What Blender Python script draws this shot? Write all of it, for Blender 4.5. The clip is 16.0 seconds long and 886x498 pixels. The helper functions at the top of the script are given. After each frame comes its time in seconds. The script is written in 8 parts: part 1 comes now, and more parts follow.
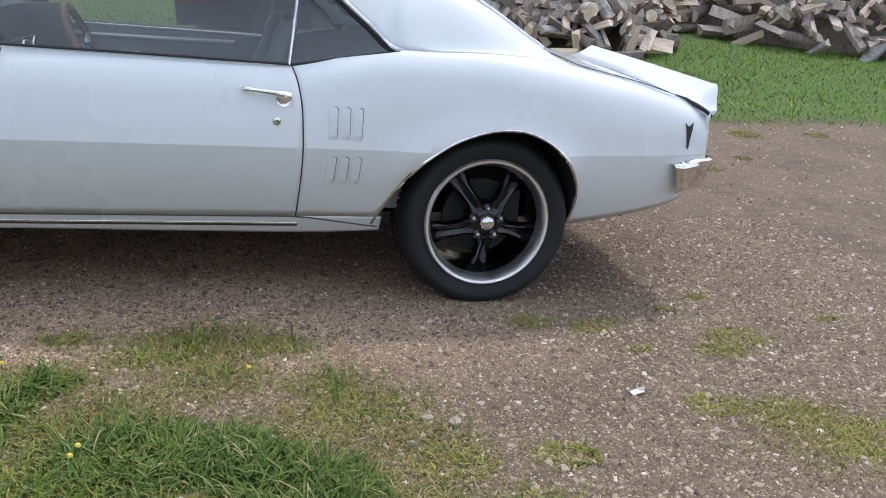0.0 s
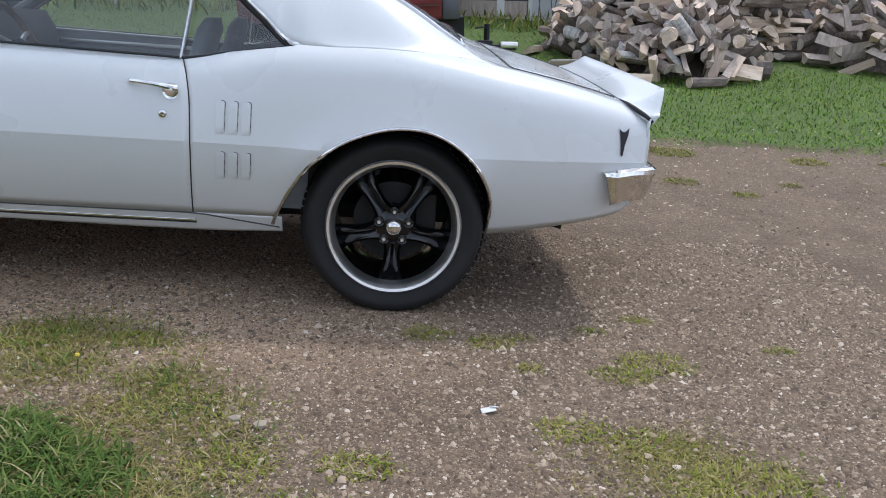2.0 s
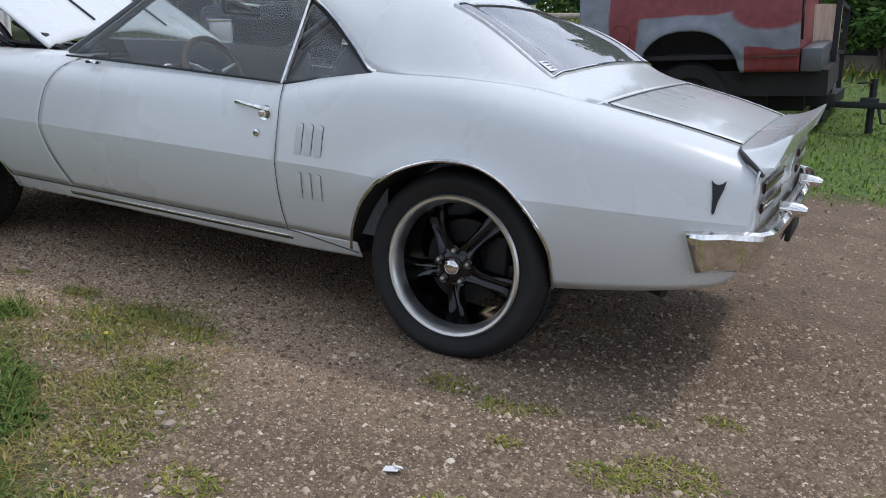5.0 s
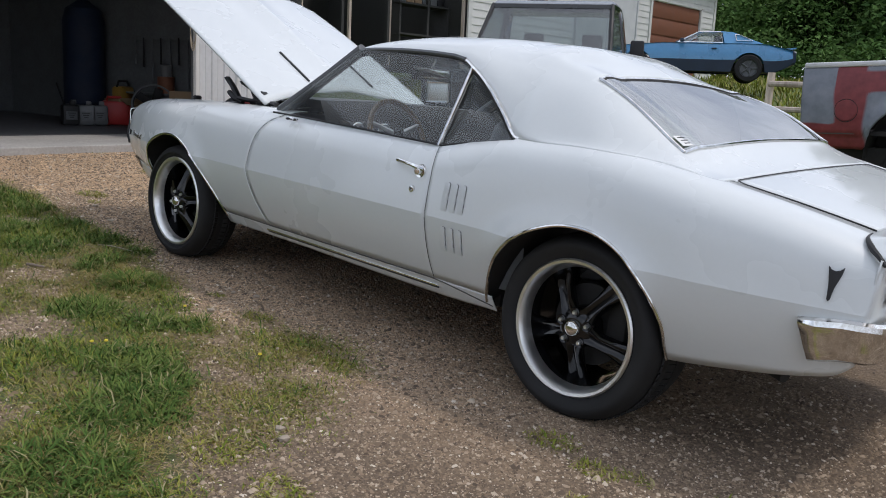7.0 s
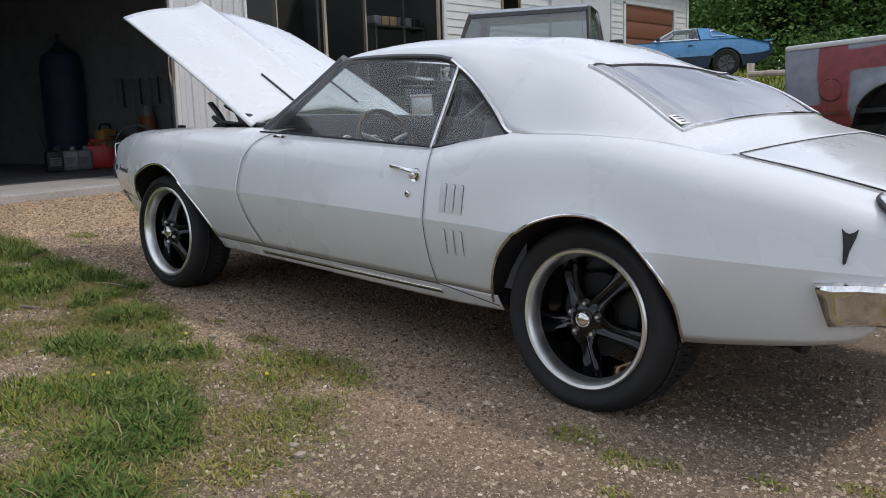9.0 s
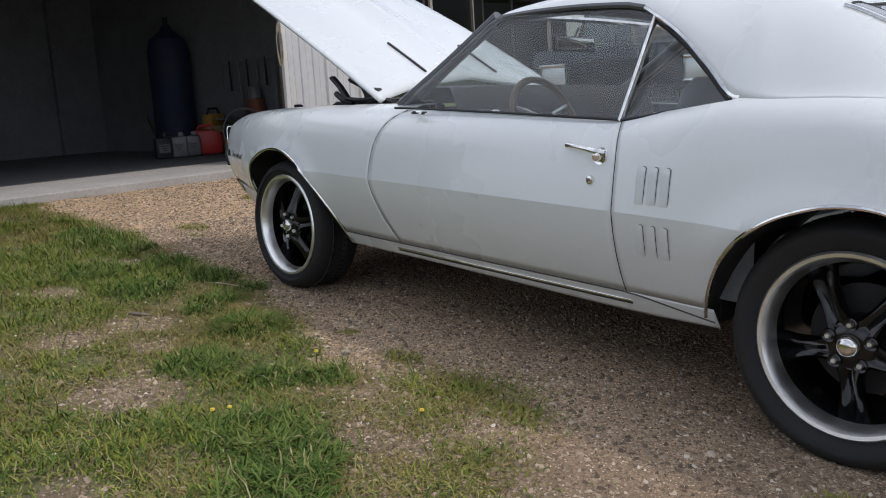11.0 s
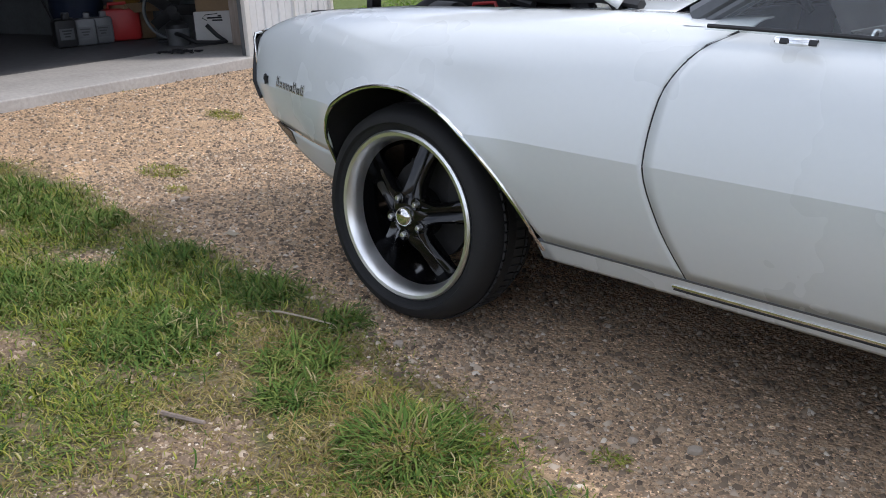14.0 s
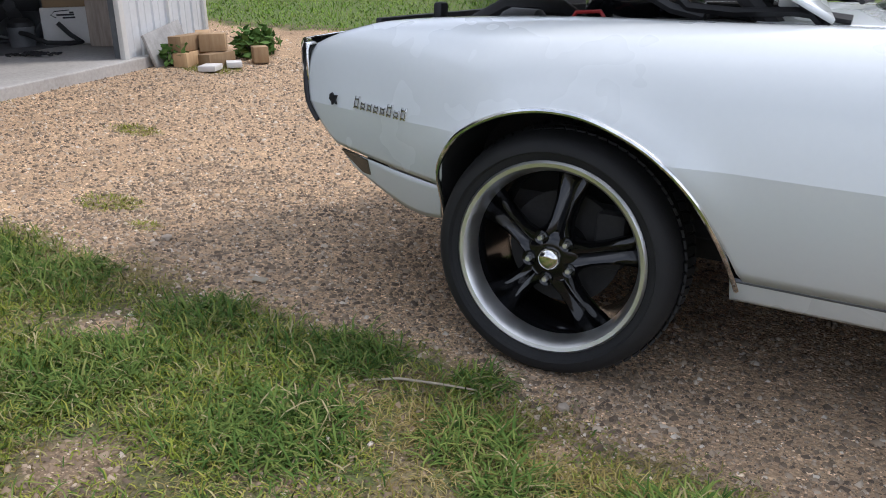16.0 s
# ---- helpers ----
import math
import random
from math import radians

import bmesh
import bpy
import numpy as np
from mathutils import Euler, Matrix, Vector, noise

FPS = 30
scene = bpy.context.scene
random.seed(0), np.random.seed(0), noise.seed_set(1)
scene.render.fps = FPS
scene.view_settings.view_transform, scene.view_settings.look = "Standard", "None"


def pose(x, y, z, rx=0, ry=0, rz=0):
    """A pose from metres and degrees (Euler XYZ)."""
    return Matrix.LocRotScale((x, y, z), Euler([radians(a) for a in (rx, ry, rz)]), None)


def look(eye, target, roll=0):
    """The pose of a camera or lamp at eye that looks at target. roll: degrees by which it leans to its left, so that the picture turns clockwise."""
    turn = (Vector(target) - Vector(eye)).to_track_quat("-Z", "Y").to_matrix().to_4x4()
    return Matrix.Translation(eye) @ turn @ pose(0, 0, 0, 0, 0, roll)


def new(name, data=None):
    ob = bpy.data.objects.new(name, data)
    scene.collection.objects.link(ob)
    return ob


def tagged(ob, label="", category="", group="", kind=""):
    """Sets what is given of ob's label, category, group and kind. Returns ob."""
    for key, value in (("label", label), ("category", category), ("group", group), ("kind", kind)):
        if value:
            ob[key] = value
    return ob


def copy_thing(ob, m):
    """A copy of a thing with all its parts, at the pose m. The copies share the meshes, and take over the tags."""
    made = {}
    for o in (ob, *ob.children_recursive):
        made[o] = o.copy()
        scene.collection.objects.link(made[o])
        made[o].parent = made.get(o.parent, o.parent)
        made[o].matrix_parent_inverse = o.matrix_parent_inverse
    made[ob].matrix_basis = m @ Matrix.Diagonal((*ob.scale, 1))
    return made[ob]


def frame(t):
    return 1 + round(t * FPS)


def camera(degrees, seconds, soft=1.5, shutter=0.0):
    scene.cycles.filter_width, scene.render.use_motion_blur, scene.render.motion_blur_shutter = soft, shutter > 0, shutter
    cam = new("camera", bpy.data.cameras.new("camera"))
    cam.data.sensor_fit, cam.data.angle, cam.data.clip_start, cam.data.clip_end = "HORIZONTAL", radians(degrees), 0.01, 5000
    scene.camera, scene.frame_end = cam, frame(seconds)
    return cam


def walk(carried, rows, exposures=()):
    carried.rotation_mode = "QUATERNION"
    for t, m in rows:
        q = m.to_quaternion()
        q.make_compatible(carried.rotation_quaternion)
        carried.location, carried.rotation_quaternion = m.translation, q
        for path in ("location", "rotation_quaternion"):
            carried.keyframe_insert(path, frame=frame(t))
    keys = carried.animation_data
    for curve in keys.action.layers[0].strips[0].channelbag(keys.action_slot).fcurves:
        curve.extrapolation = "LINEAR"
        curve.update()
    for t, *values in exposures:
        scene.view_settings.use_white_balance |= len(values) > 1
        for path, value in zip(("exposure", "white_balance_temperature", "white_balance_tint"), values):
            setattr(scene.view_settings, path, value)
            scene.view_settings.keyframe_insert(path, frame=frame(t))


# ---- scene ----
cam = camera(54.6, 16.0, 0.95)
PATH = [
    (0, (0.383, -3.88, 1.159), (0.883, -2.029, 0.591), 4.4),
    (0.5, (0.593, -3.932, 1.135), (0.986, -2.043, 0.611), 4.0),
    (1, (0.801, -3.908, 1.113), (1.135, -2.001, 0.612), 3.7),
    (1.5, (1.035, -3.846, 1.079), (1.322, -1.932, 0.572), 3.1),
    (2, (1.274, -3.89, 1.069), (1.454, -1.964, 0.558), 4.2),
    (2.5, (1.501, -3.849, 1.073), (1.381, -1.924, 0.541), 5.5),
    (3, (1.75, -3.72, 1.1), (1.542, -1.803, 0.571), 5.1),
    (3.5, (1.981, -3.674, 1.094), (1.607, -1.755, 0.669), 4.3),
    (3.7, (2.065, -3.652, 1.091), (1.558, -1.768, 0.648), 4.0),
    (5.8, (2.799, -3.171, 1.052), (1.775, -1.509, 0.621), 4.5),
    (6, (2.819, -3.125, 1.081), (1.719, -1.509, 0.655), 4.3),
    (6.5, (2.892, -3.184, 1.136), (1.651, -1.671, 0.724), 5.6),
    (7, (3.011, -3.332, 1.13), (1.682, -1.886, 0.753), 6.2),
    (7.5, (3.057, -3.378, 1.116), (1.678, -1.969, 0.776), 4.8),
    (8, (3.054, -3.388, 1.078), (1.672, -1.977, 0.76), 2.4),
    (8.2, (3.041, -3.374, 1.069), (1.651, -1.97, 0.756), 1.7),
    (10.3, (2.606, -3.207, 0.991), (1.403, -1.652, 0.628), 1.8),
    (10.5, (2.514, -3.173, 0.98), (1.253, -1.663, 0.621), 1.6),
    (11, (2.284, -3.017, 0.998), (0.807, -1.722, 0.621), -0.2),
    (11.5, (1.954, -2.946, 0.98), (0.443, -1.714, 0.531), -1.1),
    (12, (1.596, -2.83, 0.982), (0.165, -1.544, 0.435), -2.9),
    (12.5, (1.228, -2.658, 1.014), (-0.172, -1.37, 0.398), -0.8),
    (13, (0.828, -2.619, 0.994), (-0.521, -1.277, 0.376), 0.9),
    (13.5, (0.519, -2.575, 1.003), (-0.727, -1.144, 0.371), 0.8),
    (14, (0.26, -2.54, 1.043), (-0.979, -1.114, 0.385), 0.9),
    (14.5, (0.064, -2.61, 1.043), (-1.094, -1.121, 0.377), 0.4),
    (15, (-0.133, -2.689, 1.053), (-1.043, -1.044, 0.37), 2.0),
    (15.5, (-0.425, -2.702, 1.05), (-1.292, -1.035, 0.364), 1.6),
    (16, (-0.697, -2.754, 1.033), (-1.551, -1.068, 0.377), 2.4),
]
# the drive's normal, and the turn that lays the drive's plane into the upright world
UP = Vector((-0.052, -0.030, 1.0)).normalized()
DRIVE = UP.rotation_difference(Vector((0, 0, 1))).to_matrix().to_4x4()
# seconds, stops, kelvin, tint: the clip's camera adapts on the way
EXPOSURES = [(0.0, 0.08, 6050, 14), (1.5, -0.07, 6050, 14), (3.5, -0.07, 6000, 14), (6.0, -0.46, 6350, 13), (8.0, -0.27, 6450, 14), (10.5, -0.40, 6500, 14), (12.5, 0.24, 6550, 14), (14.5, 0.14, 6250, 15), (16.0, 0.20, 6300, 15)]
walk(cam, [(t, DRIVE @ look(eye, target, roll)) for t, eye, target, roll in PATH], EXPOSURES)

# ---- world, sun ----
SUN_DIR = Vector((0.47, 0.42, 1.0)).normalized()
world = bpy.data.worlds.new("sky")
scene.world = world
world.use_nodes = True
_nt = world.node_tree
_nt.nodes.clear()
_out = _nt.nodes.new("ShaderNodeOutputWorld")
_bg = _nt.nodes.new("ShaderNodeBackground")
_sky = _nt.nodes.new("ShaderNodeTexSky")
_sky.sky_type = "NISHITA"
_sky.sun_disc = False
_sky.sun_elevation = math.asin(SUN_DIR.z)
_sky.sun_rotation = math.atan2(SUN_DIR.x, SUN_DIR.y)
_sky.air_density, _sky.dust_density = 1.0, 3.0
_co = _nt.nodes.new("ShaderNodeTexCoord")
_map = _nt.nodes.new("ShaderNodeMapping")
_map.inputs["Scale"].default_value = (1.0, 1.0, 2.6)
_cl = _nt.nodes.new("ShaderNodeTexNoise")
_cl.inputs["Scale"].default_value, _cl.inputs["Detail"].default_value, _cl.inputs["Roughness"].default_value = 2.2, 7.0, 0.55
_cr = _nt.nodes.new("ShaderNodeValToRGB")
_cr.color_ramp.elements[0].position, _cr.color_ramp.elements[1].position = 0.40, 0.60
_cr.color_ramp.elements[0].color, _cr.color_ramp.elements[1].color = (0.35, 0.35, 0.35, 1), (1, 1, 1, 1)
_mx = _nt.nodes.new("ShaderNodeMix")
_mx.data_type = "RGBA"
_mx.inputs["B"].default_value = (8.4, 9.2, 10.4, 1)
_nt.links.new(_co.outputs["Generated"], _map.inputs["Vector"])
_nt.links.new(_map.outputs["Vector"], _cl.inputs["Vector"])
_nt.links.new(_cl.outputs["Fac"], _cr.inputs["Fac"])
_nt.links.new(_cr.outputs["Color"], _mx.inputs["Factor"])
_nt.links.new(_sky.outputs["Color"], _mx.inputs["A"])
_nt.links.new(_mx.outputs["Result"], _bg.inputs["Color"])
_bg.inputs["Strength"].default_value = 0.152
_nt.links.new(_bg.outputs["Background"], _out.inputs["Surface"])
sun = new("sun", bpy.data.lights.new("sun", "SUN"))
sun.data.energy, sun.data.angle, sun.data.color = 1.75, radians(6), (1.0, 0.955, 0.89)
sun.matrix_world = look(SUN_DIR * 30, (0, 0, 0))

# ---- materials ----


class Nodes:
    """A small wrapper that makes node materials short to write."""

    def __init__(self, name, rough=0.6, metal=0.0, color=(0.5, 0.5, 0.5)):
        self.m = bpy.data.materials.new(name)
        self.m.use_nodes = True
        self.t = self.m.node_tree
        self.b = self.t.nodes["Principled BSDF"]
        self.b.inputs["Base Color"].default_value = (*color, 1)
        self.b.inputs["Roughness"].default_value = rough
        self.b.inputs["Metallic"].default_value = metal

    def n(self, kind, **kw):
        node = self.t.nodes.new("ShaderNode" + kind)
        for k, v in kw.items():
            node.inputs[k].default_value = v
        return node

    def link(self, a, b):
        self.t.links.new(a, b)

    def coord(self, which="Object", scale=(1, 1, 1)):
        c, m = self.n("TexCoord"), self.n("Mapping")
        m.inputs["Scale"].default_value = scale
        self.link(c.outputs[which], m.inputs["Vector"])
        return m.outputs["Vector"]

    def noise(self, vec, scale, detail=4.0, rough=0.6):
        k = self.n("TexNoise", Scale=scale, Detail=detail, Roughness=rough)
        self.link(vec, k.inputs["Vector"])
        return k.outputs["Fac"]

    def ramp(self, fac, stops):
        r = self.n("ValToRGB")
        e = r.color_ramp.elements
        while len(e) < len(stops):
            e.new(0.5)
        for el, (p, c) in zip(e, stops):
            el.position, el.color = p, (*c, 1)
        self.link(fac, r.inputs["Fac"])
        return r.outputs["Color"]

    def grey(self, fac, a, b, p=0.0, q=1.0):
        r = self.n("MapRange")
        for key, v in (("From Min", p), ("From Max", q), ("To Min", a), ("To Max", b)):
            r.inputs[key].default_value = v
        self.link(fac, r.inputs["Value"])
        return r.outputs["Result"]

    def mix(self, fac, a, b, blend="MIX"):
        k = self.n("Mix")
        k.data_type, k.blend_type = "RGBA", blend
        for key, v in (("Factor", fac), ("A", a), ("B", b)):
            if isinstance(v, (int, float)):
                k.inputs[key].default_value = v
            elif isinstance(v, tuple):
                k.inputs[key].default_value = (*v, 1)
            else:
                self.link(v, k.inputs[key])
        return k.outputs["Result"]

    def color(self, sock):
        self.link(sock, self.b.inputs["Base Color"])

    def rough(self, sock):
        self.link(sock, self.b.inputs["Roughness"])

    def bump(self, height, strength=0.3, distance=0.01):
        k = self.n("Bump", Strength=strength, Distance=distance)
        self.link(height, k.inputs["Height"])
        self.link(k.outputs["Normal"], self.b.inputs["Normal"])

    def random(self):
        return self.n("ObjectInfo").outputs["Random"]


def plain(name, color, rough=0.5, metal=0.0, vary=0.15, scale=9.0, bump=0.0, coat=0.0, which="Object"):
    """A material with two scales of soft variation."""
    k = Nodes(name, rough, metal, color)
    v = k.coord(which)
    big, fine = k.noise(v, scale, 3), k.noise(v, scale * 9, 4)
    dark = tuple(c * (1 - vary) for c in color)
    light = tuple(min(1, c * (1 + vary * 0.6)) for c in color)
    both = k.mix(0.4, k.ramp(big, [(0.3, dark), (0.7, light)]), k.ramp(fine, [(0.3, dark), (0.7, light)]))
    k.color(both)
    k.rough(k.grey(big, rough * 0.85, min(1, rough * 1.2), 0.3, 0.7))
    if bump:
        k.bump(fine, bump, 0.004)
    if coat:
        k.b.inputs["Coat Weight"].default_value, k.b.inputs["Coat Roughness"].default_value = coat, 0.06
    return k.m


def paint_white():
    k = Nodes("white_paint", 0.32, 0.0)
    v = k.coord()
    big, fine = k.noise(v, 1.6, 4), k.noise(v, 60, 3)
    k.color(k.mix(0.3, k.ramp(big, [(0.3, (0.632, 0.660, 0.655)), (0.7, (0.644, 0.672, 0.668))]), k.ramp(fine, [(0.3, (0.62, 0.648, 0.643)), (0.7, (0.656, 0.684, 0.680))])))
    k.rough(k.grey(big, 0.26, 0.29, 0.3, 0.7))
    k.b.inputs["Coat Weight"].default_value, k.b.inputs["Coat Roughness"].default_value = 0.7, 0.07
    k.bump(k.noise(v, 220, 2), 0.03, 0.001)
    return k.m


def chrome_mat():
    k = Nodes("chrome", 0.08, 1.0, (0.78, 0.78, 0.77))
    v = k.coord()
    k.rough(k.grey(k.noise(v, 14, 5), 0.04, 0.22, 0.4, 0.75))
    k.color(k.ramp(k.noise(v, 35, 4), [(0.3, (0.62, 0.61, 0.58)), (0.6, (0.82, 0.82, 0.81))]))
    return k.m


def brushed_mat():
    k = Nodes("polished_aluminium", 0.28, 1.0, (0.72, 0.72, 0.7))
    v = k.coord("Object", (1, 1, 1))
    k.rough(k.grey(k.noise(v, 25, 4), 0.28, 0.42, 0.3, 0.7))
    k.color(k.ramp(k.noise(v, 8, 4), [(0.3, (0.76, 0.76, 0.74)), (0.7, (0.90, 0.90, 0.88))]))
    return k.m


def rubber_mat():
    k = Nodes("tyre_rubber", 0.75, 0.0, (0.02, 0.02, 0.021))
    v = k.coord()
    dust = k.noise(v, 5, 5)
    k.color(k.ramp(dust, [(0.35, (0.006, 0.006, 0.0065)), (0.75, (0.014, 0.0135, 0.013))]))
    k.bump(k.noise(v, 120, 3), 0.25, 0.002)
    return k.m


def glass_mat(name, tint, rough=0.0, base=0.05, haze=0.0):
    k = Nodes(name)
    k.t.nodes.remove(k.b)
    out = [n for n in k.t.nodes if n.type == "OUTPUT_MATERIAL"][0]
    tr, gl, mx, fr = k.n("BsdfTransparent"), k.n("BsdfGlossy"), k.n("MixShader"), k.n("LayerWeight", Blend=0.5)
    tr.inputs["Color"].default_value = (*tint, 1)
    gl.inputs["Roughness"].default_value = rough + 0.01
    pw = k.n("Math")
    pw.operation = "POWER"
    pw.inputs[1].default_value = 5.0
    k.link(fr.outputs["Facing"], pw.inputs[0])
    k.link(k.grey(pw.outputs["Value"], base, 1.0), mx.inputs["Fac"])
    k.link(tr.outputs["BSDF"], mx.inputs[1])
    k.link(gl.outputs["BSDF"], mx.inputs[2])
    # dusty film whose diffuse grey also stands in for pale sky reflections
    dust, veil = k.n("BsdfDiffuse"), k.n("MixShader")
    dust.inputs["Color"].default_value = (0.55, 0.57, 0.58, 1)
    k.link(k.grey(k.noise(k.coord(), 3.0, 4), haze * 0.6, haze * 1.4, 0.3, 0.7), veil.inputs["Fac"])
    k.link(mx.outputs["Shader"], veil.inputs[1])
    k.link(dust.outputs["BSDF"], veil.inputs[2])
    k.link(veil.outputs["Shader"], out.inputs["Surface"])
    return k.m


def ground_mat():
    """Stony soil with sand and dust; thatch and moss where the lawn mask of the mesh says so."""
    k = Nodes("gravel_and_turf", 0.95)
    v = k.coord("Object")
    big, mid, fine = k.noise(v, 0.5, 5), k.noise(v, 3.6, 6, 0.65), k.noise(v, 75, 5, 0.75)
    grit = k.noise(v, 260, 3, 0.7)
    cells = []
    for scale in (46.0, 95.0, 170.0):
        n = k.n("TexVoronoi", Scale=scale, Randomness=1.0)
        k.link(v, n.inputs["Vector"])
        sep = k.n("SeparateColor")
        k.link(n.outputs["Color"], sep.inputs["Color"])
        cells.append((n, sep))
    soil = k.ramp(k.mix(0.45, fine, grit), [(0.28, (0.050, 0.036, 0.024)), (0.46, (0.135, 0.097, 0.064)), (0.60, (0.215, 0.156, 0.103)), (0.78, (0.38, 0.293, 0.206))])
    stops = [(0.0, (0.095, 0.068, 0.045)), (0.30, (0.165, 0.117, 0.076)), (0.62, (0.245, 0.175, 0.112)), (0.88, (0.350, 0.262, 0.176)), (0.97, (0.44, 0.35, 0.25)), (1.0, (0.54, 0.46, 0.36))]
    col = soil
    for (n, sep), share in zip(reversed(cells), (0.40, 0.34, 0.12)):
        body = k.grey(n.outputs["Distance"], 1.0, 0.0, 0.32, 0.50)
        some = k.grey(sep.outputs["Green"], 0.0, 1.0, 1 - share - 0.03, 1 - share)
        both = k.n("Math")
        both.operation = "MULTIPLY"
        k.link(body, both.inputs[0])
        k.link(some, both.inputs[1])
        col = k.mix(both.outputs["Value"], col, k.ramp(sep.outputs["Red"], stops))
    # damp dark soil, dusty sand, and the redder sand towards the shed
    damp = k.noise(v, 1.5, 6, 0.68)
    col = k.mix(k.grey(damp, 0.0, 0.62, 0.48, 0.66), col, k.ramp(fine, [(0.3, (0.044, 0.030, 0.019)), (0.7, (0.175, 0.122, 0.077))]))
    col = k.mix(k.grey(mid, 0.0, 0.55, 0.54, 0.74), col, k.ramp(fine, [(0.3, (0.200, 0.140, 0.086)), (0.7, (0.36, 0.265, 0.170))]))
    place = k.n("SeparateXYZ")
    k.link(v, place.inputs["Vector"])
    # redder towards the shed; the gain also lifts shade and sun on that side
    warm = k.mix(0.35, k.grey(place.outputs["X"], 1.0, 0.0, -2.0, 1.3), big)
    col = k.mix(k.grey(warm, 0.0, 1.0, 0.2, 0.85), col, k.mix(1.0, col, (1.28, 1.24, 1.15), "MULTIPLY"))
    # ground colour raised in the strip where the car's shade falls
    shade_lift = k.n("Math")
    shade_lift.operation = "MULTIPLY"
    k.link(k.grey(place.outputs["Y"], 0.0, 1.0, -1.75, -1.15), shade_lift.inputs[0])
    k.link(k.grey(place.outputs["X"], 1.0, 0.0, 0.6, 2.0), shade_lift.inputs[1])
    shade_lift = k.grey(k.mix(0.3, shade_lift.outputs["Value"], k.noise(v, 1.1, 5)), 0.0, 1.0, 0.2, 0.75)
    col = k.mix(shade_lift, col, k.mix(1.0, col, (2.05, 1.98, 1.92), "MULTIPLY"))
    thatch = k.ramp(k.mix(0.5, mid, fine), [(0.32, (0.045, 0.042, 0.018)), (0.48, (0.115, 0.095, 0.045)), (0.62, (0.21, 0.165, 0.09)), (0.75, (0.30, 0.235, 0.14))])
    moss = k.ramp(fine, [(0.3, (0.040, 0.062, 0.014)), (0.6, (0.085, 0.118, 0.030)), (0.8, (0.16, 0.17, 0.06))])
    thatch = k.mix(k.grey(k.noise(v, 6.0, 4), 0.0, 0.85, 0.46, 0.58), thatch, moss)
    mask = k.n("Attribute")
    mask.attribute_name = "lawn"
    lush = k.ramp(fine, [(0.3, (0.045, 0.095, 0.014)), (0.6, (0.095, 0.165, 0.032)), (0.8, (0.16, 0.20, 0.05))])
    thatch = k.mix(k.grey(mask.outputs["Fac"], 0.0, 0.85, 0.88, 1.0), thatch, lush)
    edge = k.mix(0.42, mask.outputs["Color"], k.mix(0.5, k.noise(v, 9.0, 5, 0.7), fine), "MIX")
    k.color(k.mix(k.grey(edge, 0.0, 0.92, 0.40, 0.56), col, thatch))
    h = k.mix(0.5, k.mix(0.5, cells[0][0].outputs["Distance"], cells[1][0].outputs["Distance"]), k.mix(0.5, fine, k.noise(v, 22, 4)))
    k.bump(h, 0.75, 0.03)
    return k.m


def leaf_mat(name, a, b, c, patch=1.2, share=0.35, worn=0.0):
    """Leaves and blades: each of its own tone, drifting from patch to patch; worn: share of dead ones."""
    k = Nodes(name, 0.7)
    g = k.n("NewGeometry")
    v = k.coord("Object")
    stops = [(0.0, a), (0.5, b), (1.0 - worn, c)]
    if worn:
        stops = [(0.0, a), (0.5 * (1 - worn), b), (1 - worn, c), (1.0 - 0.6 * worn, (0.30, 0.235, 0.12)), (1.0, (0.42, 0.35, 0.21))]
    col = k.ramp(g.outputs["Random Per Island"], stops)
    k.color(k.mix(share, col, k.ramp(k.noise(v, patch, 4), [(0.32, a), (0.5, b), (0.68, c)])))
    k.b.inputs["Specular IOR Level"].default_value = 0.08
    return k.m


def wood_mat(name, a, b, ring=26.0, stretch=(1, 1, 14)):
    k = Nodes(name, 0.85)
    v = k.coord("Object", stretch)
    w = k.noise(v, ring, 5, 0.65)
    col = k.ramp(w, [(0.25, a), (0.75, b)])
    lum = k.grey(k.random(), 0.55, 1.25)
    cc = k.n("CombineColor")
    for key in ("Red", "Green", "Blue"):
        k.link(lum, cc.inputs[key])
    k.color(k.mix(1.0, col, cc.outputs["Color"], "MULTIPLY"))
    k.bump(w, 0.5, 0.006)
    return k.m


def primer_red_mat():
    """Worn dark red body paint with broad patches of grey primer."""
    k = Nodes("red_paint_and_grey_primer", 0.55)
    v = k.coord("Object")
    at = k.n("Attribute")
    at.attribute_name = "primer"
    patch = k.mix(0.12, at.outputs["Fac"], k.noise(v, 7.0, 4))
    red = k.ramp(k.noise(v, 14, 5), [(0.3, (0.15, 0.022, 0.026)), (0.7, (0.23, 0.038, 0.042))])
    prim = k.ramp(k.noise(v, 9, 5), [(0.3, (0.15, 0.17, 0.20)), (0.7, (0.23, 0.25, 0.29))])
    k.color(k.mix(k.grey(patch, 0, 1, 0.36, 0.64), red, prim))
    k.b.inputs["Coat Weight"].default_value = 0.2
    return k.m


def concrete_mat():
    k = Nodes("concrete", 0.85)
    v = k.coord("Object")
    k.color(k.mix(0.4, k.ramp(k.noise(v, 1.3, 5), [(0.3, (0.30, 0.285, 0.26)), (0.7, (0.47, 0.45, 0.42))]), k.ramp(k.noise(v, 30, 5), [(0.3, (0.25, 0.24, 0.22)), (0.7, (0.5, 0.48, 0.45))])))
    k.bump(k.noise(v, 80, 4), 0.3, 0.004)
    return k.m


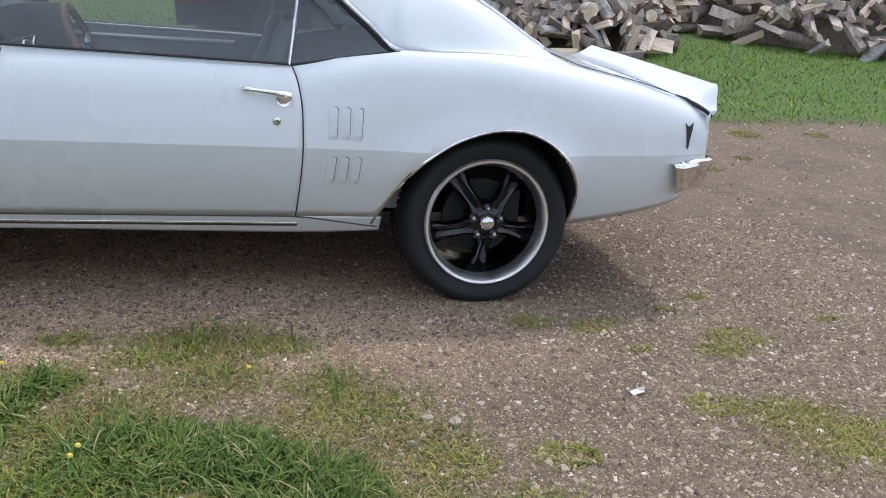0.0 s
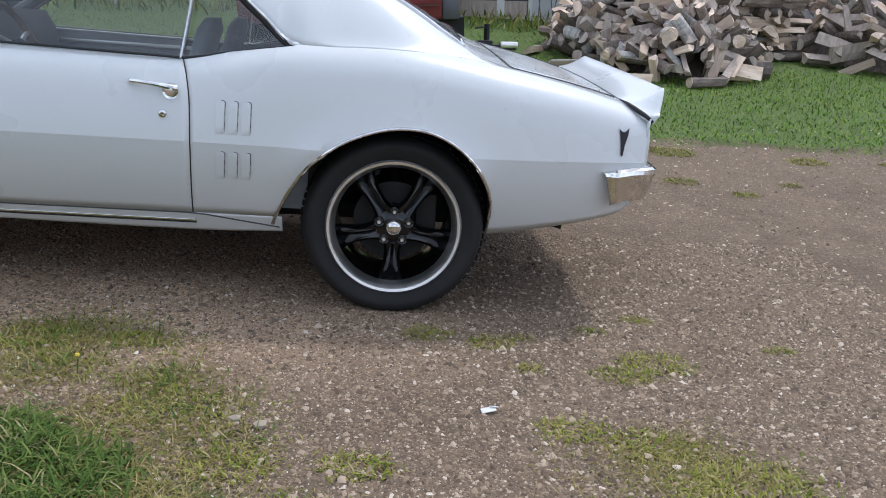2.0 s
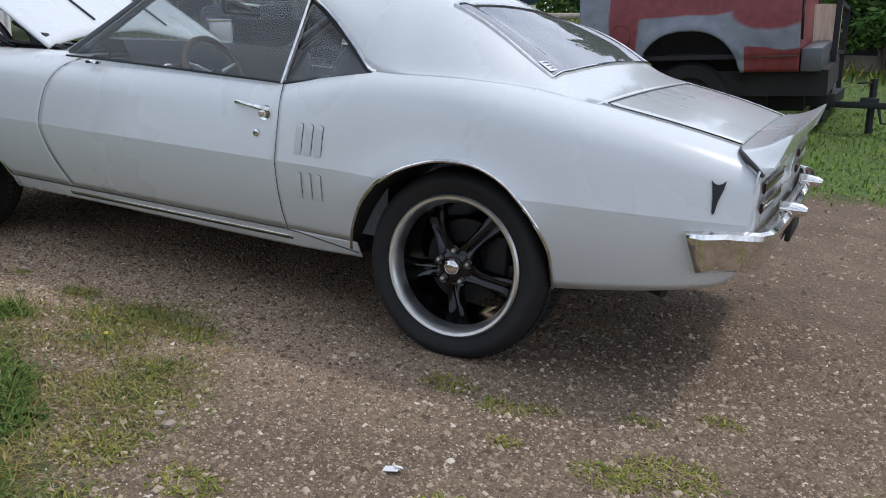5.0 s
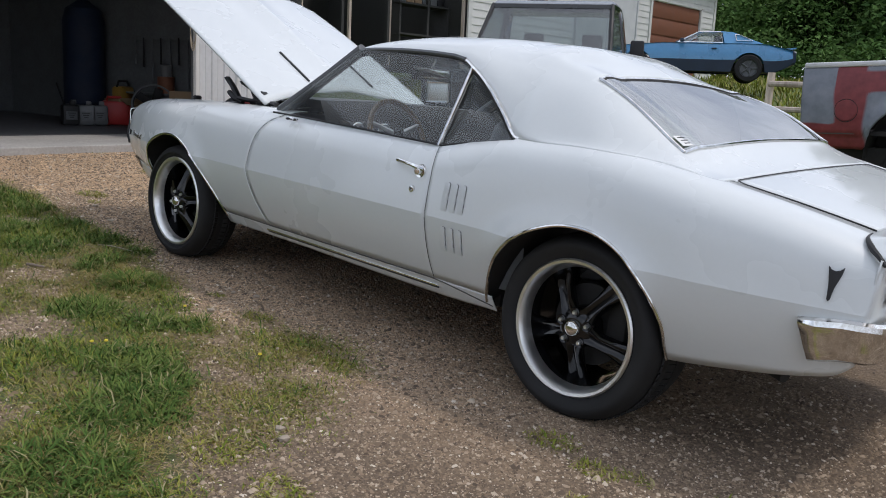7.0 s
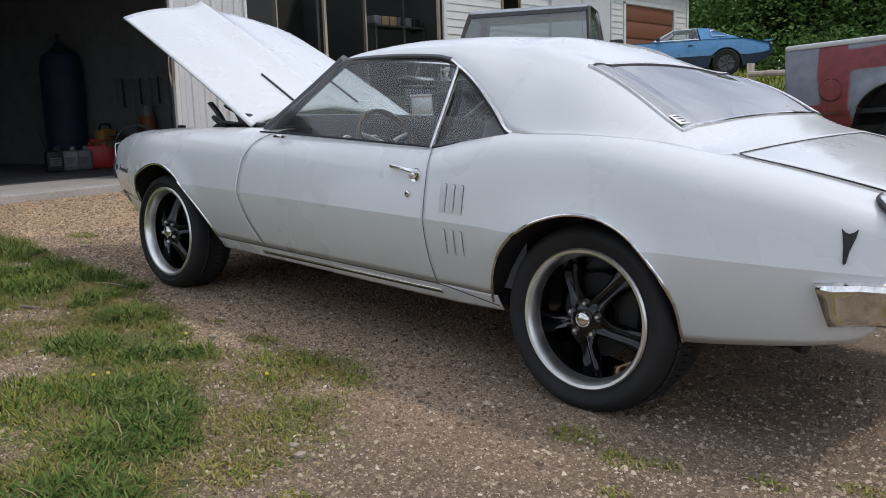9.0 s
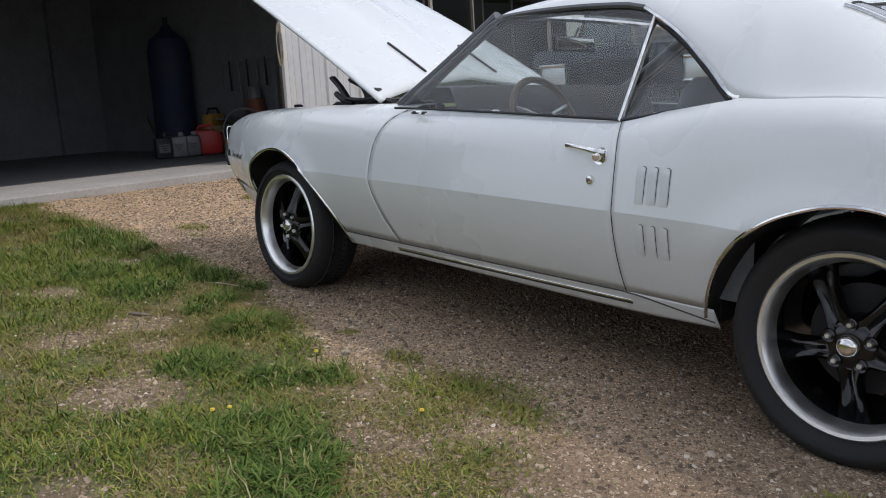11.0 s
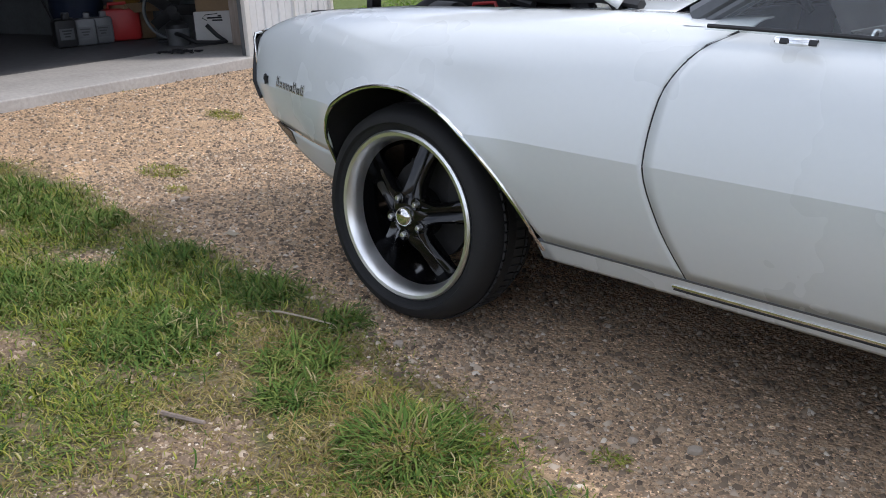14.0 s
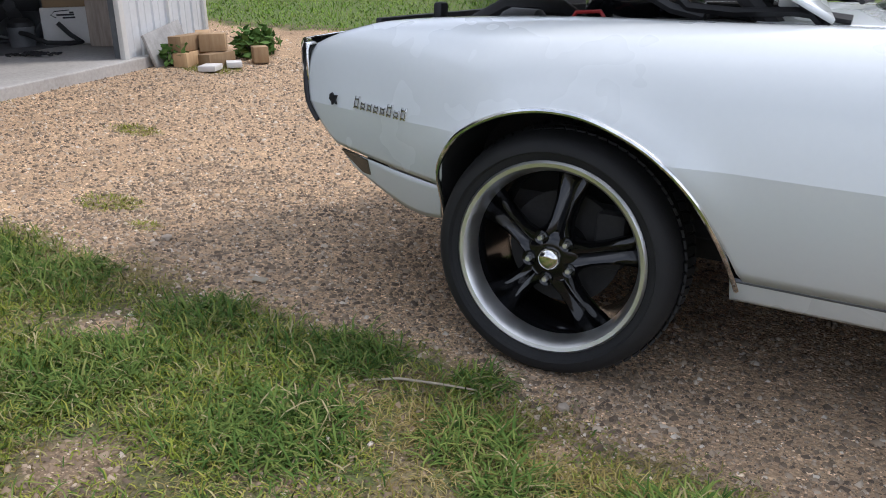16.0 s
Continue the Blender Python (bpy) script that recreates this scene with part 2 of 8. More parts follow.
M_PAINT = paint_white()
M_CHROME = chrome_mat()
M_ALU = brushed_mat()
M_RUBBER = rubber_mat()
M_BLACK = plain("black_gloss_enamel", (0.004, 0.004, 0.0045), 0.11, 0, 0.3, 6, 0, 0.0)
M_DARK = plain("black_plastic", (0.014, 0.014, 0.015), 0.6, 0, 0.3, 8, 0.1)
M_UNDER = plain("dusty_undercoat", (0.018, 0.017, 0.016), 0.9, 0, 0.4, 6, 0.3)
M_GREYTRIM = plain("grey_painted_metal", (0.10, 0.106, 0.112), 0.4, 0.3, 0.2, 8)
M_VINYL = plain("black_vinyl", (0.022, 0.023, 0.026), 0.5, 0, 0.3, 12, 0.15)
M_GREYVINYL = plain("grey_vinyl", (0.20, 0.215, 0.23), 0.5, 0, 0.2, 8, 0.12)
M_WOODRIM = plain("tan_leather_rim", (0.20, 0.13, 0.075), 0.45, 0, 0.3, 20)
M_GLASS = glass_mat("window_glass", (0.80, 0.84, 0.83), 0.0, 0.06, 0.07)
M_BACKGLASS = glass_mat("rear_window_glass", (0.52, 0.56, 0.55), 0.01, 0.52, 0.10)
M_TRUCKGLASS = glass_mat("tinted_truck_glass", (0.34, 0.42, 0.42), 0.01, 0.14, 0.06)
M_LENS = plain("amber_grey_lens", (0.13, 0.10, 0.07), 0.15, 0, 0.2, 30)
M_REDLENS = plain("dark_red_lens", (0.030, 0.008, 0.008), 0.15, 0, 0.2, 30)
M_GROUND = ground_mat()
M_GRASS = leaf_mat("grass_blades", (0.062, 0.104, 0.012), (0.178, 0.215, 0.030), (0.360, 0.330, 0.080), 3.0, 0.35, 0.24)
M_LUSH = leaf_mat("lush_grass_blades", (0.028, 0.066, 0.012), (0.080, 0.140, 0.030), (0.200, 0.235, 0.060), 4.0, 0.25, 0.10)
M_LAWN = leaf_mat("lawn_blades", (0.060, 0.150, 0.016), (0.150, 0.270, 0.034), (0.270, 0.350, 0.066), 1.5, 0.4, 0.08)
M_MOSS = leaf_mat("yellow_green_moss", (0.085, 0.100, 0.020), (0.170, 0.180, 0.038), (0.29, 0.26, 0.085), 5.0, 0.3, 0.25)
M_DRYGRASS = leaf_mat("dry_grass", (0.110, 0.080, 0.026), (0.235, 0.180, 0.064), (0.42, 0.34, 0.16), 3.0, 0.3)
M_LEAF = leaf_mat("tree_leaves", (0.03, 0.07, 0.02), (0.065, 0.13, 0.035), (0.12, 0.18, 0.055))
M_BUSH = leaf_mat("bush_leaves", (0.045, 0.095, 0.025), (0.085, 0.165, 0.04), (0.14, 0.22, 0.065))
M_BARK = wood_mat("bark", (0.085, 0.066, 0.053), (0.36, 0.29, 0.24), 22, (1, 1, 0.35))
M_BIRCH = wood_mat("birch_bark", (0.20, 0.18, 0.16), (0.62, 0.60, 0.56), 9, (1, 1, 3))
M_SPLIT = wood_mat("split_wood", (0.50, 0.35, 0.245), (0.92, 0.76, 0.60), 20, (1, 1, 0.12))
M_GREYWOOD = wood_mat("weathered_split_wood", (0.34, 0.27, 0.22), (0.70, 0.60, 0.51), 20, (1, 1, 0.12))
M_LUMBER = wood_mat("sawn_lumber", (0.33, 0.20, 0.10), (0.52, 0.36, 0.20), 12, (1, 1, 0.15))
M_BOARD = wood_mat("grey_weathered_board", (0.30, 0.29, 0.27), (0.52, 0.51, 0.49), 10, (0.2, 1, 1))
M_STONE = Nodes("gravel_stones", 0.9)
_g = M_STONE.n("NewGeometry")
M_STONE.color(M_STONE.ramp(_g.outputs["Random Per Island"], [(0.0, (0.085, 0.061, 0.042)), (0.25, (0.150, 0.108, 0.072)), (0.58, (0.240, 0.174, 0.114)), (0.85, (0.360, 0.275, 0.192)), (0.96, (0.48, 0.395, 0.30)), (1.0, (0.64, 0.57, 0.47))]))
M_STONE = M_STONE.m
M_PEBBLE = plain("pale_pebble", (0.36, 0.30, 0.235), 0.85, 0, 0.25, 30, 0.2)
M_RED = primer_red_mat()
M_CONC = concrete_mat()
M_SHADECONC = plain("shade_toned_concrete", (0.115, 0.115, 0.118), 0.75, 0, 0.45, 1.2, 0.2)
M_SIDING = plain("white_metal_siding", (0.60, 0.61, 0.61), 0.45, 0, 0.14, 2.0, 0.05)
M_WHITEWOOD = plain("white_painted_boards", (0.66, 0.66, 0.63), 0.6, 0, 0.12, 3, 0.1)
M_NAVY = plain("dark_blue_grey_siding", (0.028, 0.032, 0.042), 0.65, 0, 0.25, 4, 0.1)
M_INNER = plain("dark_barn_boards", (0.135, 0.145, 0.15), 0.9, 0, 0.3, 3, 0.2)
# darker boards for the inside of the open bay
M_BAYDARK = plain("dark_bay_boards", (0.04, 0.04, 0.038), 0.9, 0, 0.4, 3, 0.2)
M_RUST = plain("rust_brown_door_paint", (0.20, 0.075, 0.04), 0.6, 0, 0.2, 4)
M_ROOFTIN = plain("grey_roof_metal", (0.24, 0.25, 0.26), 0.45, 0.3, 0.2, 3)
M_BLUECAR = plain("blue_car_paint", (0.075, 0.27, 0.50), 0.28, 0.1, 0.15, 2, 0, 0.6)
M_BLUEDARK = plain("dark_blue_lower_paint", (0.015, 0.03, 0.06), 0.4, 0, 0.2, 3)
M_BLUEDRUM = plain("blue_drum_paint", (0.005, 0.014, 0.038), 0.7, 0, 0.25, 4)
M_REDPLASTIC = plain("red_plastic", (0.42, 0.022, 0.02), 0.45, 0, 0.15, 6)
M_YELLOW = plain("yellow_plastic", (0.30, 0.17, 0.03), 0.5, 0, 0.2, 6)
M_GREYPLASTIC = plain("translucent_grey_plastic", (0.13, 0.135, 0.14), 0.4, 0, 0.2, 6)
M_CARD = plain("white_cardboard", (0.62, 0.60, 0.57), 0.8, 0, 0.08, 5)
M_BROWNCARD = plain("brown_cardboard", (0.28, 0.19, 0.11), 0.85, 0, 0.15, 5)
M_PAPER = plain("white_paper", (0.75, 0.75, 0.73), 0.8, 0, 0.06, 20)
M_INK = plain("black_print", (0.01, 0.01, 0.011), 0.5, 0, 0.1, 20)
M_IRON = plain("dark_steel", (0.03, 0.03, 0.032), 0.55, 0.5, 0.35, 10, 0.2)
M_TRUCK = plain("black_truck_paint", (0.012, 0.014, 0.016), 0.25, 0, 0.2, 3, 0, 0.6)
M_REDWIRE = plain("red_wire", (0.4, 0.03, 0.03), 0.4, 0, 0.1, 20)
M_ROPE = plain("pale_rope", (0.35, 0.30, 0.22), 0.9, 0, 0.2, 40)
M_FLOWER = plain("yellow_petals", (0.65, 0.5, 0.04), 0.6, 0, 0.1, 40)

# ---- building blocks ----


def finish(name, bm, mat, smooth=True, angle=None):
    me = bpy.data.meshes.new(name)
    bm.normal_update()
    for f in bm.faces:
        f.smooth = smooth
    bm.to_mesh(me)
    bm.free()
    for m in mat if isinstance(mat, (list, tuple)) else [mat]:
        me.materials.append(m)
    if smooth and angle:
        me.set_sharp_from_angle(angle=radians(angle))
    return me


def part(name, bm, mat, parent=None, label="", smooth=True, angle=35, matrix=None):
    """One mesh object out of a bmesh, under a thing or under a part."""
    ob = new(name, finish(name, bm, mat, smooth, angle))
    if matrix is not None:
        ob.matrix_world = matrix
    if parent is not None:
        ob.parent = parent
    if label:
        tagged(ob, label)
    return ob


def thing(name, matrix, label, category, group="", kind=""):
    ob = new(name)
    ob.empty_display_size = 0.1
    ob.matrix_world = matrix
    return tagged(ob, label, category, group, kind)


def box(bm, size, at=(0, 0, 0), rot=(0, 0, 0), bevel=0.0, mi=0):
    m = pose(*at, *rot) @ Matrix.Diagonal((*size, 1))
    r = bmesh.ops.create_cube(bm, size=1, matrix=m)
    vs = r["verts"]
    fs = list({f for v in vs for f in v.link_faces})
    for f in fs:
        f.material_index = mi
    if bevel:
        es = list({e for v in vs for e in v.link_edges})
        bmesh.ops.bevel(bm, geom=es, offset=bevel, segments=2, affect="EDGES", profile=0.5)
    return bm


def boxes(*rows):
    bm = bmesh.new()
    for r in rows:
        box(bm, *r)
    return bm


def grid(rows, flip=False, close_u=False, close_v=False, bm=None, mi=0):
    """Quads over a table of points; rows[i][j]."""
    bm = bm or bmesh.new()
    vs = [[bm.verts.new(p) for p in row] for row in rows]
    ni, nj = len(vs), len(vs[0])
    for i in range(ni if close_u else ni - 1):
        for j in range(nj if close_v else nj - 1):
            q = [vs[i][j], vs[(i + 1) % ni][j], vs[(i + 1) % ni][(j + 1) % nj], vs[i][(j + 1) % nj]]
            if flip:
                q.reverse()
            try:
                bm.faces.new(q).material_index = mi
            except ValueError:
                pass
    return bm


def lathe(profile, axis="y", seg=48, centre=(0, 0, 0), bm=None, mi=0):
    """A turned body: profile of (radius, height along the axis)."""
    rows = []
    for k in range(seg):
        a = 2 * math.pi * k / seg
        c, s = math.cos(a), math.sin(a)
        row = []
        for r, h in profile:
            p = {"y": (r * c, h, r * s), "z": (r * c, r * s, h), "x": (h, r * c, r * s)}[axis]
            row.append(tuple(p[i] + centre[i] for i in range(3)))
        rows.append(row)
    bm = grid(rows, close_u=True, bm=bm, mi=mi)
    bmesh.ops.remove_doubles(bm, verts=bm.verts, dist=1e-5)
    bmesh.ops.recalc_face_normals(bm, faces=bm.faces)
    return bm


def tube(points, radius, seg=8, bm=None, flat=1.0, up=(0, 0, 1), cap=True, mi=0):
    """A round or flattened bar along a line of points; radius may be a list."""
    pts = [Vector(p) for p in points]
    rad = radius if isinstance(radius, (list, tuple)) else [radius] * len(pts)
    rows = []
    for i, p in enumerate(pts):
        d = (pts[min(i + 1, len(pts) - 1)] - pts[max(i - 1, 0)]).normalized()
        a = d.cross(Vector(up))
        a = a.normalized() if a.length > 1e-4 else d.orthogonal().normalized()
        b = a.cross(d).normalized()
        rows.append([p + rad[i] * (math.cos(2 * math.pi * k / seg) * a * flat + math.sin(2 * math.pi * k / seg) * b) for k in range(seg)])
    fresh = bm is None
    bm = grid(rows, close_v=True, bm=bm, mi=mi)
    if cap:
        bm.verts.ensure_lookup_table()
        n = len(bm.verts)
        total = len(rows) * seg
        for k in (n - total, n - seg):
            try:
                bm.faces.new([bm.verts[k + q] for q in range(seg)]).material_index = mi
            except ValueError:
                pass
    if fresh:
        bmesh.ops.recalc_face_normals(bm, faces=bm.faces)
    return bm


def plate(outline, thick, axis="y", at=0.0, bevel=0.0, bm=None, mi=0):
    """A flat plate of the given outline, thick along an axis."""
    bm = bm or bmesh.new()

    def put(a, b, h):
        return {"y": (a, h, b), "x": (h, a, b), "z": (a, b, h)}[axis]

    lo = [bm.verts.new(put(a, b, at)) for a, b in outline]
    hi = [bm.verts.new(put(a, b, at + thick)) for a, b in outline]
    fs = [bm.faces.new(lo), bm.faces.new(list(reversed(hi)))]
    n = len(lo)
    for i in range(n):
        fs.append(bm.faces.new([lo[i], hi[i], hi[(i + 1) % n], lo[(i + 1) % n]]))
    for f in fs:
        f.material_index = mi
    bmesh.ops.recalc_face_normals(bm, faces=fs)
    if bevel:
        es = list({e for f in fs[:2] for e in f.edges})
        bmesh.ops.bevel(bm, geom=es, offset=bevel, segments=2, affect="EDGES", profile=0.5)
    return bm


def mirror_y(bm):
    b2 = bm.copy()
    for v in b2.verts:
        v.co.y = -v.co.y
    bmesh.ops.reverse_faces(b2, faces=b2.faces)
    return b2


def curve(*knots):
    """A smooth line through knots (x, value) that never overshoots."""
    xs = np.array([k[0] for k in knots], float)
    ys = np.array([k[1] for k in knots], float)
    h = np.diff(xs)
    d = np.diff(ys) / h
    m = np.zeros(len(xs))
    m[0], m[-1] = d[0], d[-1]
    for i in range(1, len(xs) - 1):
        if d[i - 1] * d[i] > 0:
            w1, w2 = 2 * h[i] + h[i - 1], h[i] + 2 * h[i - 1]
            m[i] = (w1 + w2) / (w1 / d[i - 1] + w2 / d[i])

    def f(x):
        i = int(np.clip(np.searchsorted(xs, x) - 1, 0, len(xs) - 2))
        t = min(max((x - xs[i]) / h[i], 0.0), 1.0)
        a, b = 2 * t**3 - 3 * t**2 + 1, t**3 - 2 * t**2 + t
        return float(a * ys[i] + b * h[i] * m[i] + (1 - a) * ys[i + 1] + (t**3 - t**2) * h[i] * m[i + 1])

    return f


def lerp(a, b, t):
    return a + (b - a) * t


def span(a, b, n):
    return [a + (b - a) * i / (n - 1) for i in range(n)]


def raw_mesh(name, verts, faces, mat, smooth=False):
    me = bpy.data.meshes.new(name)
    me.from_pydata(verts, [], faces)
    me.materials.append(mat)
    if smooth:
        me.shade_smooth()
    me.update()
    return me


# ---- lie of the land: the yard climbs gently towards the sheds ----


def rise(x, y):
    """Height over the drive's plane: a bank that starts behind the car."""
    y0 = lerp(3.2, 0.9, 1 / (1 + math.exp(-(x + 3.5) / 1.2)))
    k = 0.12
    s, q = min(max((-3.4 - x) / 2.2, 0), 1), min(max((y + 4.5) / 2, 0), 1)
    swell = 0.105 * s * s * (3 - 2 * s) * q * q * (3 - 2 * q)
    e = (y - y0) / 0.7
    soft = 0.7 * (math.log1p(math.exp(min(e, 30))) if e < 30 else e)
    soft = 20 * math.tanh(soft / 20)
    return k * soft + swell


def land(x, y):
    """Ground height at a place of the plan."""
    sx, sy = 14 * math.tanh(x / 14), 14 * math.tanh(y / 14)
    small = 0.0
    if abs(x) < 9 and abs(y) < 8:
        small = 0.009 * noise.noise((x * 2.0, y * 2.0, 0)) + 0.004 * noise.noise((x * 6, y * 6, 5))
    z = UP.x / UP.z * sx + UP.y / UP.z * sy + rise(x, y) + small
    # levelled under the shed
    u, v = 0.974 * (x + 5.71) + 0.225 * (y - 1.87), -0.225 * (x + 5.71) + 0.974 * (y - 1.87)
    return min(z, 0.34) if u < -0.12 and -8.2 < v < 1.2 else z


def site(x, y, rz=0.0, lift=0.0):
    """An upright pose on the ground."""
    return pose(x, y, land(x, y) + lift, 0, 0, rz)


def on_drive(p):
    """From the drive's own plane into the world."""
    return DRIVE @ Vector(p)

# ---- ground ----


# edge of the trodden lawn beside the drive, its bare spots and its thick clumps: (x, y, radius)
LAWN_EDGE = curve((-7.0, -1.25), (-4.7, -1.0), (-3.9, -0.78), (-2.9, -0.89), (-1.8, -0.93), (-1.3, -1.03), (-0.78, -1.2), (0.0, -1.55), (0.45, -1.80), (1.04, -2.09), (1.6, -2.45), (3.0, -2.7))
BARE = [(-0.42, -2.03, 0.24), (0.40, -2.47, 0.16), (-1.24, -1.66, 0.20), (-0.90, -1.74, 0.13), (-1.17, -1.96, 0.20), (-1.64, -1.54, 0.13), (-2.50, -1.22, 0.13), (-1.19, -1.15, 0.10), (-2.03, -1.74, 0.15), (0.20, -2.45, 0.14)]
THIN = [(0.27, -1.24, 0.26), (0.56, -1.22, 0.13), (0.80, -1.69, 0.20), (0.36, -1.46, 0.20), (0.70, -1.52, 0.14), (-0.10, -1.14, 0.10), (0.30, -1.19, 0.20), (-0.10, -1.42, 0.16), (0.90, -1.90, 0.18), (0.62, -1.76, 0.18), (0.08, -1.62, 0.2), (2.15, -1.95, 0.24), (-1.28, -1.08, 0.13), (0.30, -1.19, 0.15)]
CLUMPS = [(-0.87, -1.34, 0.15), (-2.93, -1.02, 0.17), (-2.34, -1.03, 0.13), (-1.84, -1.01, 0.14), (-1.47, -0.98, 0.07), (0.37, -1.90, 0.17), (0.58, -2.09, 0.20), (0.17, -1.86, 0.20), (0.49, -1.96, 0.12), (-1.37, -1.23, 0.12), (-1.76, -1.42, 0.20), (-0.54, -1.71, 0.17), (-0.22, -1.59, 0.11), (-2.35, -1.44, 0.22), (-1.23, -1.36, 0.10), (-3.25, -1.10, 0.20), (0.86, -2.41, 0.22), (-3.63, -1.06, 0.2), (-0.11, -1.45, 0.08)]


def lawn_amount(x, y):
    """How far a place is grown over, 0 to 1, from the plan."""
    n = noise.noise((x * 1.1, y * 1.1, 3.0)) * 0.5 + noise.noise((x * 3.3, y * 3.3, 7.0)) * 0.35
    a = (LAWN_EDGE(x) - y) / 0.26 + 0.62 + n * 0.8
    k = min(max((x - 1.2) / 1.0, 0), 1)
    a = min(a, lerp(1.0, 0.35 + n, k), (y + 4.9) / 0.7 + n)
    for px, py, r in BARE:
        d = math.hypot(x - px, y - py) / r
        if d < 1.6:
            a = min(a, 0.34 + 0.9 * max(0, d - 0.45) + 0.7 * n)
    for px, py, r in THIN:
        d = math.hypot((x - px) / 1.2, (y - py) * 1.2) / r
        if d < 1.6:
            a = max(a, 0.66 - 0.4 * d + 0.5 * n)
    for px, py, r in CLUMPS:
        d = math.hypot(x - px, y - py) / r
        if d < 1.3:
            a = max(a, 1.25 - d)
    edge = 2.75 if x > -2 else 2.75 + 1.3 * min(1, (-2 - x) / 2)
    b = (y - edge) / 0.4 + n * 0.8
    return min(max(max(0.87 * min(a, 1.0), b), 0.0), 1.0)


def build_ground():
    def axis(lo, hi, step, far):
        near = list(np.arange(lo, hi + 1e-6, step))
        out, d = [], step
        a = lo
        while a > -far:
            d *= 1.28
            a -= d
            out.insert(0, a)
        b, d = hi, step
        right = []
        while b < far:
            d *= 1.28
            b += d
            right.append(b)
        return out + near + right

    xs, ys = axis(-7, 7, 0.08, 420), axis(-4.2, 5.2, 0.08, 420)
    verts, mask = [], []
    for x in xs:
        for y in ys:
            z = land(x, y)
            verts.append((x, y, z))
            mask.append(lawn_amount(x, y))
    n = len(ys)
    faces = [(i * n + j, (i + 1) * n + j, (i + 1) * n + j + 1, i * n + j + 1) for i in range(len(xs) - 1) for j in range(n - 1)]
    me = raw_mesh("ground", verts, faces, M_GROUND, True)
    att = me.attributes.new("lawn", "FLOAT", "POINT")
    att.data.foreach_set("value", mask)
    LAND.update(x=np.array(xs), y=np.array(ys), z=np.array([p[2] for p in verts]).reshape(len(xs), n), lawn=np.array(mask).reshape(len(xs), n))
    return tagged(new("ground", me), "sandy gravel drive with worn grass edges and lawn", "ground", kind="structure")


LAND = {}
build_ground()


def on_land(what, x, y):
    """Height ("z") or growth ("lawn") of the ground at many places at once."""
    i = np.clip(np.searchsorted(LAND["x"], x) - 1, 0, len(LAND["x"]) - 2)
    j = np.clip(np.searchsorted(LAND["y"], y) - 1, 0, len(LAND["y"]) - 2)
    u = (x - LAND["x"][i]) / (LAND["x"][i + 1] - LAND["x"][i])
    v = (y - LAND["y"][j]) / (LAND["y"][j + 1] - LAND["y"][j])
    g = LAND[what]
    return (g[i, j] * (1 - u) + g[i + 1, j] * u) * (1 - v) + (g[i, j + 1] * (1 - u) + g[i + 1, j + 1] * u) * v


def drift(x, y, scale, seed):
    """Smooth random field of many places at once, about -1 to 1."""
    table = np.random.RandomState(seed).uniform(-1, 1, (64, 64))
    a, b = x * scale, y * scale
    i, j = np.floor(a).astype(int), np.floor(b).astype(int)
    u, v = a - i, b - j
    u, v = u * u * (3 - 2 * u), v * v * (3 - 2 * v)
    t = lambda p, q: table[(i + p) % 64, (j + q) % 64]
    return (t(0, 0) * (1 - u) + t(1, 0) * u) * (1 - v) + (t(0, 1) * (1 - u) + t(1, 1) * u) * v

# ---- the white coupe; its own axes: x to the tail, y to its right, z up, centred between the wheels ----
car = thing("muscle_car", DRIVE, "white classic two-door muscle car with raised hood on gravel", "car")

WID = curve((-2.36, 0.60), (-2.2, 0.715), (-2.1, 0.758), (-1.95, 0.80), (-1.8, 0.838), (-1.5, 0.882), (-1.0, 0.900), (-0.4, 0.905), (0.6, 0.905), (1.0, 0.913), (1.35, 0.924), (1.7, 0.905), (2.0, 0.855), (2.2, 0.800), (2.34, 0.755))
TOP = curve((-2.36, 0.66), (-2.2, 0.762), (-2.06, 0.818), (-1.95, 0.846), (-1.7, 0.874), (-1.4, 0.893), (-1.0, 0.908), (-0.7, 0.917), (0.0, 0.925), (0.55, 0.922), (0.8, 0.952), (1.0, 0.985), (1.3, 0.988), (1.5, 0.968), (1.785, 0.92), (2.0, 0.88), (2.26, 0.815), (2.34, 0.79))
BOT = curve((-2.3, 0.55), (-2.0, 0.42), (-1.79, 0.335), (-1.7, 0.345), (-1.6, 0.30), (-0.95, 0.275), (-0.6, 0.276), (0.65, 0.262), (0.97, 0.275), (1.6, 0.30), (1.74, 0.312), (1.97, 0.342), (2.12, 0.366), (2.21, 0.386), (2.26, 0.404), (2.34, 0.50))
CREASE = 0.612


ROLL = curve((-2.36, 0.05), (-2.2, 0.065), (-2.0, 0.135), (-1.8, 0.19), (-1.5, 0.25), (2.34, 0.25))


def inner(x):
    return WID(x) - ROLL(x)


def flare(x, z):
    g = 0.0
    for cx, cz, rr in ((1.34, 0.31, 0.375), (-1.34, 0.31, 0.375)):
        d = math.hypot(x - cx, z - cz) - rr
        k = min(max((z - 0.42) / 0.2, 0), 1)
        g += 0.020 * k * k * (3 - 2 * k) * math.exp(-((d - 0.01) / 0.055) ** 2)
    return g


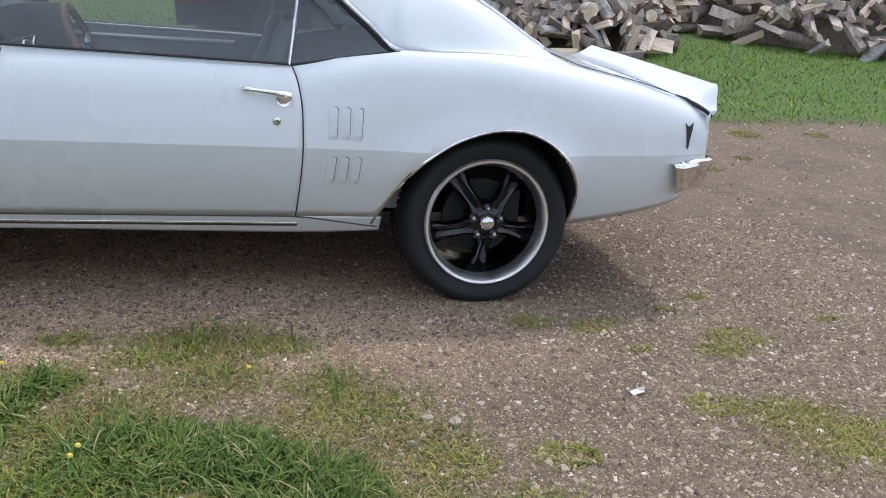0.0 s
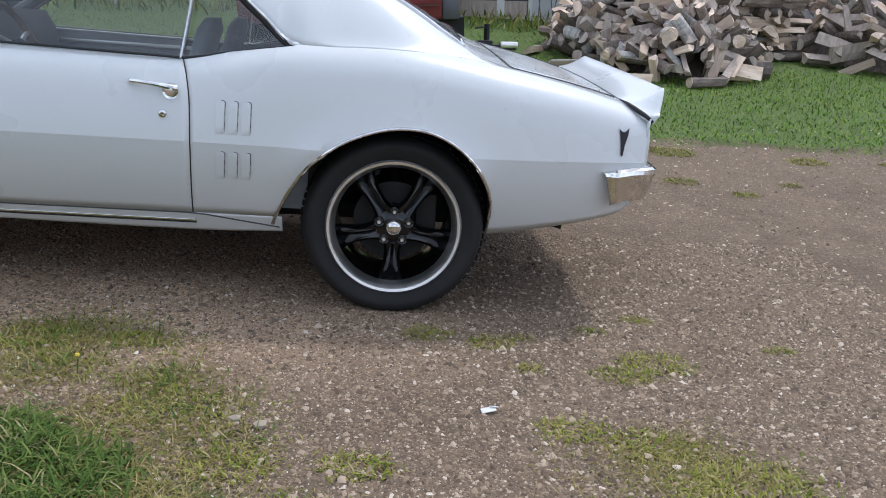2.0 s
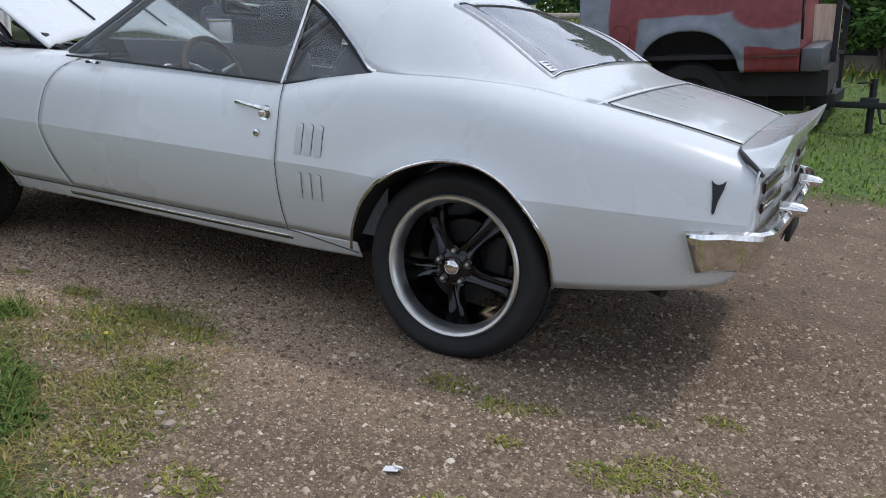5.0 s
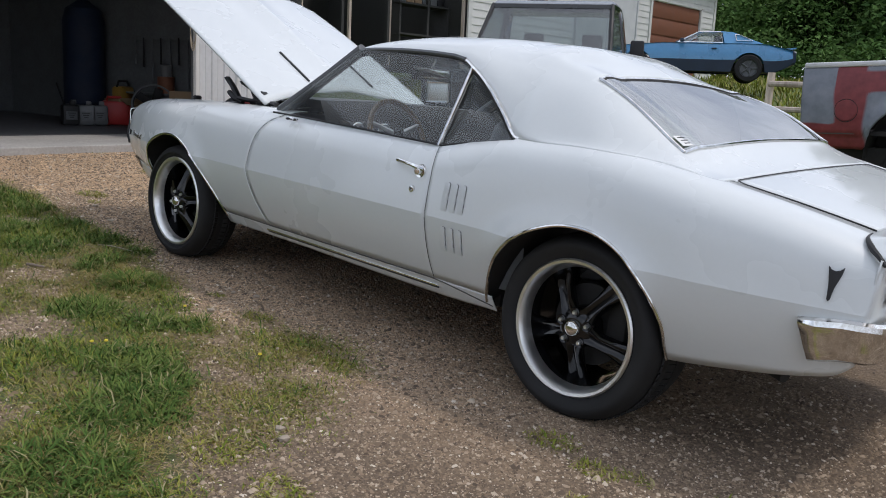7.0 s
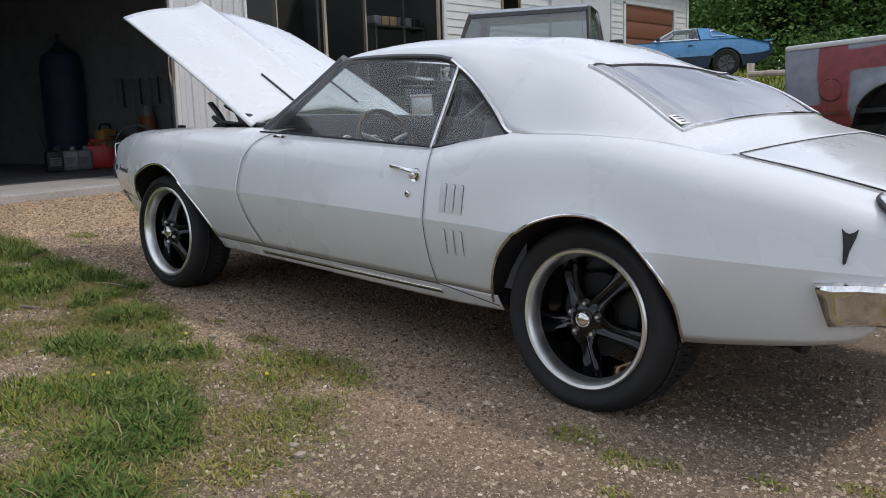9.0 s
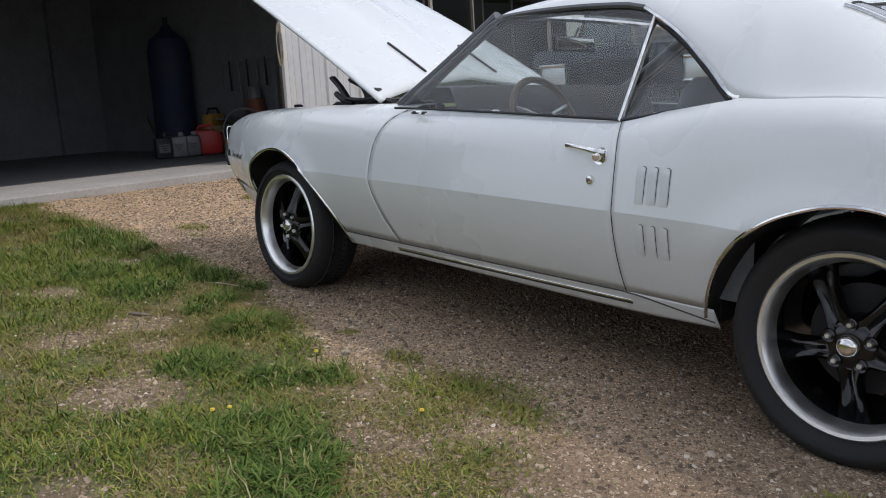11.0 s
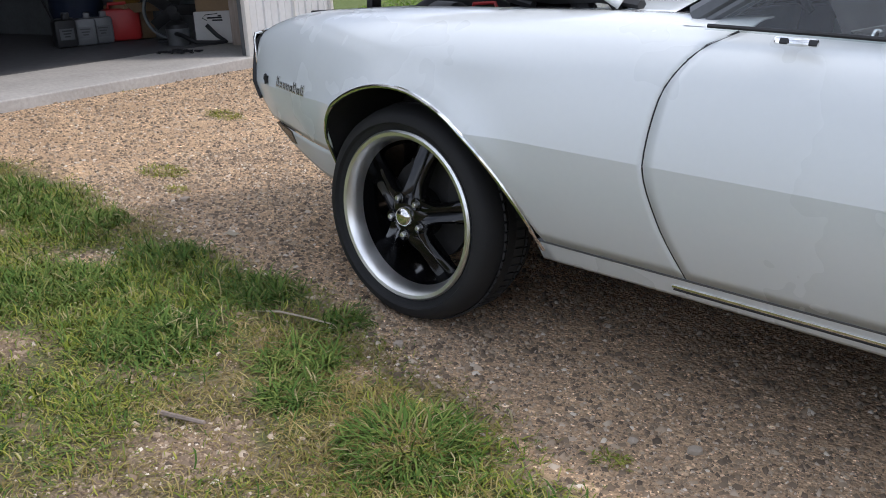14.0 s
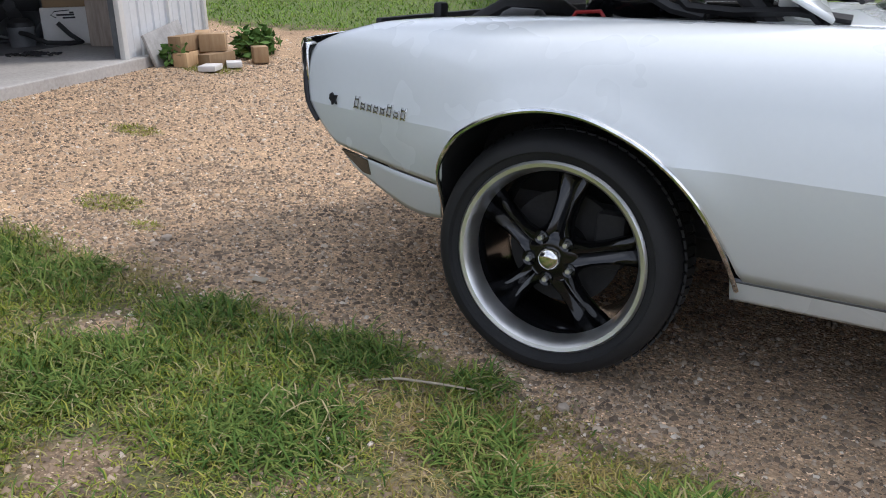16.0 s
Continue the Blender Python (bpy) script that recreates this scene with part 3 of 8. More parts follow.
def side_y(x, z):
    """Half width of the body at a place of its side."""
    w = WID(x)
    if z <= CREASE:
        t = (CREASE - z) / 0.312
        return w - 0.052 * t - 0.086 * t * t + flare(x, z)
    f = min((z - CREASE) / max(TOP(x) - CREASE, 0.02), 1.0)
    k = min(max((x - 0.55) / 0.5, 0), 1)
    s = f ** lerp(1.3, 2.1, k * k * (3 - 2 * k))
    return inner(x) + ROLL(x) * math.sqrt(max(1 - s * s, 0)) ** 0.77 - 0.009 * math.sin(math.pi * f) + flare(x, z) * (1 - f)


def arch_line(cx, knots):
    r = curve(*knots)
    return [(cx + (r(a) + 0.012) * math.cos(radians(a)), 0.31 + (r(a) + 0.012) * math.sin(radians(a))) for a in span(0, 180, 61)]


ARCH_R = arch_line(1.34, ((0, 0.366), (7, 0.371), (21, 0.391), (35, 0.398), (52, 0.403), (68, 0.398), (87, 0.380), (107, 0.361), (130, 0.353), (149, 0.357), (166, 0.37), (180, 0.397)))
ARCH_F = arch_line(-1.33, ((0, 0.389), (10.6, 0.374), (27, 0.363), (50, 0.365), (69, 0.362), (91, 0.372), (108, 0.384), (120, 0.393), (135, 0.402), (150, 0.400), (168, 0.371), (180, 0.37)))


def arch_top(pts):
    xs = np.array([p[0] for p in pts])[::-1]
    zs = np.array([p[1] for p in pts])[::-1]

    def f(x):
        return float(np.interp(x, xs, zs)) if xs[0] < x < xs[-1] else -1.0

    return f


TOP_R, TOP_F = arch_top(ARCH_R), arch_top(ARCH_F)


def levels(x, lo, hi, nl=9, nu=16):
    """Heights from lo to the crease, then to hi, closer together towards the shoulder."""
    if hi <= CREASE + 0.01:
        return [lerp(lo, hi, i / (nl + nu)) for i in range(nl + nu + 1)]
    m = max(CREASE, lo + 0.006)
    a = [lerp(lo, m, i / nl) for i in range(nl)]
    b = [lerp(m, hi, math.sin(0.5 * math.pi * i / nu)) for i in range(nu + 1)]
    return a + b


def side_panel(left, right, lo, hi, cols, arch=None, nl=9, nu=16):
    """A body panel of the left side, between two lines x(z), from lo(x) up to hi(x)."""
    rows = []
    bend = 7 if arch else 1
    for i in range(cols + 1):
        u = i / cols
        row = []
        xm = lerp(left(0.6), right(0.6), u)
        low = lo(xm)
        if arch:
            low = max(low, min(arch(xm), hi(xm) - 0.01))

        def column(x):
            return levels(x, low, hi(x), nl, nu)

        for j, z in enumerate(column(xm)):
            x = xm
            for _ in range(10):
                x = xm + (left(z) - left(0.6)) * (1 - u) ** bend + (right(z) - right(0.6)) * u**bend
                z = 0.5 * (z + column(x)[j])
            row.append((x, -side_y(x, z), z))
        rows.append(row)
    bm = grid(rows)
    bm.edges.ensure_lookup_table()
    for e in bm.edges:
        if all(abs(v.co.z - CREASE) < 1e-4 for v in e.verts):
            e.smooth = False
    bmesh.ops.remove_doubles(bm, verts=bm.verts, dist=2e-4)
    bmesh.ops.dissolve_degenerate(bm, edges=bm.edges, dist=1e-4)
    bm.normal_update()
    s = sum((f.normal.y * f.calc_area() for f in bm.faces))
    if s > 0:
        bmesh.ops.reverse_faces(bm, faces=bm.faces)
    return bm


def shell(ob, thick=0.004):
    m = ob.modifiers.new("thickness", "SOLIDIFY")
    m.thickness, m.offset = thick, -1
    return ob


def both(name, bm, mat, label="", thick=0.0, angle=None, parent=None):
    """A part on the left side and its twin on the right."""
    twin = mirror_y(bm)
    out = []
    for b in (bm, twin):
        ob = part(name, b, mat, parent or car, label, True, angle)
        if thick:
            shell(ob, thick)
        out.append(ob)
    return out


RAIL_Z = curve((-0.12, 1.222), (-0.05, 1.240), (0.29, 1.252), (0.56, 1.243), (0.668, 1.199), (0.773, 1.136), (0.884, 1.045), (1.0, 0.958), (1.1, 0.957), (1.3, 0.962), (1.5, 0.957), (1.785, 0.919))


def sill_z(x):
    return float(np.interp(x, (-0.56, -0.3, 0.127, 0.619, 0.70, 0.775, 1.0), (0.905, 0.904, 0.898, 0.888, 0.901, 0.917, 0.953)))


SEAM_F = curve((0.28, -0.505), (0.336, -0.52), (0.485, -0.572), (0.616, -0.601), (0.748, -0.589), (0.854, -0.533), (0.905, -0.45))
SEAM_R = curve((0.28, 0.644), (0.343, 0.647), (0.601, 0.658), (0.735, 0.654), (0.84, 0.636), (0.9, 0.612))
NOSE = curve((0.33, -1.80), (0.42, -1.98), (0.48, -2.05), (0.554, -2.13), (0.61, -2.174), (0.70, -2.2), (0.767, -2.19), (0.86, -2.17))
TAIL = curve((0.33, 2.14), (0.375, 2.225), (0.405, 2.262), (0.455, 2.282), (0.59, 2.304), (0.714, 2.312), (0.775, 2.301), (0.84, 2.27))
GAP = 0.0024


def build_body():
    lo_f = lambda x: max(BOT(x), 0.455 + 0.11 * (-1.752 - x) if x < -1.5 else 0.3405)
    bm = side_panel(lambda z: NOSE(z) if z > 0.45 else -2.02, lambda z: SEAM_F(z) - GAP, lo_f, lambda x: TOP(x), 110, TOP_F)
    both("front_fender", bm, M_PAINT, "", 0.004)
    bm = side_panel(lambda z: SEAM_F(z) + GAP, lambda z: SEAM_R(z) - GAP, lambda x: 0.3405, lambda x: 0.889 + 0.012 * (0.62 - x), 46)
    doors = both("door", bm, M_PAINT, "", 0.004)
    bm = side_panel(lambda z: SEAM_R(z) + GAP, TAIL, lambda x: max(BOT(x), 0.3405 if x < 1.2 else 0), lambda x: sill_z(x) if x < 1.0 else RAIL_Z(x) if x < 1.785 else TOP(x), 120, TOP_R)
    both("quarter_panel", bm, M_PAINT, "", 0.004)
    # sill below the doors
    bm = side_panel(lambda z: -0.945, lambda z: 0.965, lambda x: BOT(x), lambda x: 0.339, 40, None, 4, 4)
    both("rocker_panel", bm, M_PAINT, "", 0.004)
    # front valance
    bm = side_panel(lambda z: -1.96 + 0.9 * (0.40 - z), lambda z: -1.70, lambda x: BOT(x) - 0.005, lambda x: 0.45 + 0.11 * (-1.752 - x), 16, TOP_F, 5, 2)
    both("front_valance", bm, M_PAINT, "", 0.004)
    # shadowed joints behind the seams
    for s in (-1, 1):
        for seam, top in ((SEAM_F, 0.893), (SEAM_R, 0.882)):
            pts = [(seam(z), s * (side_y(seam(z), z) - 0.0058), z) for z in span(0.345, top, 20)]
            part("door_joint", tube(pts, 0.005, 6), M_INK, car, "dark joint round the door")
        # the crease's soft shade, laid in as a grey strip
        drop = lambda x: 0.340 - 0.045 * max(0, x - 0.66) / 0.3
        pts = [(x, s * (side_y(x, drop(x)) - 0.0048), drop(x)) for x in span(-0.94, 0.955, 30)]
        part("sill_crease", tube(pts, 0.0060, 6), M_GREYTRIM, car, "fine grey line for the shade of the crease above the sill")
    # bright line along the sill
    for s in (-1, 1):
        pts = [(x, s * (side_y(x, 0.309) + 0.004), 0.309 - 0.002 * x) for x in span(-0.56, 0.655, 16)]
        mo = part("sill_moulding", tube(pts, 0.0042, 8, flat=0.5), M_CHROME, car, "thin chrome sill moulding")
        pts = [(x, s * (side_y(x, 0.300) + 0.002), 0.2995 - 0.002 * x) for x in span(-0.56, 0.655, 16)]
        part("moulding_groove", tube(pts, 0.0038, 6, flat=0.6), M_INK, mo, "dark groove below the strip")
        for line, k in ((ARCH_R, "rear"), (ARCH_F, "front")):
            pts = [(x, s * (side_y(x, max(z, 0.3)) + 0.001), z) for x, z in line if z > 0.30]
            part("wheel_arch_moulding", tube(pts, 0.0065, 8), M_CHROME, car, "thin bright wheel arch moulding")
            # the liner behind the opening
            rows = []
            for x, z in line:
                rows.append([(x, s * (side_y(x, max(z, 0.3)) - 0.006), z), (x, s * (side_y(x, max(z, 0.3)) - 0.04), z + 0.012), (x, s * 0.5, z + 0.02)])
            bm = grid(rows)
            part("wheel_well", bm, M_UNDER, car, "dark wheel well")
    return doors


doors = build_body()

# under the body: floor pan and dark inner walls
bm = bmesh.new()
box(bm, (1.88, 0.06, 0.10), (0.0, -0.68, 0.33))
box(bm, (1.88, 0.06, 0.10), (0.0, 0.68, 0.33))
box(bm, (3.9, 1.0, 0.06), (0.0, 0, 0.31), bevel=0.01)
box(bm, (1.85, 1.42, 0.05), (0.0, 0, 0.30), bevel=0.01)
box(bm, (0.42, 1.2, 0.05), (1.92, 0, 0.43), bevel=0.01)
part("floor_pan", bm, M_UNDER, car, "dark underbody")
bm = tube([(-1.0, 0.3, 0.24), (0.9, 0.3, 0.24), (1.4, 0.34, 0.36), (2.02, 0.42, 0.34)], 0.026)
part("exhaust_pipe", bm, M_IRON, car, "dull steel exhaust pipe")
bm = tube([(1.85, -0.52, 0.36), (1.98, -0.58, 0.338), (2.05, -0.60, 0.326)], [0.024, 0.024, 0.025], 12)
part("exhaust_tip", bm, M_UNDER, car, "dull steel exhaust tip")
bm = tube([(1.373, -0.72, 0.33), (1.373, 0.72, 0.33)], 0.045)
part("rear_axle", bm, M_UNDER, car, "dark rear axle")

# ---- roof and pillars ----
ROOF_Z = curve((-0.12, 1.286), (0.0, 1.320), (0.3, 1.356), (0.6, 1.360), (0.9, 1.343), (1.08, 1.296), (1.19, 1.239), (1.3, 1.180), (1.4, 1.124), (1.5, 1.070), (1.598, 1.014), (1.64, 0.990), (1.70, 0.960), (1.785, 0.927), (1.9, 0.905))
RAIL_Y = curve((-0.12, 0.668), (0.3, 0.685), (0.60, 0.692), (0.66, 0.705), (0.87, 0.757), (1.015, 0.803))


def rail_y(x):
    """Half width at the roof's lower edge; behind the side window it meets the quarter panel."""
    k = min(max((x - 0.96) / 0.06, 0), 1)
    return lerp(RAIL_Y(x), side_y(x, RAIL_Z(x)), k)


def raw_roof(x, s, lift=0.0):
    """One section of the skin: s from 0 at the rail to 1 at the middle; lift fills its shoulder."""
    ys, zs, zc = -rail_y(x), RAIL_Z(x), ROOF_Z(x)
    dz = max(zc - zs, 0.01)
    p0, p3 = Vector((ys, zs)), Vector((0, zc))
    p1 = Vector((ys + 0.30 * dz, zs + 0.80 * dz))
    p2 = Vector((ys * 0.52, zc + 0.002))
    k = min(max((x - 0.95) / 0.22, 0), 1) * (1 - min(max((x - 1.50) / 0.2, 0), 1))
    k = k * k * (3 - 2 * k)
    # the same line raised by one degree, then bent into a hollow above the hip
    dy = side_y(x, zs - 0.012) - side_y(x, zs)
    tan = Vector((dy, 0.012)).normalized()
    q1 = (0.25 * p0 + 0.75 * p1).lerp(p0 + 0.055 * tan + Vector((0.02, 0)), k)
    q2 = (0.5 * p1 + 0.5 * p2).lerp(Vector((ys + 0.14, zs + 1.62 * dz)), k)
    q3 = (0.75 * p2 + 0.25 * p3).lerp(Vector((ys * 0.5, zc + 0.006)), k)
    q2 = q2 + Vector((0, lift))
    c = 1 - s
    y, z = c**4 * p0 + 4 * s * c**3 * q1 + 6 * s * s * c * c * q2 + 4 * s**3 * c * q3 + s**4 * p3
    flat = min(max((x - 1.56) / 0.2, 0), 1)
    flat = flat * flat * (3 - 2 * flat)
    z = lerp(z, zs + (zc - zs) * (1 - (y / ys) ** 2), flat)
    return y, z


SHOULDER_Z = curve((0.72, 1.281), (0.84, 1.259), (0.96, 1.242), (1.08, 1.226), (1.19, 1.206), (1.3, 1.166), (1.38, 1.127), (1.5, 1.058), (1.56, 1.020))
LIFT = {}


def shoulder_height(x, lift):
    """Height of a section 0.6 m off the middle."""
    lo, hi = 0.0, 1.0
    for _ in range(22):
        mid = 0.5 * (lo + hi)
        if raw_roof(x, mid, lift)[0] < -0.60:
            lo = mid
        else:
            hi = mid
    return raw_roof(x, lo, lift)[1]


def lift_at(x):
    """What the section's shoulder needs to lie on the even line from roof to deck."""
    if x not in LIFT:
        fade = min(max((x - 0.72) / 0.08, 0), 1) * min(max((1.56 - x) / 0.08, 0), 1)
        lo, hi = -0.6, 0.6
        for _ in range(22):
            mid = 0.5 * (lo + hi)
            if shoulder_height(x, mid) < SHOULDER_Z(x):
                lo = mid
            else:
                hi = mid
        lift = fade * lo
        LIFT[x] = (lift, shoulder_height(x, lift))
    return LIFT[x]


def roof_point(x, s):
    """The roof's skin, with an even crown between the pillars."""
    lift, edge_z = lift_at(x)
    y, z = raw_roof(x, s, lift)
    k = min(max((x - 0.85) / 0.25, 0), 1)
    if k > 0 and abs(y) < 0.60:
        even = ROOF_Z(x) - (ROOF_Z(x) - edge_z) * (y / 0.60) ** 2
        e = min((0.60 - abs(y)) / 0.14, 1)
        z = lerp(z, even, k * k * (3 - 2 * k) * e * e * (3 - 2 * e))
    return Vector((x, y, z))


def glass_side(x):
    """Where the rear window's side edge cuts the skin, as a share s."""
    target = lerp(-0.60, -0.645, (x - 1.19) / 0.41)
    lo, hi = 0.0, 1.0
    for _ in range(24):
        best = 0.5 * (lo + hi)
        if roof_point(x, best).y < target:
            lo = best
        else:
            hi = best
    return best


def build_roof():
    e0 = glass_side(1.19)
    edge = lambda x: e0 if x < 1.19 else glass_side(min(x, 1.598))
    xs = span(-0.10, 1.19, 52)
    bm = grid([[roof_point(x, edge(x) * k / 14) for k in range(15)] for x in xs + span(1.20, 1.598, 20) + span(1.61, 1.781, 10)])
    grid([[roof_point(x, lerp(edge(x), 1, k / 12)) for k in range(13)] for x in xs], bm=bm)
    grid([[roof_point(x, lerp(edge(x), 1, k / 12)) for k in range(13)] for x in [1.598] + span(1.61, 1.781, 10)], bm=bm)
    bmesh.ops.remove_doubles(bm, verts=bm.verts, dist=1e-4)
    bm.normal_update()
    if sum(f.normal.z * f.calc_area() for f in bm.faces) < 0:
        bmesh.ops.reverse_faces(bm, faces=bm.faces)
    twin = mirror_y(bm)
    me = bpy.data.meshes.new("t")
    twin.to_mesh(me)
    twin.free()
    bm.from_mesh(me)
    bpy.data.meshes.remove(me)
    bmesh.ops.remove_doubles(bm, verts=bm.verts, dist=3e-4)
    shell(part("roof", bm, M_PAINT, car, "white painted steel roof with broad rear pillars", True, 40), 0.006)
    # rear window
    rows = []
    for x in span(1.19, 1.598, 18):
        e = glass_side(x)
        half = [roof_point(x, lerp(e, 1, k / 12)) - Vector((0, 0, 0.005)) for k in range(13)]
        rows.append(half + [Vector((p.x, -p.y, p.z)) for p in reversed(half[:-1])])
    bm = grid(rows)
    bmesh.ops.recalc_face_normals(bm, faces=bm.faces)
    ob = part("rear_window", bm, M_BACKGLASS, car, "rear window glass reflecting the cloudy sky")
    ob.visible_shadow = False
    # its bright and black surround, side by side
    for edge, inward in (([r[0] for r in rows], (0.0, 1.0)), ([r[-1] for r in rows], (0.0, -1.0)), (rows[0], (1.0, 0.0)), (rows[-1], (-1.0, 0.0))):
        step = Vector((inward[0], inward[1], -0.5 * inward[0]))
        part("rear_window_moulding", tube([p + Vector((0, 0, 0.002 if inward[0] > 0 else 0.006)) for p in edge], 0.005 if inward[0] > 0 else 0.007, 8), M_CHROME, car, "chrome rear window moulding")
        wide = 0.008
        part("rear_window_seal", tube([p + Vector((0, 0, 0.001)) + step * (0.004 + wide * 0.5) for p in edge], 0.0045, 6), M_DARK, car, "black window seal")
    # sticker inside the glass
    p = roof_point(1.556, glass_side(1.556) + 0.055)
    bm = bmesh.new()
    p = p + Vector((0, 0.03, 0.012))
    box(bm, (0.055, 0.085, 0.002), (p.x, p.y, p.z - 0.010), (0, 31, 0))
    st = part("window_sticker", bm, M_PAPER, car, "small white sticker inside the rear window", False)
    for k in range(3):
        bm = bmesh.new()
        box(bm, (0.004, 0.055 - 0.01 * k, 0.0016), (p.x - 0.013 + 0.013 * k, p.y, p.z - 0.0083 - 0.008 * (k - 1)), (0, 31, 0))
        part("print_bar", bm, M_INK, st, "", False)


build_roof()


def side_glass_y(z):
    return lerp(0.806, 0.690, (z - 0.885) / 0.345)


def rail_x(z):
    """Front edge of the side window: the sloping pillar."""
    return lerp(-0.55, -0.075, (z - 0.905) / 0.325)


def division(z):
    return lerp(0.612, 0.652, (z - 0.885) / 0.31)


def build_windows():
    for s in (-1, 1):
        # door glass
        rows = []
        for u in span(0, 1, 14):
            row = []
            for v in span(0, 1, 10):
                xb = lerp(-0.54, 0.604, u)
                xt = lerp(-0.06, 0.648, u)
                zb = sill_z(xb) - 0.01
                zt = RAIL_Z(xt) + 0.004
                z = lerp(zb, zt, v)
                x = lerp(xb, xt, v)
                row.append((x, s * side_glass_y(z), z))
            rows.append(row)
        bm = grid(rows)
        bmesh.ops.recalc_face_normals(bm, faces=bm.faces)
        ob = part("door_window", bm, M_GLASS, car, "clear door window glass")
        ob.visible_shadow = False
        # quarter glass
        rows = []
        for u in span(0, 1, 12):
            xb = lerp(0.616, 1.0, u)
            xt = lerp(0.656, 1.0, u)
            rows.append([(lerp(xb, xt, v), s * lerp(side_glass_y(lerp(sill_z(xb) - 0.005, RAIL_Z(xt), v)), RAIL_Y(xt) - 0.006, v), lerp(sill_z(xb) - 0.005, RAIL_Z(xt), v)) for v in span(0, 1, 8)])
        bm = grid(rows)
        bmesh.ops.recalc_face_normals(bm, faces=bm.faces)
        ob = part("quarter_window", bm, M_GLASS, car, "clear quarter window glass")
        ob.visible_shadow = False
        # chrome post between them
        pts = [(division(z), s * (side_glass_y(z) + 0.004), z) for z in span(0.882, 1.205, 8)]
        part("window_post", tube(pts, 0.011, 8, flat=0.6), M_CHROME, car, "bright chrome window post")
        # bright edge on the pillar behind
        pts = [(x, s * (RAIL_Y(x) + 0.002), RAIL_Z(x)) for x in span(0.60, 1.012, 20)]
        part("quarter_window_moulding", tube(pts, 0.008, 6), M_CHROME, car, "bright chrome quarter window moulding")
        pts = [(x - 0.008, s * (RAIL_Y(x) - 0.010), RAIL_Z(x) - 0.012) for x in span(0.60, 1.0, 20)]
        part("quarter_window_seal", tube(pts, 0.010, 6), M_DARK, car, "black rubber seal")
        # drip rail
        pts = [(-0.565, s * 0.735, 0.905), (-0.30, s * 0.712, 1.075), (-0.10, s * 0.690, 1.21)] + [(x, s * (RAIL_Y(x) + 0.004), RAIL_Z(x) + 0.001) for x in span(-0.05, 0.60, 12)]
        part("drip_rail", tube(pts, 0.010, 6), M_GREYTRIM, car, "grey drip rail over the door window")
        pts = [(x, s * (RAIL_Y(x) - 0.014), RAIL_Z(x) - 0.012) for x in span(-0.09, 0.64, 12)]
        part("door_window_seal", tube(pts, 0.011, 6), M_DARK, car, "black rubber seal")
        # sill seals
        pts = [(x, s * (side_glass_y(sill_z(x)) + 0.010), sill_z(x) - 0.001) for x in span(-0.53, 0.612, 16)]
        part("door_sill_seal", tube(pts, 0.0048, 6), M_DARK, car, "black window wiper seal")
        pts = [(x, s * (side_glass_y(sill_z(x)) + 0.008), sill_z(x) - 0.002) for x in span(0.62, 1.0, 10)]
        part("quarter_sill_seal", tube(pts, 0.005, 6), M_DARK, car, "black window seal")
        # front pillar
        a, b = Vector((-0.60, s * 0.705, 0.905)), Vector((-0.085, s * 0.655, 1.245))
        pts = [a.lerp(b, t) for t in span(0, 1, 6)]
        part("front_pillar", tube(pts, [0.036, 0.032, 0.028, 0.026, 0.026, 0.026], 10), M_GREYTRIM, car, "dark grey front pillar")
    # windscreen
    rows = []
    for u in span(-1, 1, 17):
        bow = 1 - u * u
        bot = Vector((-0.61 - 0.17 * bow, u * 0.70, 0.91 + 0.03 * bow))
        top = Vector((-0.10 - 0.05 * bow, u * 0.648, 1.242 + 0.022 * bow))
        mid = lambda v: bot.lerp(top, v) + Vector((-0.02, 0, 0.02)) * math.sin(math.pi * v)
        rows.append([mid(v) for v in span(0, 1, 8)])
    bm = grid(rows)
    bmesh.ops.recalc_face_normals(bm, faces=bm.faces)
    ob = part("windscreen", bm, M_GLASS, car, "clear curved windscreen")
    ob.visible_shadow = False
    part("windscreen_moulding", tube([r[-1] for r in rows], 0.012, 6), M_CHROME, car, "chrome windscreen moulding")
    # cowl between windscreen and hood
    rows = [[(lerp(-0.60, -0.98, v) - 0.17 * (1 - u * u) * (1 - v) - 0.02 * v, u * lerp(0.72, 0.66, v), lerp(0.912, 0.902, v) + 0.03 * (1 - u * u)) for v in span(0, 1, 5)] for u in span(-1, 1, 15)]
    bm = grid(rows)
    bmesh.ops.recalc_face_normals(bm, faces=bm.faces)
    shell(part("cowl_panel", bm, M_PAINT, car, "white cowl panel below the windscreen"), 0.004)
    for yy in (-0.30, 0.22):
        bm = tube([(-0.80, yy, 0.955), (-0.74, yy + 0.2, 0.98), (-0.70, yy + 0.42, 0.985)], [0.008, 0.006, 0.004], 6)
        part("windscreen_wiper", bm, M_DARK, car, "black wiper arm")
    # flat sill tops beside the glass, left and right
    for s in (-1, 1):
        rows = [[(x, s * lerp(side_y(x, sill_z(x) - 0.004), side_glass_y(sill_z(x)) - 0.02, v), sill_z(x) - 0.004 - 0.002 * v) for v in span(0, 1, 4)] for x in span(-0.60, 0.64, 24)]
        bm = grid(rows)
        bmesh.ops.recalc_face_normals(bm, faces=bm.faces)
        part("door_top", bm, M_PAINT, doors[0 if s < 0 else 1])
        rows = [[(x, s * lerp(side_y(x, sill_z(x) - 0.004) - 0.001, side_glass_y(sill_z(x)) - 0.03, v), sill_z(x) - 0.003) for v in span(0, 1, 4)] for x in span(0.66, 1.02, 12)]
        bm = grid(rows)
        bmesh.ops.recalc_face_normals(bm, faces=bm.faces)
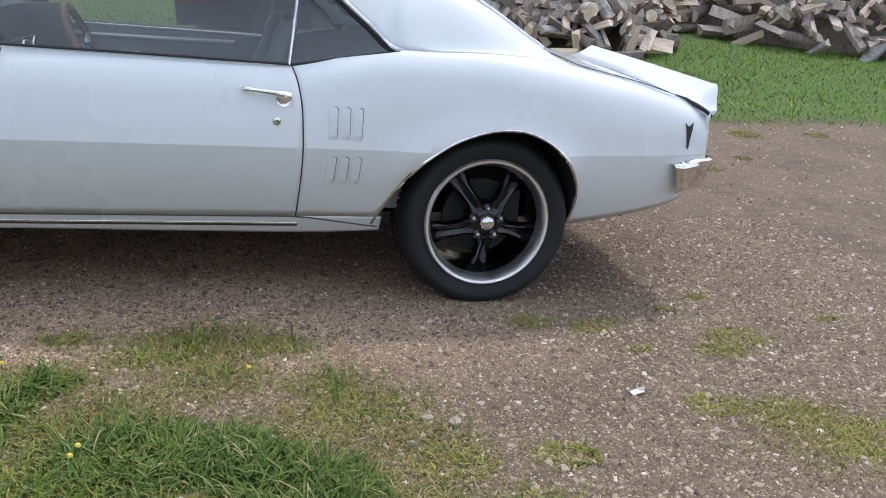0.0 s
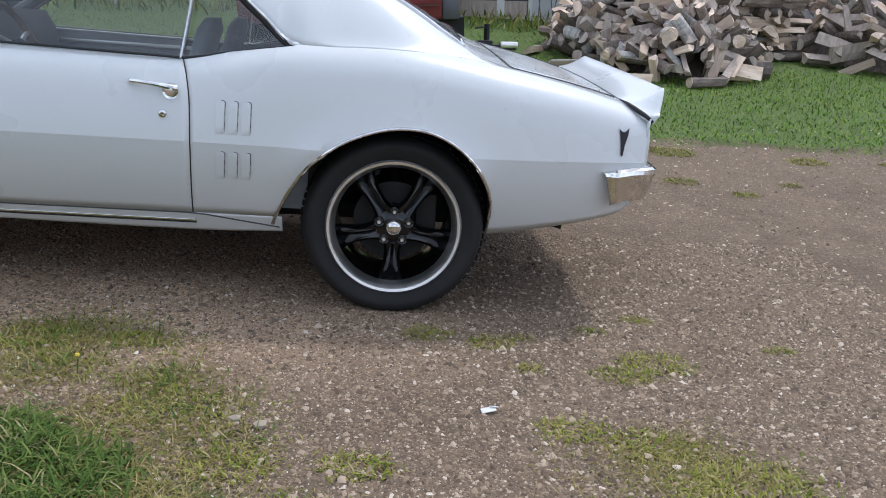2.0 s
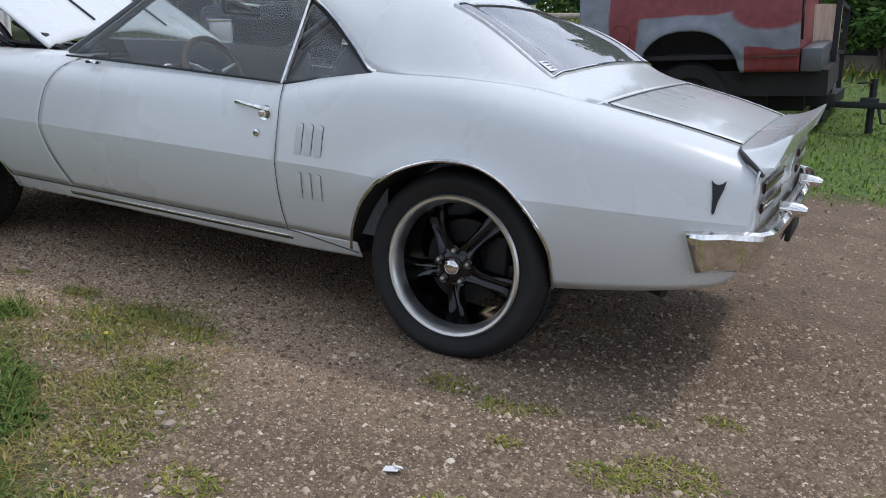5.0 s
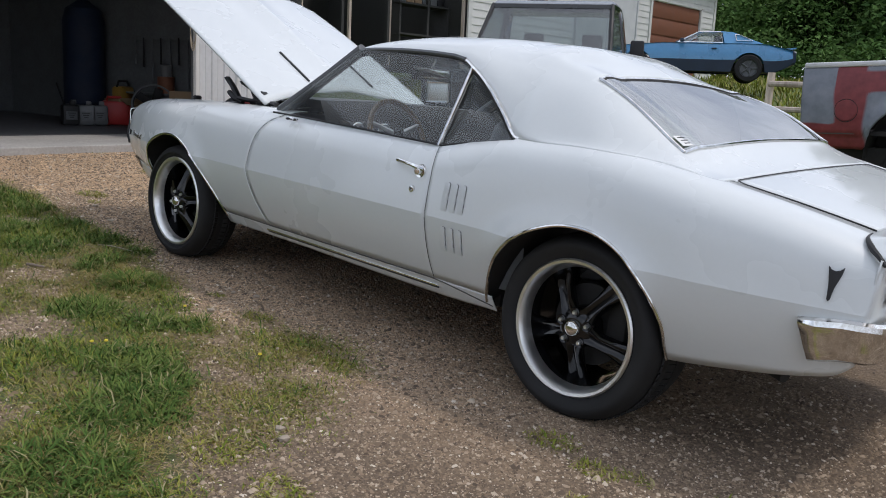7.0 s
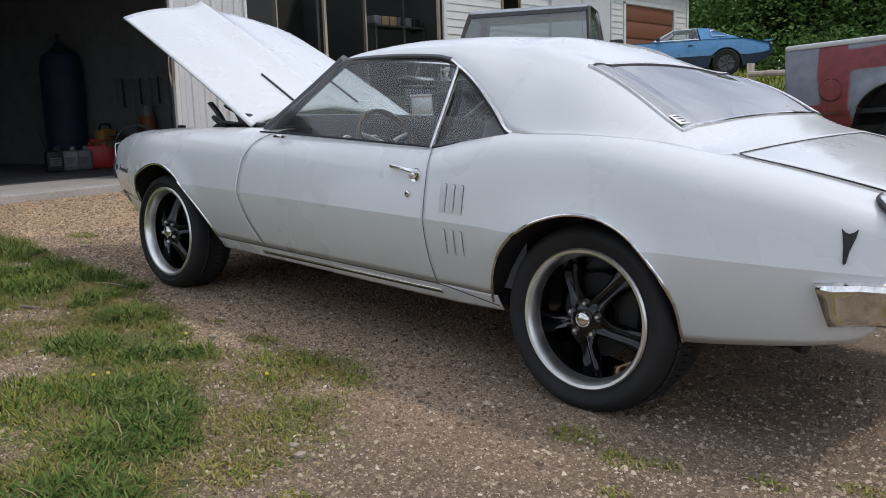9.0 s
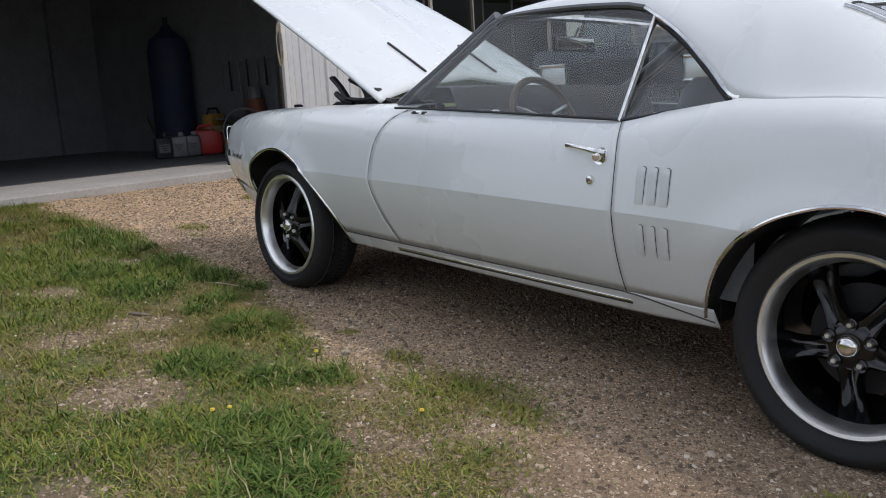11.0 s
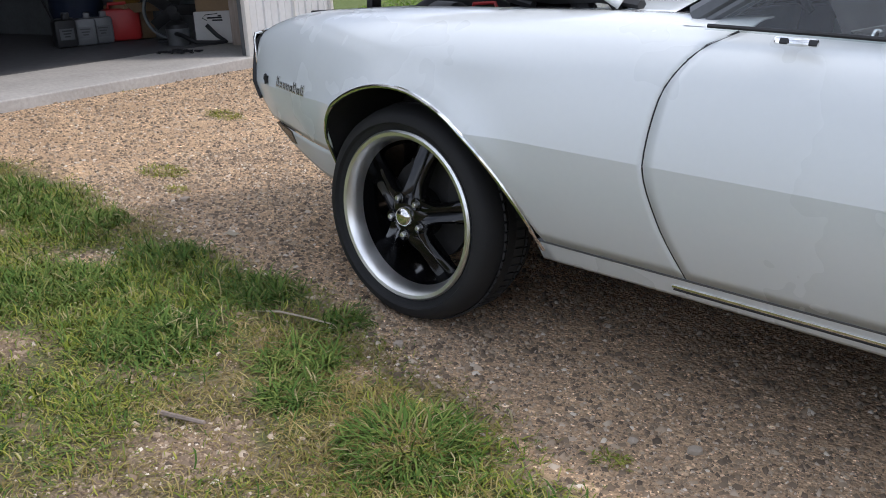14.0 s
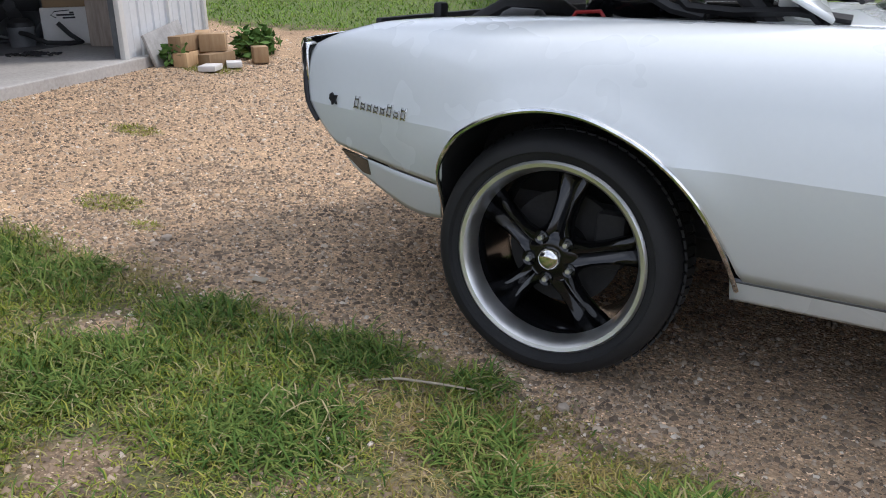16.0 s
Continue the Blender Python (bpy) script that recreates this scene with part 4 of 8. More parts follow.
        part("quarter_top", bm, M_PAINT, car)
        rows = [[(x, s * lerp(side_y(x, TOP(x)), 0.69, v), TOP(x)) for v in span(0, 1, 3)] for x in span(-0.95, -0.45, 10)]


build_windows()

# ---- deck, trunk lid, spoiler, tail ----


def deck_z(x, y):
    return TOP(x) + 0.008 * (1 - min(1, abs(y) / inner(x)) ** 2)


def deck_patch(x0, x1, edge, nx=16, ny=20):
    rows = []
    for x in span(x0, x1, nx):
        e = edge(x)
        rows.append([(x, y, deck_z(x, y)) for y in span(-e, e, ny)])
    bm = grid(rows)
    bm.normal_update()
    if sum(f.normal.z for f in bm.faces) < 0:
        bmesh.ops.reverse_faces(bm, faces=bm.faces)
    return bm


def corner(x):
    """Trunk lid half width, with rounded front corners."""
    base = inner(x) - 0.0065
    d = min(max((x - 1.785) / 0.05, 0), 1)
    return base - 0.05 * (1 - math.sqrt(1 - (1 - d) ** 2))


lid = shell(part("trunk_lid", deck_patch(1.787, 2.217, corner, 40), M_PAINT, car, "white trunk lid", True, 60), 0.006)
part("trunk_gap", deck_patch(1.770, 2.26, lambda x: inner(x) - 0.001, 40), M_INK, car, "dark gap round the trunk lid").location = (0, 0, -0.011)
for s in (-1, 1):
    # the corner of the deck outside the lid's rounded front corner
    rows = [[(x, s * lerp(corner(x) + 0.005, inner(x) + 0.001, v), deck_z(x, inner(x)) + 0.0005) for v in span(0, 1, 4)] for x in span(1.780, 1.83, 12)]
    bm = grid(rows)
    bm.normal_update()
    if sum(f.normal.z for f in bm.faces) < 0:
        bmesh.ops.reverse_faces(bm, faces=bm.faces)
    part("deck_corner", bm, M_PAINT, car)
    seam = [(x, s * (corner(x) + 0.003), deck_z(x, corner(x)) + 0.0005) for x in [1.7855, 1.788, 1.792, 1.798, 1.806, 1.816, 1.827] + span(1.84, 2.215, 16)]
    part("lid_seam", tube(seam, 0.0028, 6), M_INK, car, "dark seam beside the trunk lid")
part("lid_seam", tube([(1.7855, y, deck_z(1.7855, y) + 0.0005) for y in span(-corner(1.7855), corner(1.7855), 21)], 0.0022, 6), M_INK, car, "dark seam beside the trunk lid")
# spoiler: a ducktail across the lid, its ends drawn down round the corners
SP_X = curve((0.0, 2.222), (0.60, 2.224), (0.665, 2.232), (0.715, 2.262), (0.742, 2.298), (0.750, 2.318))
SP_Z = curve((0.0, 0.838), (0.60, 0.828), (0.665, 0.822), (0.715, 0.800), (0.742, 0.778), (0.750, 0.760))
rows = []
half_rows = span(0.742, 0.64, 26) + span(0.62, 0.0, 12)
for y in half_rows + [-v for v in reversed(half_rows[:-1])]:
    a = abs(y)
    e = min(max((a - 0.655) / 0.09, 0), 1)
    e = e * e * (3 - 2 * e)
    bow = 0.010 * (1 - (a / 0.75) ** 2)
    x0, z0 = SP_X(a), SP_Z(a)
    lip_x, lip_z = lerp(2.366, 2.338, e) + bow, lerp(0.886, 0.790, e)
    top = [(lerp(x0, lip_x, t), lerp(z0, lip_z, t) - 0.012 * math.sin(math.pi * t) * (1 - e)) for t in (0, 0.12, 0.3, 0.5, 0.7, 0.88, 0.96)]
    prof = top + [(lip_x + 0.003, lip_z - 0.001), (lip_x + 0.004, lip_z - 0.008), (lip_x - lerp(0.020, 0.006, e), lerp(0.83, 0.775, e)), (lerp(2.326, 2.322, e) + bow, lerp(0.772, 0.757, e)), (x0 + 0.004, z0 - 0.02)]
    rows.append([(x, y, z) for x, z in prof])
bm = grid(rows, close_v=True)
bm.verts.ensure_lookup_table()
bm.faces.new([bm.verts[i] for i in range(12)])
bm.faces.new([bm.verts[i] for i in range(len(bm.verts) - 12, len(bm.verts))])
bmesh.ops.recalc_face_normals(bm, faces=bm.faces)
part("rear_spoiler", bm, M_PAINT, car, "white ducktail spoiler on the trunk lid", True, 50)
for s in (1, -1):
    pts = [(SP_X(a) - 0.002, s * a, SP_Z(a) + 0.001) for a in [0.60, 0.63, 0.655, 0.675, 0.695, 0.71, 0.725, 0.737, 0.745, 0.75]]
    part("spoiler_gap_seal", tube(pts, [0.002, 0.003, 0.004, 0.006, 0.008, 0.009, 0.009, 0.008, 0.007, 0.006], 8), M_DARK, car, "black gap under the spoiler end")
# tail panel with slots
rows = []
for y in span(-0.755, 0.755, 21):
    bow = 0.014 * (1 - (y / 0.755) ** 2)
    rows.append([(2.308 + bow - 0.03 * v * (1 - v), y, lerp(0.56, 0.775, v)) for v in span(0, 1, 6)])
bm = grid(rows)
bmesh.ops.recalc_face_normals(bm, faces=bm.faces)
tail = shell(part("tail_panel", bm, M_PAINT, car, "white tail panel"), 0.006)
for s in (-1, 1):
    for k in (0, 1):
        zz = 0.652 + 0.062 * k
        bm = bmesh.new()
        for a, b in ((0.27, 0.655),):
            pts = [(2.311 + 0.014 * (1 - (y / 0.755) ** 2), s * y, zz) for y in span(a, b, 6)]
            tube(pts, 0.017, 8, bm=bm, flat=0.35)
        lens = part("tail_light", bm, M_REDLENS, car, "dark slotted tail light")
        part("tail_light_bezel", tube([(p[0] + 0.004, p[1], zz + 0.020) for p in pts], 0.005, 6), M_CHROME, lens, "chrome bezel line")
part("trunk_lock", lathe([(0.0, 0.012), (0.010, 0.011), (0.016, 0.006), (0.018, 0.0)], "x", 16, (2.318, 0, 0.765)), M_CHROME, car, "round chrome trunk lock")
part("tail_emblem", plate([(-0.03, 0.655), (-0.018, 0.70), (0.0, 0.735), (0.018, 0.70), (0.03, 0.655), (0.0, 0.668)], 0.008, "x", 2.322, 0.002), M_CHROME, car, "chrome arrowhead emblem on the tail panel")
# rear valance under the bumper
rows = []
for y in span(-0.74, 0.74, 15):
    bow = 0.02 * (1 - (y / 0.74) ** 2)
    rows.append([(2.19 + bow, 0.93 * y, 0.392), (2.23 + bow, 0.95 * y, 0.43), (2.265 + bow, 0.98 * y, 0.50), (2.295 + bow, y, 0.58)])
bm = grid(rows)
bmesh.ops.recalc_face_normals(bm, faces=bm.faces)
shell(part("rear_valance", bm, M_PAINT, car, "white rear valance"), 0.004)


def bumper_section(c, out):
    """A bumper's profile round a point c, out: its outward direction."""
    o = Vector((out[0], out[1], 0)).normalized()
    prof = [(-0.012, 0.592), (0.020, 0.596), (0.034, 0.588), (0.036, 0.572), (0.026, 0.552), (0.018, 0.510), (0.004, 0.474), (-0.010, 0.466)]
    return [Vector((c[0], c[1], z)) + o * d for d, z in prof]


rows = []
line = [(2.128, -0.806), (2.18, -0.796), (2.24, -0.780), (2.285, -0.766), (2.318, -0.742), (2.333, -0.70), (2.340, -0.60), (2.347, -0.40), (2.350, -0.2), (2.352, 0)]
line = line + [(x, -y) for x, y in reversed(line[:-1])]
for i, c in enumerate(line):
    a, b = line[max(i - 1, 0)], line[min(i + 1, len(line) - 1)]
    t = (b[0] - a[0], b[1] - a[1])
    rows.append(bumper_section(c, (t[1], -t[0])))
# the ends slant: they reach farther forward at the top than at the foot
for row in rows:
    for p in row:
        k = min(max((2.26 - p.x) / 0.13, 0), 1)
        p.x, p.z = p.x + 0.045 * k * (0.592 - p.z) / 0.12, p.z - 0.018 * k
bm = grid(rows)
bmesh.ops.recalc_face_normals(bm, faces=bm.faces)
shell(part("rear_bumper", bm, M_CHROME, car, "chrome wrap-round rear bumper", True, 30), 0.004)
bm = bmesh.new()
box(bm, (0.02, 0.30, 0.10), (2.365, 0, 0.50), bevel=0.006)
part("plate_bracket", bm, M_IRON, car, "dark plate bracket")
for yy in (-0.32, 0.32):
    part("bumper_guard", lathe([(0.0, 0.06), (0.012, 0.058), (0.022, 0.04), (0.026, 0.0), (0.026, -0.03)], "x", 16, (2.368, yy, 0.602)), M_CHROME, car, "small chrome bumper light")

# ---- front end ----
line = [(-2.186, -0.706), (-2.215, -0.688), (-2.245, -0.652), (-2.30, -0.58), (-2.33, -0.40), (-2.35, -0.2), (-2.40, 0)]
line = line + [(x, -y) for x, y in reversed(line[:-1])]
rows = []
for i, c in enumerate(line):
    a, b = line[max(i - 1, 0)], line[min(i + 1, len(line) - 1)]
    o = Vector((-(b[1] - a[1]), (b[0] - a[0]), 0)).normalized()
    e = (abs(c[1]) / 0.735) ** 2
    prof = [(-0.02, 0.772), (0.004, 0.768), (0.010, 0.75), (0.008, 0.68), (-0.002, 0.60), (-0.02 - 0.02 * e, 0.555), (-0.05 - 0.03 * e, 0.545)]
    rows.append([Vector((c[0], c[1], z)) + o * d for d, z in prof])
bm = grid(rows)
bmesh.ops.recalc_face_normals(bm, faces=bm.faces)
shell(part("front_bumper", bm, M_CHROME, car, "chrome front bumper surround", True, 40), 0.005)
for s in (-1, 1):
    pts = [(NOSE(z) - 0.004, s * (side_y(NOSE(z), z) + 0.002), z) for z in span(0.56, 0.765, 9)]
    part("fender_edge_seal", tube(pts, 0.008, 6), M_DARK, car, "black seal between fender and bumper")
    bm = plate([(-2.055, 0.487), (-1.955, 0.472), (-1.958, 0.425), (-1.985, 0.428)], 0.02, "y", -0.02, 0.003)
    for v in bm.verts:
        v.co.y = s * (side_y(v.co.x, v.co.z) + 0.006 + (v.co.y if v.co.y < -0.01 else 0))
    bmesh.ops.recalc_face_normals(bm, faces=bm.faces)
    part("turn_signal", bm, M_LENS, car, "smoked turn signal lens")
# nose panel, grille void and lower valance
rows = [[(-2.17 - 0.14 * (1 - u * u) - 0.02 * (1 - abs(u)), u * 0.70, lerp(0.56, 0.76, v)) for v in span(0, 1, 4)] for u in span(-1, 1, 13)]
bm = grid(rows)
bmesh.ops.recalc_face_normals(bm, faces=bm.faces)
part("grille", bm, M_DARK, car, "black grille")
rows = [[(lerp(-2.09, -1.80, v) - 0.12 * (1 - u * u), u * lerp(0.715, 0.66, v), lerp(0.545, 0.36, v)) for v in span(0, 1, 5)] for u in span(-1, 1, 13)]
bm = grid(rows)
bmesh.ops.recalc_face_normals(bm, faces=bm.faces)
shell(part("lower_front_panel", bm, M_PAINT, car, "white panel below the front bumper"), 0.004)
rows = [[(lerp(-2.20, -2.02, v) - 0.10 * (1 - u * u), u * lerp(0.66, 0.648, v), lerp(0.765, 0.828, v)) for v in span(0, 1, 5)] for u in span(-1, 1, 13)]
bm = grid(rows)
bmesh.ops.recalc_face_normals(bm, faces=bm.faces)
shell(part("header_panel", bm, M_PAINT, car, "white header panel"), 0.004)

# ---- hood, raised ----


def hood_point(u, v):
    """u: -1 to 1 across, v: 0 at the hinge to 1 at the front; flat pose, before it is raised."""
    bow = 1 - u * u
    half = lerp(0.655, 0.64, v) + 0.01 * math.sin(math.pi * v)
    x = -lerp(0.0, 1.47, v) - lerp(0.13, 0.17, v) * bow - 0.05 * v * max(0, 1 - abs(u) / 0.25) ** 2
    z = 0.045 * bow - 0.06 * v * v + 0.035 * max(0, 1 - abs(u) / 0.30) ** 2 * (0.35 + 0.65 * v)
    return Vector((x, u * half, z))


HOOD = pose(-0.83, 0, 0.925, 0, 27.0, 0)
rows = [[hood_point(u, v) for v in span(0, 1, 26)] for u in span(-1, 1, 49)]
bm = grid(rows)
bm.normal_update()
if sum(f.normal.z for f in bm.faces) < 0:
    bmesh.ops.reverse_faces(bm, faces=bm.faces)
hood = part("hood", bm, M_PAINT, car, "white hood propped open with a raised centre peak", True, 40)
hood.matrix_local = HOOD
shell(hood, 0.012)
bm = bmesh.new()
for u0, u1 in ((-0.9, -0.8), (-0.3, -0.2), (0.2, 0.3), (0.8, 0.9)):
    tube([hood_point((u0 + u1) / 2, v) - Vector((0, 0, 0.03)) for v in span(0.05, 0.95, 12)], 0.022, 6, bm=bm, flat=1.6)
for v in (0.06, 0.5, 0.93):
    tube([hood_point(u, v) - Vector((0, 0, 0.03)) for u in span(-0.9, 0.9, 12)], 0.022, 6, bm=bm)
part("hood_frame", bm, M_PAINT, hood)
for s in (-1, 1):
    pts = [hood_point(s * 0.37, v) + Vector((0, 0, 0.003)) for v in span(0.07, 0.29, 8)]
    part("hood_slot", tube(pts, 0.007, 6), M_DARK, hood, "narrow dark hood slot")
for s in (-1, 1):
    bm = tube([(-0.80, s * 0.60, 0.86), (-0.92, s * 0.60, 0.97), (-1.02, s * 0.60, 0.99), (-1.12, s * 0.60, 1.02)], 0.014, 6, flat=2.0)
    part("hood_hinge", bm, M_IRON, car, "dark steel hood hinge")
    bm = tube([(-1.30, s * 0.59, 1.03), (-1.22, s * 0.60, 0.985), (-1.16, s * 0.60, 0.93), (-1.05, s * 0.60, 0.925), (-0.92, s * 0.60, 0.935), (-0.80, s * 0.60, 0.925)], 0.012, 6, flat=1.8)
    part("hinge_arm", bm, M_DARK, car, "black curved hinge arm")
    bm = tube([(-1.26, s * 0.60, 0.955), (-1.20, s * 0.60, 0.925), (-1.12, s * 0.60, 0.91)], 0.014, 6)
    part("hinge_plate", bm, M_DARK, car, "black hinge plate")
    bm = tube([(-0.95, s * 0.57, 0.88), (-1.02, s * 0.57, 0.95), (-1.06, s * 0.57, 1.00)], 0.028, 8)
    part("hinge_spring", bm, M_IRON, car, "dark hinge spring")

# ---- engine bay ----
for s in (-1, 1):
    rows = [[(x, s * inner(x), TOP(x)), (x, s * (inner(x) - 0.006), TOP(x) - 0.006), (x, s * (inner(x) - 0.006), TOP(x) - 0.03), (x, s * (inner(x) - 0.05), TOP(x) - 0.035), (x, s * (inner(x) - 0.09), 0.60), (x, s * (inner(x) - 0.10), 0.40)] for x in span(-2.08, -0.72, 24)]
    bm = grid(rows)
    bmesh.ops.recalc_face_normals(bm, faces=bm.faces)
    part("inner_fender", bm, [M_UNDER], car, "black inner fender")
bm = bmesh.new()
box(bm, (0.04, 1.28, 0.45), (-0.86, 0, 0.66), bevel=0.008)
part("firewall", bm, M_DARK, car, "black firewall")
bm = bmesh.new()
box(bm, (0.10, 1.20, 0.025), (-1.98, 0, 0.815), bevel=0.006)
box(bm, (0.02, 1.18, 0.04), (-2.03, 0, 0.825), bevel=0.004)
box(bm, (0.05, 0.95, 0.40), (-1.98, 0, 0.62), bevel=0.008)
part("radiator_support", bm, M_DARK, car, "black radiator support panel")
bm = bmesh.new()
box(bm, (0.03, 0.05, 0.06), (-1.93, -0.40, 0.86), bevel=0.01)
part("hood_latch_stop", bm, M_DARK, car, "black rubber stop")
part("air_cleaner", lathe([(0, 0.10), (0.03, 0.10), (0.035, 0.09), (0.17, 0.085), (0.185, 0.075), (0.185, 0.03), (0.17, 0.0), (0, 0)], "z", 32, (-1.42, 0.0, 0.84)), M_BLACK, car, "black round air cleaner")
for s in (-1, 1):
    bm = bmesh.new()
    box(bm, (0.52, 0.13, 0.09), (-1.40, s * 0.23, 0.76), (s * 25, 0, 0), 0.025)
    part("valve_cover", bm, M_CHROME, car, "chrome valve cover")
bm = bmesh.new()
box(bm, (0.60, 0.40, 0.35), (-1.40, 0, 0.58), bevel=0.04)
part("engine_block", bm, M_UNDER, car, "dark engine block")
bm = bmesh.new()
box(bm, (0.18, 0.26, 0.19), (-1.80, 0.42, 0.72), bevel=0.012)
part("battery", bm, M_DARK, car, "black battery")
part("radiator_hose", tube([(-1.93, -0.25, 0.80), (-1.80, -0.22, 0.88), (-1.66, -0.10, 0.88), (-1.60, 0.0, 0.82)], 0.026, 10), M_DARK, car, "black radiator hose")
part("heater_hose", tube([(-0.90, -0.30, 0.83), (-1.0, -0.33, 0.90), (-1.14, -0.30, 0.91), (-1.26, -0.24, 0.85)], 0.016, 8), M_DARK, car, "black heater hose")
part("alternator", lathe([(0, 0.0), (0.07, 0.0), (0.08, 0.02), (0.08, 0.11), (0.06, 0.13), (0, 0.13)], "x", 20, (-1.78, -0.26, 0.80)), M_IRON, car, "dark alternator")
part("red_wiring", tube([(-1.56, -0.34, 0.83), (-1.52, -0.36, 0.885), (-1.46, -0.33, 0.89), (-1.42, -0.35, 0.85)], 0.006, 6), M_REDWIRE, car, "red spark plug wires")
part("red_wiring", tube([(-1.60, -0.32, 0.84), (-1.50, -0.39, 0.87), (-1.44, -0.36, 0.872)], 0.006, 6), M_REDWIRE, car, "red spark plug wires")
bm = bmesh.new()
box(bm, (0.16, 0.10, 0.08), (-0.98, -0.45, 0.84), bevel=0.02)
part("brake_reservoir", bm, M_IRON, car, "dark brake reservoir")
part("wiring_loom", tube([(-0.88, -0.52, 0.86), (-1.05, -0.55, 0.895), (-1.25, -0.53, 0.885), (-1.5, -0.52, 0.84)], 0.012, 6), M_DARK, car, "black wiring loom")

# ---- wheels ----


def build_wheel(cx, cz, r_tyre, face, width, turn):
    """face: y of the rim's outer lip; the wheel looks to -y."""
    w = thing("wheel", Matrix.Identity(4), "", "")
    for key in ("category",):
        if key in w:
            del w[key]
    w.parent = car
    w.location = (cx, 0, cz)
    f = face
    R = 0.248
    prof = [(R - 0.008, f + 0.012), (R + 0.004, f + 0.004), (R + 0.02, f - 0.002), (r_tyre - 0.045, f - 0.014), (r_tyre - 0.028, f - 0.012), (r_tyre - 0.012, f + 0.004), (r_tyre - 0.004, f + 0.028), (r_tyre, f + 0.05), (r_tyre, f + width - 0.05), (r_tyre - 0.004, f + width - 0.028), (r_tyre - 0.03, f + width), (R, f + width - 0.01)]
    part("tyre", lathe(prof, "y", 72), M_RUBBER, w, "black low-profile tyre", True, 40)
    bm = bmesh.new()
    for k in range(72):
        a = 2 * math.pi * k / 72
        for j, off in enumerate((0.055, 0.105, 0.155)):
            if off > width - 0.05:
                continue
            box(bm, (0.020, 0.040, 0.006), (r_tyre * math.sin(a + 0.02 * j), f + off + 0.02, r_tyre * math.cos(a + 0.02 * j)), (0, math.degrees(a + 0.02 * j), 25 if j != 1 else -25))
    part("tread", bm, M_RUBBER, w, "", False)
    lip = [(R - 0.012, f + 0.02), (R, f + 0.008), (R + 0.002, f), (R - 0.004, f - 0.006), (R - 0.014, f - 0.004), (R - 0.018, f + 0.002), (R - 0.024, f + 0.014), (R - 0.028, f + 0.028), (R - 0.033, f + 0.048)]
    part("rim_lip", lathe(lip, "y", 72), M_ALU, w, "polished aluminium rim lip", True, 30)
    barrel = [(R - 0.033, f + 0.048), (R - 0.042, f + 0.085), (R - 0.047, f + 0.16), (R - 0.04, f + width)]
    part("rim_barrel", lathe(barrel, "y", 56), M_BLACK, w, "black rim barrel", True, 40)
    # five tapering spokes
    for k in range(5):
        a = radians(turn + 72 * k)
        rows = []
        for i, (r, wd, yy, th) in enumerate(((0.045, 0.050, 0.012, 0.032), (0.070, 0.036, 0.015, 0.036), (0.10, 0.030, 0.026, 0.038), (0.14, 0.032, 0.044, 0.036), (0.18, 0.040, 0.062, 0.030), (0.213, 0.052, 0.076, 0.024))):
            ring = []
            for (sx, sy) in ((-1, 0.9), (-0.92, 0.35), (-0.62, 0.0), (-0.36, 0.06), (0, 0.42), (0.36, 0.06), (0.62, 0.0), (0.92, 0.35), (1, 0.9), (0.5, 1.6), (-0.5, 1.6)):
                ring.append(((sx * wd) * math.cos(a) + r * math.sin(a), f + yy + sy * th, -(sx * wd) * math.sin(a) + r * math.cos(a)))
            rows.append(ring)
        bm = grid(rows, close_v=True)
        bmesh.ops.recalc_face_normals(bm, faces=bm.faces)
        part("spoke", bm, M_BLACK, w, "", True, 50)
    hub = [(0.0, f + 0.012), (0.034, f + 0.012), (0.060, f + 0.018), (0.072, f + 0.03), (0.076, f + 0.05), (0.076, f + 0.09), (0, f + 0.09)]
    part("hub", lathe(hub, "y", 40), M_BLACK, w, "black hub", True, 40)
    cap = [(0.0, f - 0.012), (0.012, f - 0.0115), (0.022, f - 0.008), (0.028, f - 0.001), (0.030, f + 0.012), (0.030, f + 0.03)]
    part("centre_cap", lathe(cap, "y", 32), M_CHROME, w, "chrome centre cap")
    for k in range(5):
        a = radians(turn + 36 + 72 * k)
        q = (0.057 * math.sin(a), 0, 0.057 * math.cos(a))
        part("lug_nut", lathe([(0.0, f + 0.001), (0.006, f + 0.001), (0.0082, f + 0.004), (0.0088, f + 0.024)], "y", 6, q), M_ALU, w)
        part("lug_seat", lathe([(0.0105, f + 0.0135), (0.018, f + 0.0105), (0.020, f + 0.016)], "y", 16, q), M_BLACK, w)
    # brake disc and caliper behind
    part("brake_disc", lathe([(0.0, f + 0.115), (0.15, f + 0.115), (0.15, f + 0.135), (0, f + 0.135)], "y", 40), M_UNDER, w, "dark steel brake disc")
    bm = bmesh.new()
    box(bm, (0.08, 0.05, 0.15), (0.12, f + 0.12, 0.04), bevel=0.015)
    part("brake_caliper", bm, M_UNDER, w, "dark brake caliper")
    return w


WR = build_wheel(1.373, 0.330, 0.334, -0.838, 0.29, 36)
WF = build_wheel(-1.373, 0.318, 0.318, -0.838, 0.23, 7)
for w in (WR, WF):
    c = copy_thing(w, Matrix.Translation(w.location) @ Matrix.Rotation(math.pi, 4, "Z"))

